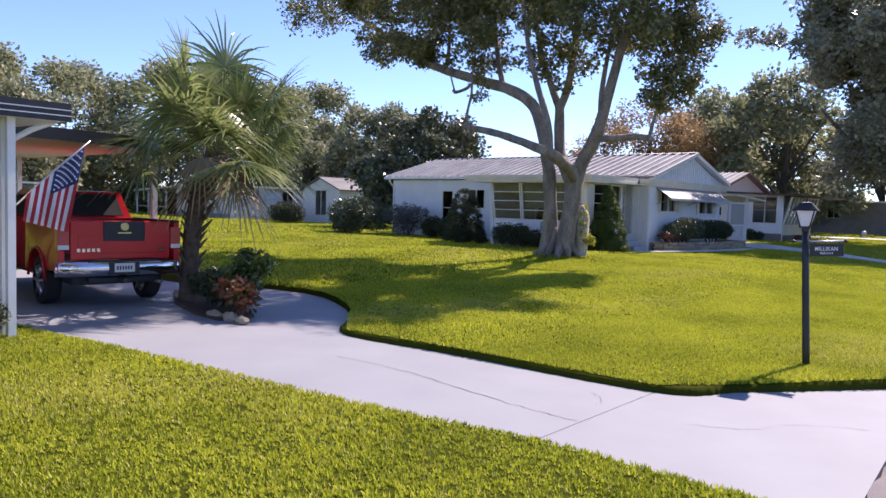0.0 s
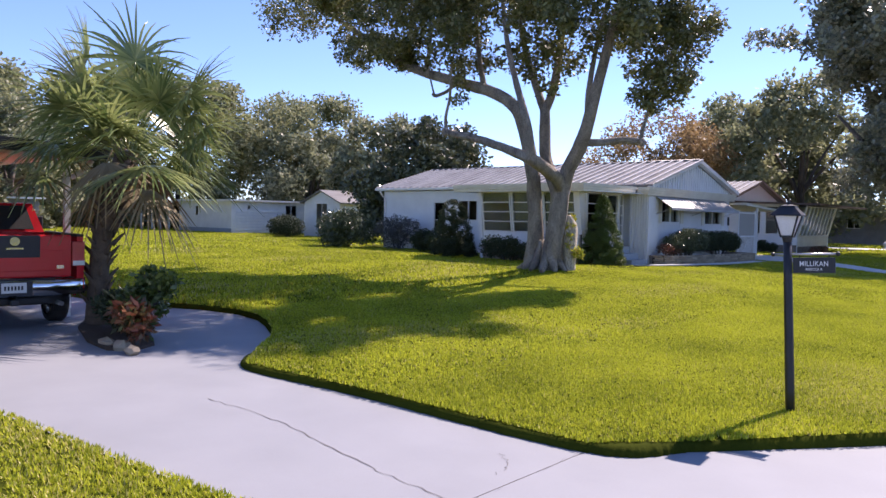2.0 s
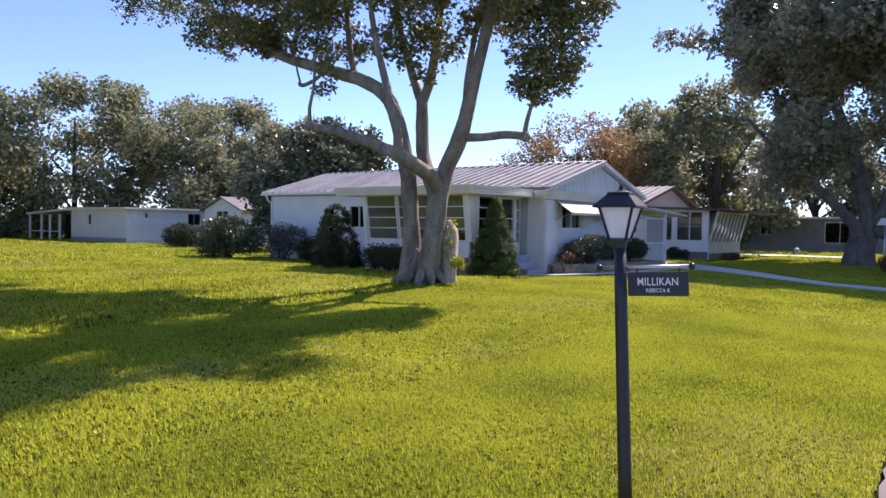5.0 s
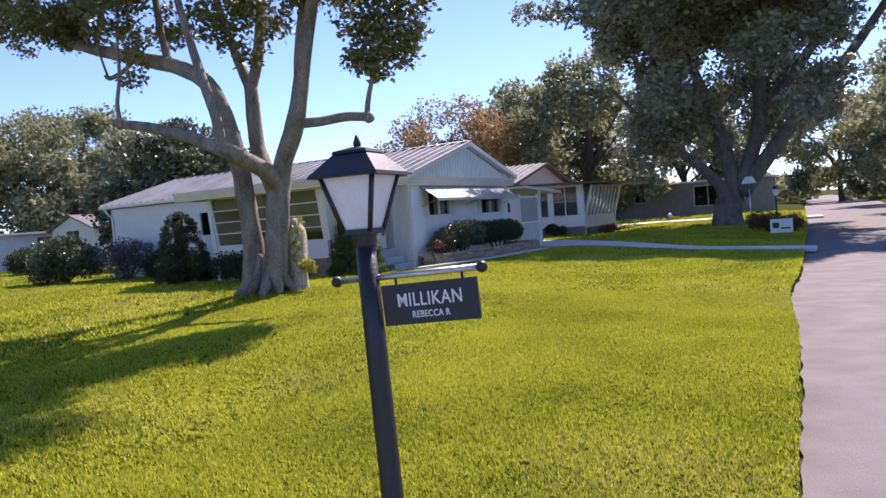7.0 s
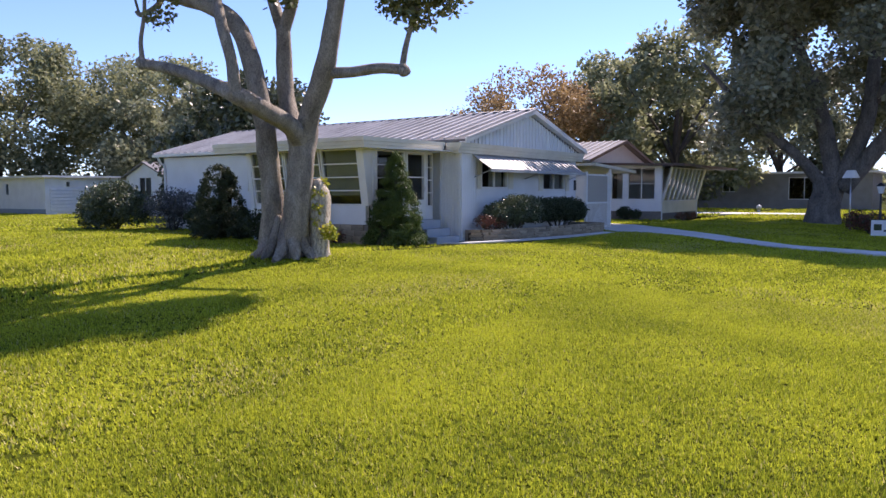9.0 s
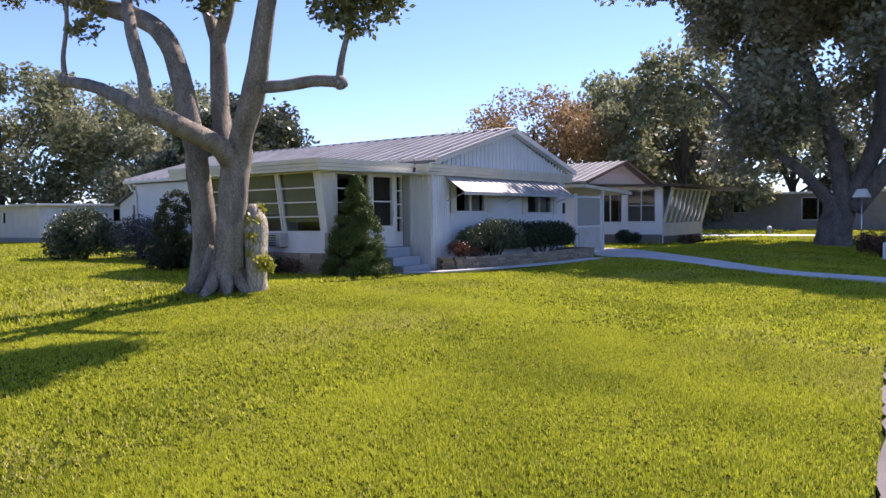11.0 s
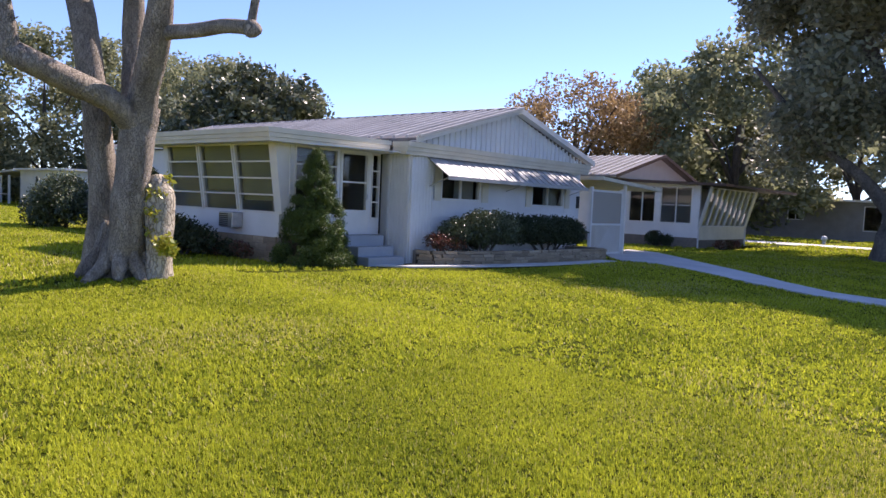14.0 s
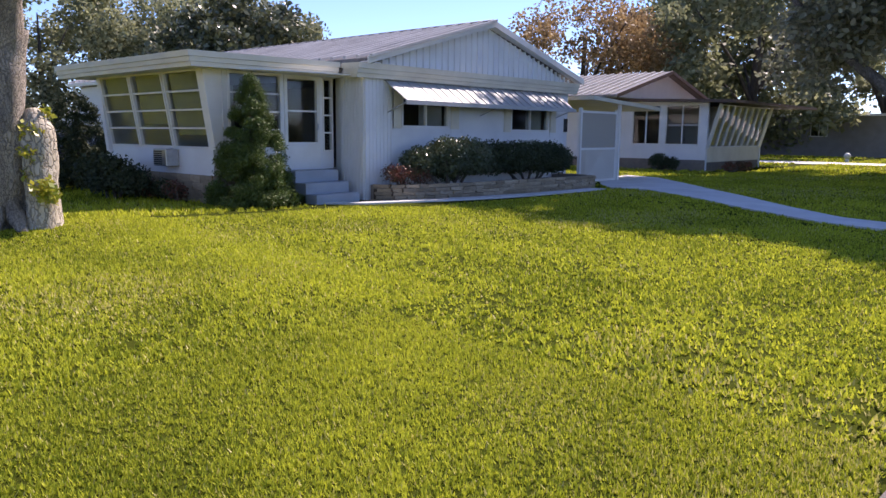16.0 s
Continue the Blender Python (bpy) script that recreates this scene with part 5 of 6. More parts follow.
for k in range(14):
    for sgn in (1, -1):
        bm = bmesh.new()
        y0 = 24.7 + k * 0.115
        y1 = y0 + sgn * 0.9
        z0, z1 = 0.45, 1.27
        if not 24.66 < y1 < 26.24:
            cut = (26.24 - y0) / (y1 - y0) if sgn > 0 else (24.66 - y0) / (y1 - y0)
            y1, z1 = y0 + (y1 - y0) * cut, z0 + (z1 - z0) * cut
        slab(bm, [(-9.573 + 0.006 * sgn, y0, z0), (-9.573 + 0.006 * sgn, y1, z1), (-9.566 + 0.006 * sgn, y1, z1), (-9.566 + 0.006 * sgn, y0, z0)], 0.02)
        part("lattice_slat", bm, M_TRIM, gate)
lean_to = thing("lean_to_roof", (-10, 26.5, 2.3), "flat white lean-to roof between the houses", "roof")
bm = bmesh.new()
slab(bm, [(-16, 24.6, 2.72), (-9.35, 24.6, 2.72), (-9.35, 28.6, 2.52), (-16, 28.6, 2.52)], 0.10)
part("sheet", bm, M_CREAM, lean_to)
for y in (26.3, 28.5):
    for x in ((-9.5, -15.8) if y < 27 else (-15.8,)):
        box_part("post", M_TRIM, lean_to, (x - 0.04, y - 0.04, 0.2, x + 0.04, y + 0.04, 2.55 if y < 27 else 2.45))
box_part("rear_screen", M_SCREEN, lean_to, (-15.9, 24.7, 0.3, -15.85, 28.5, 2.5))

# ---- second house ----
house2 = thing("house", (-15, 37, 0.35), "white house with glazed porch and leaning side windows", "house")
bm = bmesh.new()
panel_wall(bm, "y", 34.0, 0.12, -16.5, -10.1, 0.2, 3.0, [(-13.15, -11.95, 1.32, 2.83), (-11.75, -10.4, 1.32, 2.83)])
part("wall", bm, M_WHITE, house2)
window(house2, "window", "y", 34.0, -13.15, -11.95, 1.32, 2.83, 2, 1, label="porch window with dark opening")
window(house2, "window", "y", 34.0, -11.75, -10.4, 1.32, 2.83, 2, 2, label="porch window with dark opening")


def lean_e(v):
    return Vector((v.x + 0.42 * max(0.0, v.z - 1.25) / 1.6, v.y, v.z))


for k in range(8):
    window(house2, "window", "x", -10.1, 34.25 + k * 0.645, 34.86 + k * 0.645, 1.25, 2.82, 1, 1, lean_e, bar=0.035, deep=0.03, label="leaning porch window with white frame")
box_part("apron", M_CREAM, house2, (-10.22, 34.12, 0.7, -10.1, 39.5, 1.25))
box_part("base", M_MORTAR, house2, (-10.25, 34.0, 0.0, -10.12, 39.5, 0.7), "dark brick base")
box_part("base", M_MORTAR, house2, (-16.5, 33.97, 0.0, -10.12, 34.0, 0.78))
bm = bmesh.new()
slab(bm, [(-10.1, 33.94, 1.25), (-10.1, 34.2, 1.25), (-9.68, 34.2, 2.85), (-9.68, 33.94, 2.85)], 0.06)
part("corner_post", bm, M_WHITE, house2)
bm = bmesh.new()
slab(bm, [(-10.1, 39.4, 1.25), (-10.1, 39.7, 1.25), (-9.68, 39.7, 2.85), (-9.68, 39.4, 2.85)], 0.06)
part("corner_post", bm, M_CREAM, house2)
box_part("wall", M_WHITE, house2, (-16.5, 39.6, 0.2, -10.1, 39.7, 3.0))
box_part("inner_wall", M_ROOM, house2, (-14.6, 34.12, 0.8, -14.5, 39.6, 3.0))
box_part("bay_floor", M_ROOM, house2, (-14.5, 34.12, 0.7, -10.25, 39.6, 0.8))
bm = bmesh.new()
slab(bm, [(-14.5, 33.4, 3.12), (-8.9, 33.4, 2.95), (-8.9, 43.0, 2.95), (-14.5, 43.0, 3.12)], 0.10)
part("porch_roof", bm, M_BROWN, house2, "brown-edged flat porch roof")
bm = bmesh.new()
slab(bm, [(-24, 32.4, 3.2), (-12.95, 32.4, 3.2), (-12.95, 36.9, 4.32), (-24, 36.9, 4.32)], 0.08)
r2 = part("roof", bm, M_ROOF, house2, "ribbed galvanised roof")
bm = bmesh.new()
slab(bm, [(-12.95, 41.2, 3.2), (-24, 41.2, 3.2), (-24, 36.9, 4.322), (-12.95, 36.9, 4.322)], 0.08)
part("roof", bm, M_ROOF, house2)
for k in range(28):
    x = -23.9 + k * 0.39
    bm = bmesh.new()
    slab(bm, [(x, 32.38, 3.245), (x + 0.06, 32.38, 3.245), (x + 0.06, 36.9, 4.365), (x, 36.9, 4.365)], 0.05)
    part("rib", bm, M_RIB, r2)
bm = bmesh.new()
a = [bm.verts.new(c) for c in ((-13.25, 32.6, 3.12), (-13.25, 41.0, 3.12), (-13.25, 36.9, 4.22))]
b = [bm.verts.new((v.co.x - 0.12, v.co.y, v.co.z)) for v in a]
bm.faces.new(a)
bm.faces.new(b[::-1])
for i in range(3):
    bm.faces.new((a[i], b[i], b[(i + 1) % 3], a[(i + 1) % 3]))
part("gable", bm, M_WHITE, house2)
for y0 in (32.35, 41.25):
    bm = bmesh.new()
    slab(bm, [(-12.95, y0, 3.22), (-12.9, y0, 3.22), (-12.9, 36.9, 4.345), (-12.95, 36.9, 4.345)], 0.14)
    part("barge_board", bm, M_BROWN, house2, "brown barge board")
box_part("wall", M_WHITE, house2, (-24, 34, 0.2, -16.5, 34.12, 3.1))
shrub("shrub", (-11.6, 33.3), "low dark shrub before the glazed porch", [(0, 0, 0.35, 0.4), (0.5, 0, 0.3, 0.3)], 1300, 0.08, M_HEDGE, 71)
shrub("flower_clump", (-9.4, 34.5), "low pink and green bedding plants by the porch base", [(0, 0, 0.2, 0.25), (0.1, 0.8, 0.2, 0.25), (0.1, 1.6, 0.18, 0.25)], 700, 0.07, M_RED_LEAF, 72, 3, "plant")

# ---- far houses ----


def far_house(name, at, size, height, label, wall_m, windows, roof_m=M_ROOF, flat=True):
    """A long low house: hollow-looking walls with windows set in, flat metal roof with overhang."""
    x0, y0 = at
    x1, y1 = x0 + size[0], y0 + size[1]
    z = float(lawn_z(x0, y0))
    h = thing(name, ((x0 + x1) / 2, (y0 + y1) / 2, z), label, "house")
    holes_x = [w[1:] for w in windows if w[0] == "x"]
    holes_y = [w[1:] for w in windows if w[0] == "y"]
    bm = bmesh.new()
    panel_wall(bm, "x", x1, 0.12, y0, y1, z - 0.3, z + height, [(a, b, z + c, z + d) for a, b, c, d in holes_x])
    part("wall", bm, wall_m, h)
    bm = bmesh.new()
    panel_wall(bm, "y", y0, 0.12, x0, x1 - 0.12, z - 0.3, z + height, [(a, b, z + c, z + d) for a, b, c, d in holes_y])
    part("wall", bm, wall_m, h)
    box_part("wall", wall_m, h, (x0, y0 + 0.12, z - 0.3, x0 + 0.12, y1, z + height))
    box_part("wall", wall_m, h, (x0 + 0.12, y1 - 0.12, z - 0.3, x1 - 0.12, y1, z + height))
    bm = bmesh.new()
    slab(bm, [(x0 - 0.4, y0 - 0.4, z + height + 0.12), (x1 + 0.4, y0 - 0.4, z + height + 0.12), (x1 + 0.4, y1 + 0.4, z + height + 0.16), (x0 - 0.4, y1 + 0.4, z + height + 0.16)], 0.15)
    if flat:
        part("roof", bm, roof_m, h)
    else:
        bm.free()
    for w in windows:
        window(h, "window", w[0], x1 if w[0] == "x" else y0, w[1], w[2], z + w[3], z + w[4], 2 if w[2] - w[1] > 1.0 else 1, 1)
    return h, z


HX, HY = -55.3, 28.9  # near corner of the mobile home
fh, fz = far_house("house", (HX - 9.0, HY), (9.0, 10.5), 2.85, "white mobile home with lapped skirting boards", M_WHITE, [("x", 34.6, 35.9, 1.55, 2.6), ("x", 30.5, 30.85, 2.1, 2.55), ("y", -61.4, -60.8, 1.5, 2.4)], M_WHITE)
for k in range(7):
    bm = bmesh.new()
    z0 = fz + 0.3 + k * 0.26
    spans = [(HY + 0.35, 39.3)] if z0 + 0.24 < fz + 1.5 else [(HY + 0.35, 34.5), (36.0, 39.3)]
    for y0, y1 in spans:
        v = box(bm, HX + 0.005, y0, z0, HX + 0.075, y1, z0 + 0.2)
        for w in v:
            if w.co.z > z0 + 0.1 and w.co.x > HX + 0.04:
                w.co.x = HX + 0.025
    part("siding_board", bm, M_TRIM, fh)
box_part("skirting", M_BLUESTEP, fh, (HX - 9.0, HY - 0.03, fz - 0.2, HX + 0.02, HY - 0.004, fz + 0.42), "grey skirting along the shaded end")
porch = thing("porch_roof", (-68, HY + 1, 0.1), "flat white porch roof on posts beside the mobile home", "porch")
bm = bmesh.new()
slab(bm, [(-71.6, HY - 0.6, 2.62), (HX - 9.05, HY - 0.6, 2.98), (HX - 9.05, HY + 4.4, 2.98), (-71.6, HY + 4.4, 2.62)], 0.16)
part("sheet", bm, M_TRIM, porch)
for x in (-71.3, -69.0, -67.4, -65.6):
    box_part("post", M_TRIM, porch, (x - 0.08, HY - 0.45, 0, x + 0.08, HY - 0.3, 2.5))
box_part("porch_rail", M_TRIM, porch, (-71.3, HY - 0.42, 0.9, -65.6, HY - 0.34, 0.98))
box_part("screen", M_PLASTIC, porch, (-71.4, HY + 3.0, 0.1, HX - 9.1, HY + 3.06, 2.5), "dark shaded screen")
shed, sz = far_house("shed", (-46.4, 30.0), (4.4, 3.4), 2.75, "small white gabled outbuilding with glazed door", M_WHITE, [("y", -44.9, -43.5, 0.65, 2.7)], M_WHITE, False)
bm = bmesh.new()
for x0, x1 in ((-46.7, -44.2), (-41.7, -44.2)):
    slab(bm, [(x0, 29.75, sz + 2.75), (x0, 33.7, sz + 2.75), (x1, 33.7, sz + 3.75), (x1, 29.75, sz + 3.75)], 0.1)
part("roof", bm, M_ROOF, shed)
bm = bmesh.new()
a = [bm.verts.new(c) for c in ((-46.4, 29.98, sz + 2.75), (-42.0, 29.98, sz + 2.75), (-44.2, 29.98, sz + 3.64))]
b = [bm.verts.new((v.co.x, v.co.y + 0.12, v.co.z)) for v in a]
bm.faces.new(a)
bm.faces.new(b[::-1])
for i in range(3):
    bm.faces.new((a[i], b[i], b[(i + 1) % 3], a[(i + 1) % 3]))
part("gable", bm, M_WHITE, shed)
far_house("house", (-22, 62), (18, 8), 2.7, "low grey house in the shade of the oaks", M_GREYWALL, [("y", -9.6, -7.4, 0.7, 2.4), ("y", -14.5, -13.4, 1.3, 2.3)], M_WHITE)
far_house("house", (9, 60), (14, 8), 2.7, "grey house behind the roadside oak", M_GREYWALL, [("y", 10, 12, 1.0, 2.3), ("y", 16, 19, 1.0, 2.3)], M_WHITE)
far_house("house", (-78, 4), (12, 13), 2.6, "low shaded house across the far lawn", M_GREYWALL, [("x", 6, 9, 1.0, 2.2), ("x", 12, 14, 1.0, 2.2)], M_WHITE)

# ---- roadside things beyond the walk ----
globe = thing("garden_lamp", (-9.3, 50.5, 0.1), "short post lamp with white globe at the driveway", "garden lamp")
bm = bmesh.new()
tube(bm, [(-9.3, 50.5, 0), (-9.3, 50.5, 0.55)], [0.10, 0.08], 10, 2)
part("post", bm, M_TRIM, globe)
bm = bmesh.new()
bmesh.ops.create_uvsphere(bm, u_segments=16, v_segments=10, radius=0.17, matrix=Matrix.Translation((-9.3, 50.5, 0.68)))
for f in bm.faces:
    f.smooth = True
part("globe", bm, M_FROST, globe)
bm = bmesh.new()
slab(bm, [(-24, 51, 0.12), (0.2, 47.5, 0.12), (0.0, 50.5, 0.12), (-24, 56, 0.12)], 0.1)
solid("driveway_far", bm, M_WALK, "pale concrete driveway of the next house", "driveway", kind="structure")
yard = thing("yard_sign", (-0.75, 27.6, 0.1), "white yard sign with green marks by the roadside", "yard sign")
box_part("panel", M_LETTER, yard, (-1.1, 27.6, 0.25, -0.35, 27.63, 0.75))
box_part("print", M_HEDGE, yard, (-1.02, 27.594, 0.42, -0.8, 27.598, 0.62))
box_part("print", M_PLASTIC, yard, (-0.74, 27.594, 0.38, -0.42, 27.598, 0.44))
for x in (-1.0, -0.45):
    bm = bmesh.new()
    tube(bm, [(x, 27.64, 0), (x, 27.64, 0.7)], [0.008, 0.008], 5, 1)
    part("stake", bm, M_STEEL, yard)
shrub("flower_clump", (-1.2, 30.0), "orange and red flowering plants round the roadside bed", [(0, 0, 0.45, 0.5), (0.7, 0.2, 0.4, 0.45), (-0.6, 0.3, 0.5, 0.45)], 2200, 0.1, M_RED_LEAF, 73, 3, "plant")
post2 = thing("lamp_post", (-1.0, 29.5, 0.1), "slim black yard lamp post by the roadside bed", "lamp post")
bm = bmesh.new()
tube(bm, [(-1, 29.5, 0), (-1, 29.5, 1.6)], [0.04, 0.035], 8, 2)
part("post", bm, M_BLACK, post2)
bm = bmesh.new()
frustum(bm, Vector((-1, 29.5, 1.6)), 0, 0.25, 0.08, 0.15)
part("lantern_glass", bm, M_FROST, post2)
bm = bmesh.new()
frustum(bm, Vector((-1, 29.5, 1.85)), 0, 0.12, 0.18, 0.05)
part("lantern_roof", bm, M_BLACK, post2)
shade_lamp = thing("pole_lamp", (-2.0, 33, 0.1), "white bell-shaped yard lamp on a slim pole", "lamp")
bm = bmesh.new()
tube(bm, [(-2.3, 33, 0), (-2.3, 33, 2.2)], [0.03, 0.025], 8, 2)
part("pole", bm, M_STEEL, shade_lamp)
bm = bmesh.new()
frustum(bm, Vector((-2.3, 33, 2.2)), 0, 0.3, 0.36, 0.18)
part("shade", bm, M_TRIM, shade_lamp)

# ---- vehicles ----


def wheel(parent, x, y, r, width, rim_m):
    bm = bmesh.new()
    n, prof = 24, [(-0.5, 0.70), (-0.5, 0.93), (-0.36, 1.0), (0.36, 1.0), (0.5, 0.93), (0.5, 0.70)]
    rings = [[bm.verts.new((x + r * q * math.cos(6.2832 * k / n), y + width * o, r + r * q * math.sin(6.2832 * k / n))) for o, q in prof] for k in range(n)]
    for k in range(n):
        for m in range(len(prof) - 1):
            bm.faces.new((rings[k][m], rings[k][m + 1], rings[(k + 1) % n][m + 1], rings[(k + 1) % n][m]))
    tyre = part("tyre", bm, M_RUBBER, parent)
    bm = bmesh.new()
    for o in (-0.42, 0.42):
        c = bm.verts.new((x, y + width * o * 0.8, r))
        ring = [bm.verts.new((x + r * 0.7 * math.cos(6.2832 * k / n), y + width * o, r + r * 0.7 * math.sin(6.2832 * k / n))) for k in range(n)]
        for k in range(n):
            bm.faces.new((c, ring[k], ring[(k + 1) % n]))
    for k in range(6):
        a = k * 1.047
        for o in (-0.46, 0.46):
            tube(bm, [(x + r * 0.1 * math.cos(a), y + width * o, r + r * 0.1 * math.sin(a)), (x + r * 0.66 * math.cos(a), y + width * o, r + r * 0.66 * math.sin(a))], [0.035, 0.03], 5, 1)
    part("rim", bm, rim_m, tyre)


def hull(bm, sections):
    """Skin through closed cross-sections of equal count."""
    rings = [[bm.verts.new(p) for p in s] for s in sections]
    for a, b in zip(rings, rings[1:]):
        for k in range(len(a)):
            f = bm.faces.new((a[k], a[(k + 1) % len(a)], b[(k + 1) % len(a)], b[k]))
            f.smooth = True
    bm.faces.new(rings[0][::-1])
    bm.faces.new(rings[-1])


TX, TY = -9.55, -3.33  # rear bumper and centre line of the truck
truck = thing("pickup_truck", (TX - 2.8, TY, 0), "red pickup truck with chrome bumper backed under the carport", "pickup truck")
W = 0.96


def section(x, z0, z1, w_low, w_mid, w_top):
    zm = z0 + (z1 - z0) * 0.55
    return [(x, TY - w_low, z0), (x, TY + w_low, z0), (x, TY + w_mid, zm), (x, TY + w_top, z1 - 0.04), (x, TY + w_top - 0.06, z1), (x, TY - w_top + 0.06, z1), (x, TY - w_top, z1 - 0.04), (x, TY - w_mid, zm)]


# bed: side walls with wheel arches, floor, tailgate
for s in (-1, 1):
    bm = bmesh.new()
    arch_c, arch_r = TX - 1.22, 0.50
    pts = [(TX - 0.10, 0.62), (TX - 0.10, 1.40), (TX - 2.05, 1.40), (TX - 2.05, 0.55)]
    arc = [(arch_c - arch_r * math.cos(math.pi * k / 10), 0.45 + arch_r * math.sin(math.pi * k / 10)) for k in range(11)]
    outline = pts[:4] + [(arch_c - arch_r, 0.55)] + arc[1:-1] + [(arch_c + arch_r, 0.62)]
    a = [bm.verts.new((x, TY + s * (W + 0.03 * math.sin(math.pi * min(1, max(0, (z - 0.5) / 0.9)))), z)) for x, z in outline]
    b = [bm.verts.new((x, TY + s * (W - 0.09), z)) for x, z in outline]
    bm.faces.new(a)
    bm.faces.new(b[::-1])
    for k in range(len(a)):
        bm.faces.new((a[k], b[k], b[(k + 1) % len(a)], a[(k + 1) % len(a)]))
    part("bed_side", bm, M_RED, truck)
    bm = bmesh.new()
    tube(bm, [(x, TY + s * (W + 0.035), z) for x, z in arc], [0.025] * len(arc), 6, 1)
    part("arch_trim", bm, M_RED, truck)
    box_part("bed_rail", M_PLASTIC, truck, (TX - 2.05, TY + s * (W - 0.10), 1.402, TX - 0.1, TY + s * (W + 0.01), 1.44), bevel=0.012)
    box_part("tail_light", M_LAMPRED, truck, (TX - 0.22, TY + s * (W - 0.16), 0.96, TX - 0.075, TY + s * (W + 0.02), 1.33), "red tail light", 0.02)
    box_part("tail_lens", M_PLATE, truck, (TX - 0.2, TY + s * (W - 0.15), 0.97, TX - 0.069, TY + s * (W + 0.012), 1.04))
box_part("bed_floor", M_PLASTIC, truck, (TX - 2.05, TY - W + 0.1, 0.72, TX - 0.16, TY + W - 0.1, 0.78))
tail = box_part("tailgate", M_RED, truck, (TX - 0.16, TY - W + 0.17, 0.80, TX - 0.07, TY + W - 0.17, 1.43), bevel=0.025)
box_part("tailgate_panel", M_RED, tail, (TX - 0.075, TY - W + 0.28, 0.9, TX - 0.06, TY + W - 0.28, 1.2), bevel=0.006)
box_part("handle_panel", M_PLASTIC, tail, (TX - 0.07, TY - 0.30, 1.10, TX - 0.052, TY + 0.36, 1.42), "black handle panel", 0.006)
bm = bmesh.new()
bmesh.ops.create_cone(bm, cap_ends=True, segments=20, radius1=0.065, radius2=0.065, depth=0.012, matrix=Matrix.Translation((TX - 0.046, TY + 0.03, 1.335)) @ Matrix.Rotation(math.pi / 2, 4, "Y"))
part("badge", bm, M_CHROME, tail, "round chrome badge")
box_part("badge_bar", M_CHROME, tail, (TX - 0.05, TY - 0.08, 1.22, TX - 0.046, TY + 0.14, 1.245))
for k in range(5):
    box_part("name_mark", M_CHROME, tail, (TX - 0.058, TY - 0.70 + k * 0.075, 0.93, TX - 0.054, TY - 0.65 + k * 0.075, 0.985))
box_part("name_mark", M_CHROME, tail, (TX - 0.058, TY + 0.58, 0.93, TX - 0.054, TY + 0.68, 0.98))
bm = bmesh.new()
secs = []
for y, dx in ((-1.0, -0.16), (-0.9, -0.04), (-0.5, 0.02), (0, 0.03), (0.5, 0.02), (0.9, -0.04), (1.0, -0.16)):
    secs.append([(TX - 0.14, TY + y, 0.54), (TX + dx - 0.01, TY + y, 0.54), (TX + dx + 0.015, TY + y, 0.66), (TX + dx, TY + y, 0.77), (TX - 0.14, TY + y, 0.78)])
hull(bm, secs)
bumper = part("rear_bumper", bm, M_CHROME, truck, "chrome rear bumper")
box_part("step_pad", M_PLASTIC, bumper, (TX - 0.12, TY - 0.55, 0.778, TX + 0.02, TY + 0.55, 0.792))
box_part("plate_recess", M_PLASTIC, bumper, (TX + 0.03, TY - 0.24, 0.56, TX + 0.048, TY + 0.24, 0.76))
box_part("licence_plate", M_PLATE, truck, (TX + 0.049, TY - 0.16, 0.60, TX + 0.056, TY + 0.16, 0.745))
for k in range(6):
    box_part("plate_mark", M_PLASTIC, truck, (TX + 0.057, TY - 0.125 + k * 0.043, 0.64, TX + 0.059, TY - 0.1 + k * 0.043, 0.70))
box_part("hitch", M_PLASTIC, truck, (TX - 0.3, TY - 0.05, 0.42, TX + 0.12, TY + 0.05, 0.50), bevel=0.01)
box_part("hitch_bar", M_PLASTIC, truck, (TX - 0.2, TY - 0.5, 0.43, TX - 0.12, TY + 0.5, 0.5))
bm = bmesh.new()
tube(bm, [(TX - 0.9, TY + 0.62, 0.4), (TX - 0.1, TY + 0.66, 0.40)], [0.035, 0.035], 8, 1)
part("exhaust", bm, M_STEEL, truck)
# cab and bonnet
bm = bmesh.new()
hull(bm, [section(TX - 2.08, 0.5, 1.42, W - 0.05, W + 0.02, W - 0.02), section(TX - 3.6, 0.5, 1.42, W - 0.05, W + 0.02, W - 0.02), section(TX - 4.9, 0.52, 1.30, W - 0.06, W, W - 0.05), section(TX - 5.6, 0.58, 1.18, W - 0.12, W - 0.05, W - 0.12)])
part("cab_body", bm, M_RED, truck)
bm = bmesh.new()
hull(bm, [[(TX - 2.12, TY - 0.88, 1.42), (TX - 2.12, TY + 0.88, 1.42), (TX - 2.28, TY + 0.72, 1.90), (TX - 2.28, TY - 0.72, 1.90)],
          [(TX - 3.6, TY - 0.88, 1.42), (TX - 3.6, TY + 0.88, 1.42), (TX - 3.3, TY + 0.72, 1.92), (TX - 3.3, TY - 0.72, 1.92)],
          [(TX - 4.25, TY - 0.86, 1.38), (TX - 4.25, TY + 0.86, 1.38), (TX - 3.55, TY + 0.7, 1.90), (TX - 3.55, TY - 0.7, 1.90)]])
for f in bm.faces:
    f.smooth = False
cab = part("cab_roof", bm, M_RED, truck)
bm = bmesh.new()
slab(bm, [(TX - 2.10, TY - 0.72, 1.47), (TX - 2.10, TY + 0.72, 1.47), (TX - 2.245, TY + 0.62, 1.86), (TX - 2.245, TY - 0.62, 1.86)], 0.01)
part("rear_window", bm, M_PLASTIC, cab, "dark tinted rear window").data.materials[0] = M_RUBBER
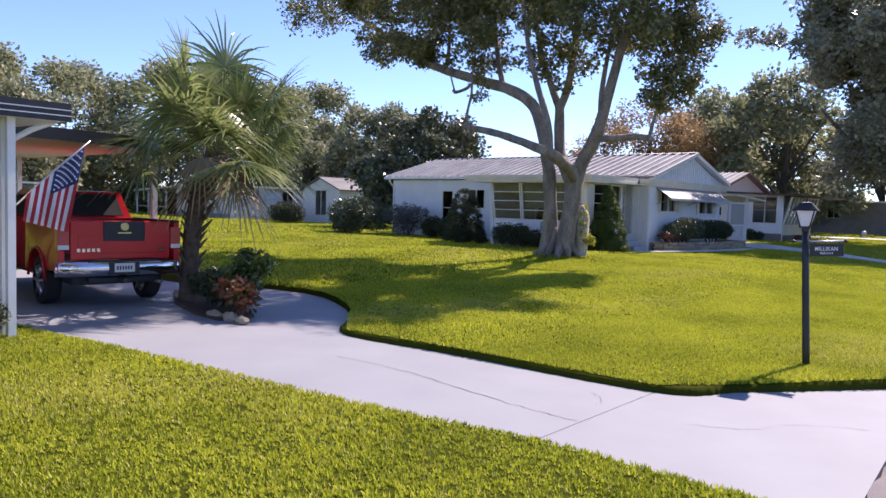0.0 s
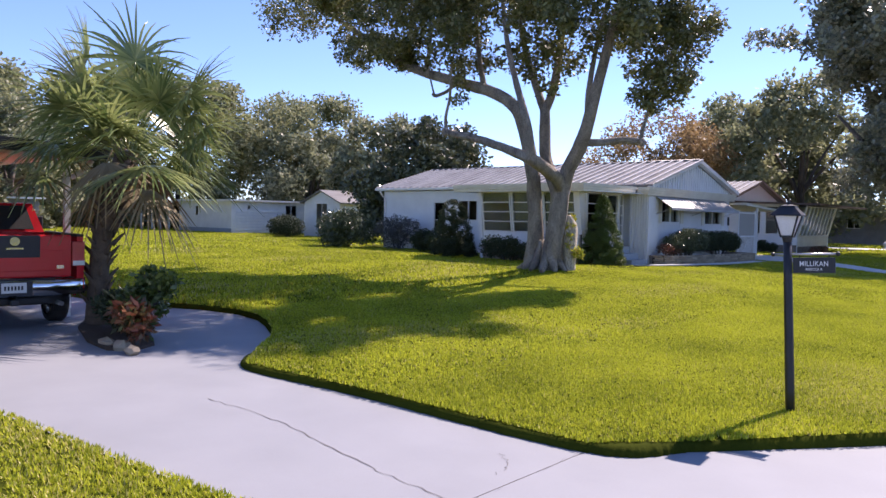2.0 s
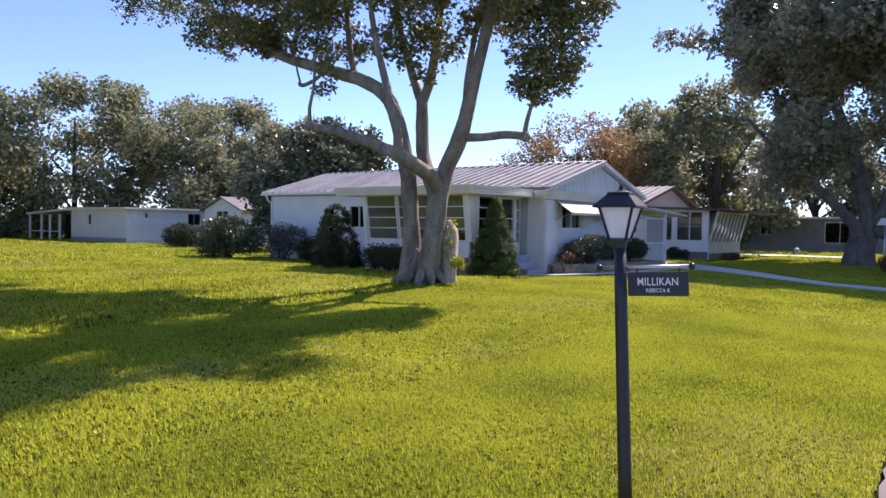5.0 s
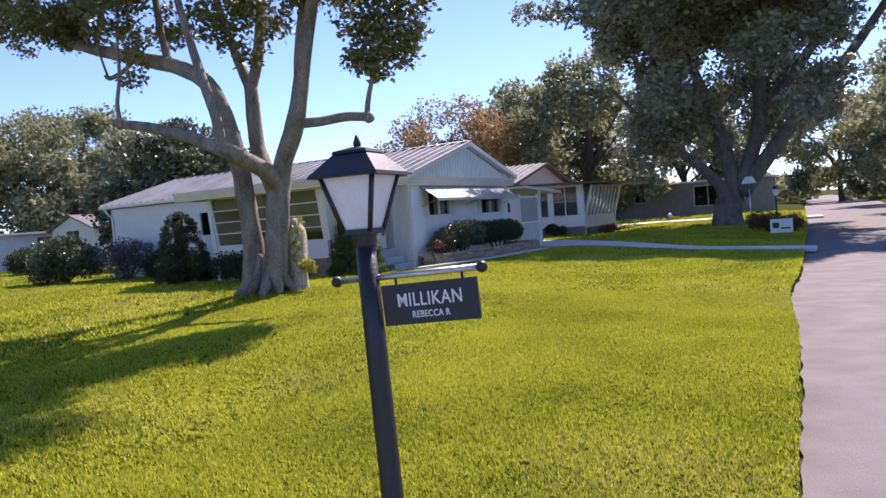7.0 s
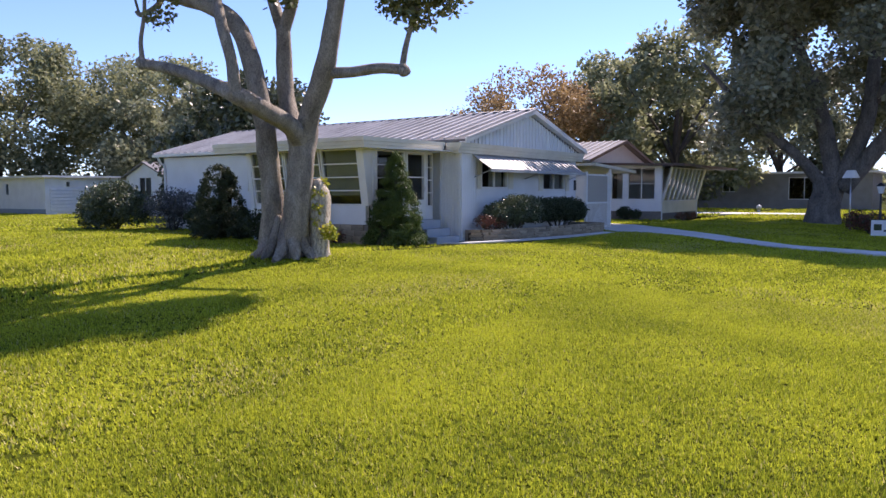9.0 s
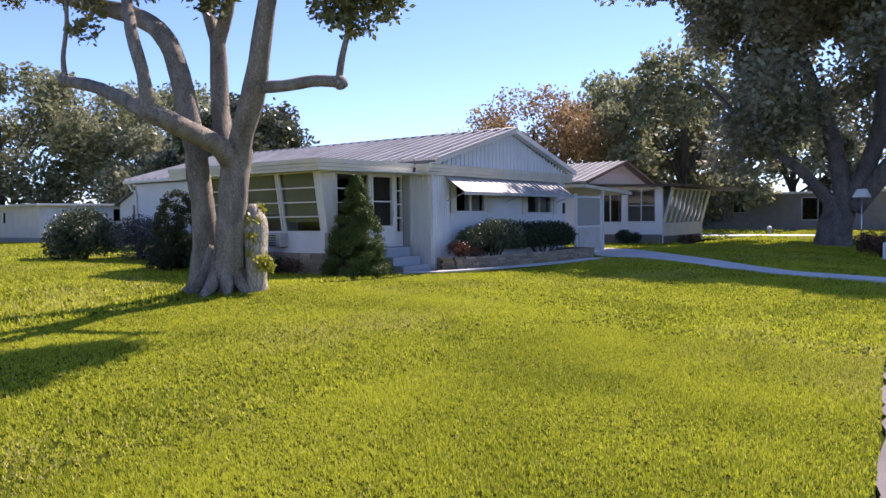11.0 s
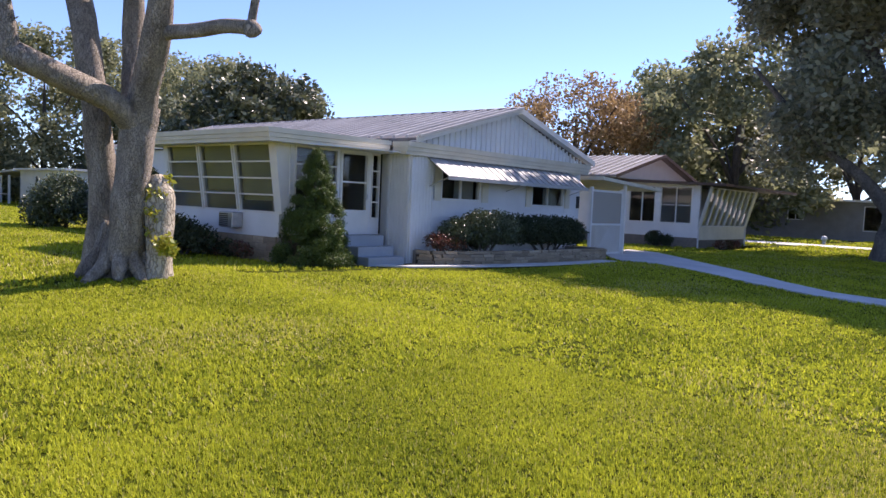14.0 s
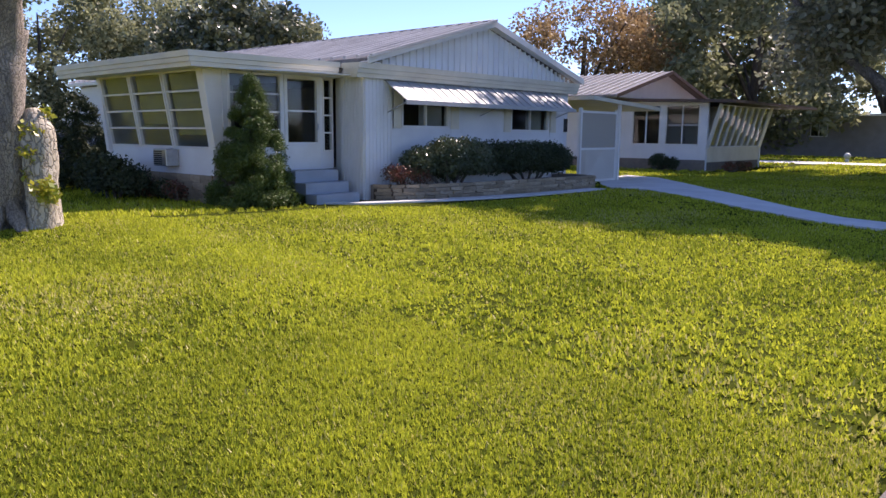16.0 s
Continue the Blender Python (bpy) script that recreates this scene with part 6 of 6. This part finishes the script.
for s in (-1, 1):
    bm = bmesh.new()
    slab(bm, [(TX - 2.4, TY + s * 0.885, 1.47), (TX - 3.9, TY + s * 0.885, 1.47), (TX - 3.5, TY + s * 0.735, 1.86), (TX - 2.5, TY + s * 0.735, 1.86)], 0.012)
    part("side_window", bm, M_RUBBER, cab)
    box_part("mirror", M_PLASTIC, truck, (TX - 3.75, TY + s * 0.95, 1.42, TX - 3.6, TY + s * 1.2, 1.68), bevel=0.02)
for x in (TX - 1.22, TX - 4.75):
    for s in (-1, 1):
        wheel(truck, x, TY + s * 0.83, 0.40, 0.26, M_STEEL)
box_part("underbody", M_PLASTIC, truck, (TX - 5.3, TY - 0.7, 0.38, TX - 0.3, TY + 0.7, 0.6))

truck.rotation_euler = (0, 0, radians(-7))
truck.location = (TX - 2.8 + 0.03, TY + 0.34, 0)

# ---- carport of the next house ----
carport = thing("carport", (-9, -5.7, 0), "white carport with black fascia and square posts", "carport")
bm = bmesh.new()
slab(bm, [(-7.4, -12, 2.90), (-7.4, -5.12, 2.90), (-10.6, -5.12, 2.92), (-10.6, -12, 2.92)], 0.16)
part("porch_roof", bm, M_WHITE, carport)
box_part("fascia", M_BLACK, carport, (-7.40, -12, 2.74, -7.36, -5.08, 2.96), "black roof edge")
box_part("fascia", M_BLACK, carport, (-10.6, -5.12, 2.74, -7.40, -5.08, 2.96))
for z in (2.80, 2.87):
    box_part("trim_line", M_TRIM, carport, (-7.362, -12, z, -7.354, -5.078, z + 0.012))
bm = bmesh.new()
slab(bm, [(-10.55, -6.5, 2.93), (-10.55, -1.55, 2.84), (-18, -1.55, 2.84), (-18, -6.5, 2.93)], 0.10)
part("roof_sheet", bm, M_WHITE, carport)
bm = bmesh.new()
slab(bm, [(-10.55, -5.12, 2.95), (-10.50, -5.12, 2.95), (-10.50, -1.5, 2.87), (-10.55, -1.5, 2.87)], 0.20)
part("fascia", bm, M_BLACK, carport)
for x, y in ((-7.75, -5.72), (-7.55, -5.72)):
    box_part("post", M_TRIM, carport, (x - 0.045, y - 0.045, 0, x + 0.045, y + 0.045, 2.74))
bm = bmesh.new()
tube(bm, [(-7.65, -5.7, 2.45), (-7.65, -5.45, 2.62), (-7.65, -5.2, 2.73)], [0.045, 0.05, 0.05], 4, 2)
part("brace", bm, M_TRIM, carport)
for x in (-11.0, -17.5):
    box_part("post", M_TRIM, carport, (x - 0.045, -2.08, 0, x + 0.045, -1.99, 2.74))
bm = bmesh.new()
tube(bm, [(-10.8, -1.7, 2.65), (-10.85, -1.85, 2.45), (-10.95, -2.0, 2.35)], [0.045, 0.045, 0.045], 6, 2)
part("downspout", bm, M_TRIM, carport)
box_part("house_wall", M_WHITE, carport, (-18, -12, 0, -10.6, -6.4, 2.75))
box_part("kerb", M_CONC, carport, (-8.6, -5.9, -0.02, -7.3, -5.45, 0.06), bevel=0.02)

# flag on a short pole fixed to the carport post
flag = thing("flag", (-7.5, -5.6, 1.2), "hanging red, white and blue striped flag with white stars", "flag")
bm = bmesh.new()
tube(bm, [(-7.62, -5.70, 1.62), (-7.4, -5.3, 2.1), (-7.28, -4.88, 2.52)], [0.013, 0.013, 0.011], 8, 1)
part("flag_pole", bm, M_STEEL, flag)
H0, H1, L0, L1 = Vector((-7.3, -4.94, 2.44)), Vector((-7.48, -5.56, 1.82)), Vector((-7.32, -5.15, 1.36)), Vector((-7.45, -5.62, 1.5))


def cloth_at(u, v):
    """A point of the cloth: u down the fly, v along the hoist from the top."""
    fold = 0.045 * math.sin(v * 17 + u * 2.5) * (0.25 + u)
    return H0.lerp(H1, v).lerp(L0.lerp(L1, v), u) + Vector((fold, -0.3 * fold, 0))


NU, NV = 26, 26
bm = bmesh.new()
gridv = []
for i in range(NU + 1):
    row = []
    for j in range(NV + 1):
        u, v = i / NU, j / NV  # u along the fly (downwards), v across from hoist top to bottom
        row.append(bm.verts.new(cloth_at(u, v)))
    gridv.append(row)
for i in range(NU):
    for j in range(NV):
        f = bm.faces.new((gridv[i][j], gridv[i + 1][j], gridv[i + 1][j + 1], gridv[i][j + 1]))
        f.smooth = True
        stripe = j * 13 // NV
        f.material_index = 2 if (i < NU * 0.4 and stripe < 7) else stripe % 2
cloth = part("cloth", bm, M_FLAGRED, flag)
cloth.data.materials.append(M_FLAGWHITE)
cloth.data.materials.append(M_FLAGBLUE)
bm = bmesh.new()
for a in range(9):
    for b in range(6 if a % 2 == 0 else 5):
        u, v = (a + 0.7) / 9.6 * 0.4, (b + 0.6 + 0.5 * (a % 2)) / 6.4 * 7 / 13
        c = cloth_at(u, v) + Vector((0.008, -0.004, 0))
        ring = []
        for k in range(10):
            r0, an = (0.017 if k % 2 == 0 else 0.008), k * 0.6283
            ring.append(bm.verts.new(c + Vector((0, math.cos(an), 0)) * r0 + Vector((0, 0, math.sin(an))) * r0))
        bm.faces.new(ring)
tagged(part("stars", bm, M_FLAGWHITE, flag), kind="stuff")

# ---- palm and plants in the driveway bed ----
bm = bmesh.new()
prism(bm, BED, 0.0, 0.05)
solid("planting_bed", bm, M_DIRT, "dark mulched planting bed beside the driveway", "planting bed", kind="structure")
PX, PY = -9.62, -2.1
QX, QY = PX + 0.35, PY + 0.3
palm = thing("palm_tree", (PX, PY, 0.05), "cabbage palm with shaggy trunk and fan fronds", "palm tree")
bm = bmesh.new()
tube(bm, [(PX, PY, -0.1), (PX, PY, 0.6), (PX + 0.08, PY + 0.06, 1.6), (QX, QY, 2.75)], [0.2, 0.15, 0.14, 0.16], 12, 4, 0.15)
part("trunk", bm, M_BOOT, palm)
rp = random.Random(17)
for k in range(54):
    z, a = 0.25 + 2.3 * k / 54, k * 2.4
    d = Vector((math.cos(a), math.sin(a), 0))
    w = max(0.0, (z - 0.9) / 1.85)
    c = Vector((PX + 0.35 * w, PY + 0.3 * w, 0))
    bm = bmesh.new()
    tube(bm, [c + d * 0.11 + Vector((0, 0, z)), c + d * 0.2 + Vector((0, 0, z + 0.1)), c + d * 0.3 + Vector((0, 0, z + 0.2))], [0.045, 0.03, 0.01], 5, 2)
    part("leaf_base", bm, M_BOOT, palm)


def frond(az, el, stalk, size, dry, seed):
    """A fan leaf: curved stalk, then many long drooping blades spread round its end."""
    r = random.Random(seed)
    d = Vector((math.cos(az), math.sin(az), 0))
    p0 = Vector((QX, QY, 2.65 + r.uniform(-0.15, 0.3))) + d * 0.1
    tip = p0 + d * stalk * math.cos(el) + Vector((0, 0, stalk * math.sin(el)))
    bm = bmesh.new()
    tube(bm, [p0, p0.lerp(tip, 0.5) + Vector((0, 0, 0.07)), tip], [0.022, 0.016, 0.012], 5, 3)
    ahead = (tip - p0).normalized()
    side = ahead.cross(Vector((0, 0, 1))).normalized()
    upw = side.cross(ahead)
    n = 30
    for k in range(n):
        t = (k / (n - 1) - 0.5) * 2
        ang = t * 2.05
        w = ahead * math.cos(ang) + side * math.sin(ang) + upw * (0.25 * math.cos(ang * 1.5))
        ln = size * (1.0 - 0.25 * abs(t)) * r.uniform(0.85, 1.1)
        sag = r.uniform(0.22, 0.5) * (1.6 if dry else 1.0)
        across = w.cross(upw)
        across = across.normalized() if across.length > 1e-4 else side
        prev = None
        for s in range(5):
            u = s / 4
            c = tip + w * ln * u + Vector((0, 0, -sag * ln * u * u))
            hw = 0.022 * (1 - 0.9 * abs(u - 0.35) / 0.65) + 0.002
            pair = (bm.verts.new(c - across * hw), bm.verts.new(c + across * hw))
            if prev:
                bm.faces.new((prev[0], prev[1], pair[1], pair[0]))
            prev = pair
    part("frond", bm, M_PALMDRY if dry else M_PALM, palm, "dry brown frond" if dry else "")


for k in range(42):
    el = (1.45, 1.1, 0.8, 0.5, 0.25, 0.0, -0.2)[k % 7]
    frond(k * 2.39996, el + rp.uniform(-0.12, 0.12), rp.uniform(0.8, 1.3), rp.uniform(1.0, 1.35), False, k)
for k in range(4):
    frond(k * 1.6 + 0.3, -0.9, 0.55, 0.9, True, 100 + k)
shrub("croton_plant", (-7.45, -2.55), "croton plant with red and green leaves in the bed", [(0, 0, 0.34, 0.26), (0.22, -0.05, 0.26, 0.22), (-0.22, 0.05, 0.34, 0.24)], 420, 0.15, M_CROTON, 51, 5, "plant", 0.4)
shrub("shrub", (-7.9, -2.2), "dark leafy shrub behind the croton", [(0, 0, 0.45, 0.36), (-0.5, 0.1, 0.35, 0.36), (0.3, 0.1, 0.72, 0.26), (0.0, 0.1, 0.8, 0.2)], 800, 0.13, M_BROADLEAF, 52, 4)
shrub("shrub", (-8.6, -2.2), "low dark shrub at the foot of the palm", [(0, 0, 0.3, 0.35), (0.5, -0.1, 0.25, 0.3), (-0.5, 0.1, 0.3, 0.3)], 1300, 0.09, M_HEDGE, 53, 4)
shrub("shrub", (-7.5, -6.0), "small green shrub at the foot of the carport post", [(0, 0, 0.3, 0.25), (0.1, -0.3, 0.25, 0.25)], 700, 0.06, M_HEDGE, 54, 3)
rk = random.Random(4)
for k in range(3):
    bm = bmesh.new()
    bmesh.ops.create_icosphere(bm, subdivisions=2, radius=1)
    sx, sy, sz2 = rk.uniform(0.12, 0.22), rk.uniform(0.08, 0.15), rk.uniform(0.05, 0.09)
    cx, cy = -7.0 - 0.36 * k, -2.78 + rk.uniform(-0.03, 0.03)
    for v in bm.verts:
        v.co = Vector((cx + v.co.x * sx, cy + v.co.y * sy, 0.05 + v.co.z * sz2)) + noise.noise_vector(v.co * 1.7 + Vector((k, 0, 0))) * 0.03
    rock = solid("edging_rock", bm, M_STONE_J, "rough pale rock edging the planting bed", "rock", "rocks round the bed")

# pale driveway of the second house
FAR_DRIVE = [(-18, 44.6), (-6.9, 45.2), (-4.6, 46.6), (-4.6, 48.4), (-18, 48.6)]
far_top = max(float(lawn_z(x, y)) for x, y in FAR_DRIVE) + 0.025
bm = bmesh.new()
prism(bm, FAR_DRIVE, -0.3, far_top)
solid("driveway", bm, M_WALK, "pale concrete driveway beside the far house", "driveway", kind="structure")

# ---- grass ----


def blades(seed, x0, x1, y0, y1, per_m2, length, width):
    g = np.random.default_rng(seed)
    n = int((x1 - x0) * (y1 - y0) * per_m2)
    tufts = max(1, n // 5)
    tx, ty = g.uniform(x0, x1, tufts), g.uniform(y0, y1, tufts)
    pick, spread = g.integers(0, tufts, n), 0.36 / math.sqrt(max(per_m2 / 5, 1))
    x, y = tx[pick] + g.normal(0, spread, n), ty[pick] + g.normal(0, spread, n)
    ok = ~inside(DRIVE, x, y, 0.015) & ((x < road_edge(y) - 0.015 + g.uniform(-0.03, 0.02, n)) | (x > road_edge(y) + 7.1)) & ~inside(WALK, x, y)
    for poly in ([(-15.3, 14.0), (-9.9, 14.0), (-8.8, 18), (-8.4, 23.6), (-10, 24.8), (-24, 24.8), (-24, 16.9), (-15.3, 16.9)], [(-9.3, 15.6), (-7.9, 16.5), (-7.9, 23), (-9.3, 23)], FAR_DRIVE):
        ok &= ~inside(poly, x, y)
    x, y = x[ok], y[ok]
    n = len(x)
    z = lawn_z(x, y) - 0.006
    a, tilt = g.uniform(0, 2 * np.pi, n), g.uniform(0.1, 0.95, n)
    ln = length * g.uniform(0.55, 1.25, n)
    patch = np.sin(x * 1.7 + 0.8 * np.sin(y * 1.3)) * np.sin(y * 2.1 + 0.9 * np.sin(x * 0.9))
    ln *= 1 + 0.18 * patch
    dx, dy = np.cos(a) * np.sin(tilt) * ln, np.sin(a) * np.sin(tilt) * ln
    tip = np.stack([x + dx, y + dy, z + np.cos(tilt) * ln], 1)
    px, py = -np.sin(a) * width * g.uniform(0.6, 1.2, n), np.cos(a) * width * g.uniform(0.6, 1.2, n)
    made = np.stack([np.stack([x - px, y - py, z], 1), np.stack([x + px, y + py, z], 1), tip], 1)
    drift = np.sin(0.9 * x + 1.1 * np.sin(0.6 * y + 1)) + np.sin(0.75 * y - 0.5 * x + 2.2 * np.sin(0.45 * x)) + 0.8 * np.sin(2.3 * x + 1.7 * y) * np.sin(1.9 * y - x)
    dry = g.uniform(0, 1, n) < np.clip(0.07 + 0.16 * (drift - 0.6), 0.05, 0.3)
    return made[~dry], made[dry]


fields = [blades(1, -3.2, 1.3, -2.2, 11, 11500, 0.04, 0.006), blades(2, -9.5, -3.2, -2.3, 12, 4300, 0.045, 0.0105), blades(3, -9, 1.2, 11, 20, 2000, 0.05, 0.015),
          blades(4, -26, -9.5, -0.2, 17, 650, 0.08, 0.024), blades(5, -9, 1.5, -9.5, -4.3, 4800, 0.042, 0.009), blades(6, -56, -26, -5, 34, 130, 0.1, 0.07), blades(10, -80, -56, -30, 34, 45, 0.12, 0.12), blades(11, -56, -10, 34, 60, 30, 0.12, 0.12), blades(12, -56, -14, -30, -5, 40, 0.12, 0.1), blades(13, 8.5, 16, -15, 40, 150, 0.08, 0.04), blades(7, -9, 1, 20, 36, 800, 0.055, 0.02), blades(8, -26, -9, 25, 34, 200, 0.08, 0.04), blades(9, -9, 1, 36, 62, 110, 0.1, 0.06)]
tagged(new("grass", faces_mesh("grass", np.concatenate([f[0] for f in fields]), 3, M_GRASS)), "thick mown yellow-green lawn grass", "grass", kind="stuff")
tagged(new("dry_grass", faces_mesh("dry_grass", np.concatenate([f[1] for f in fields]), 3, M_DRYGRASS)), "pale straw-coloured grass blades in patches", "grass", kind="stuff")
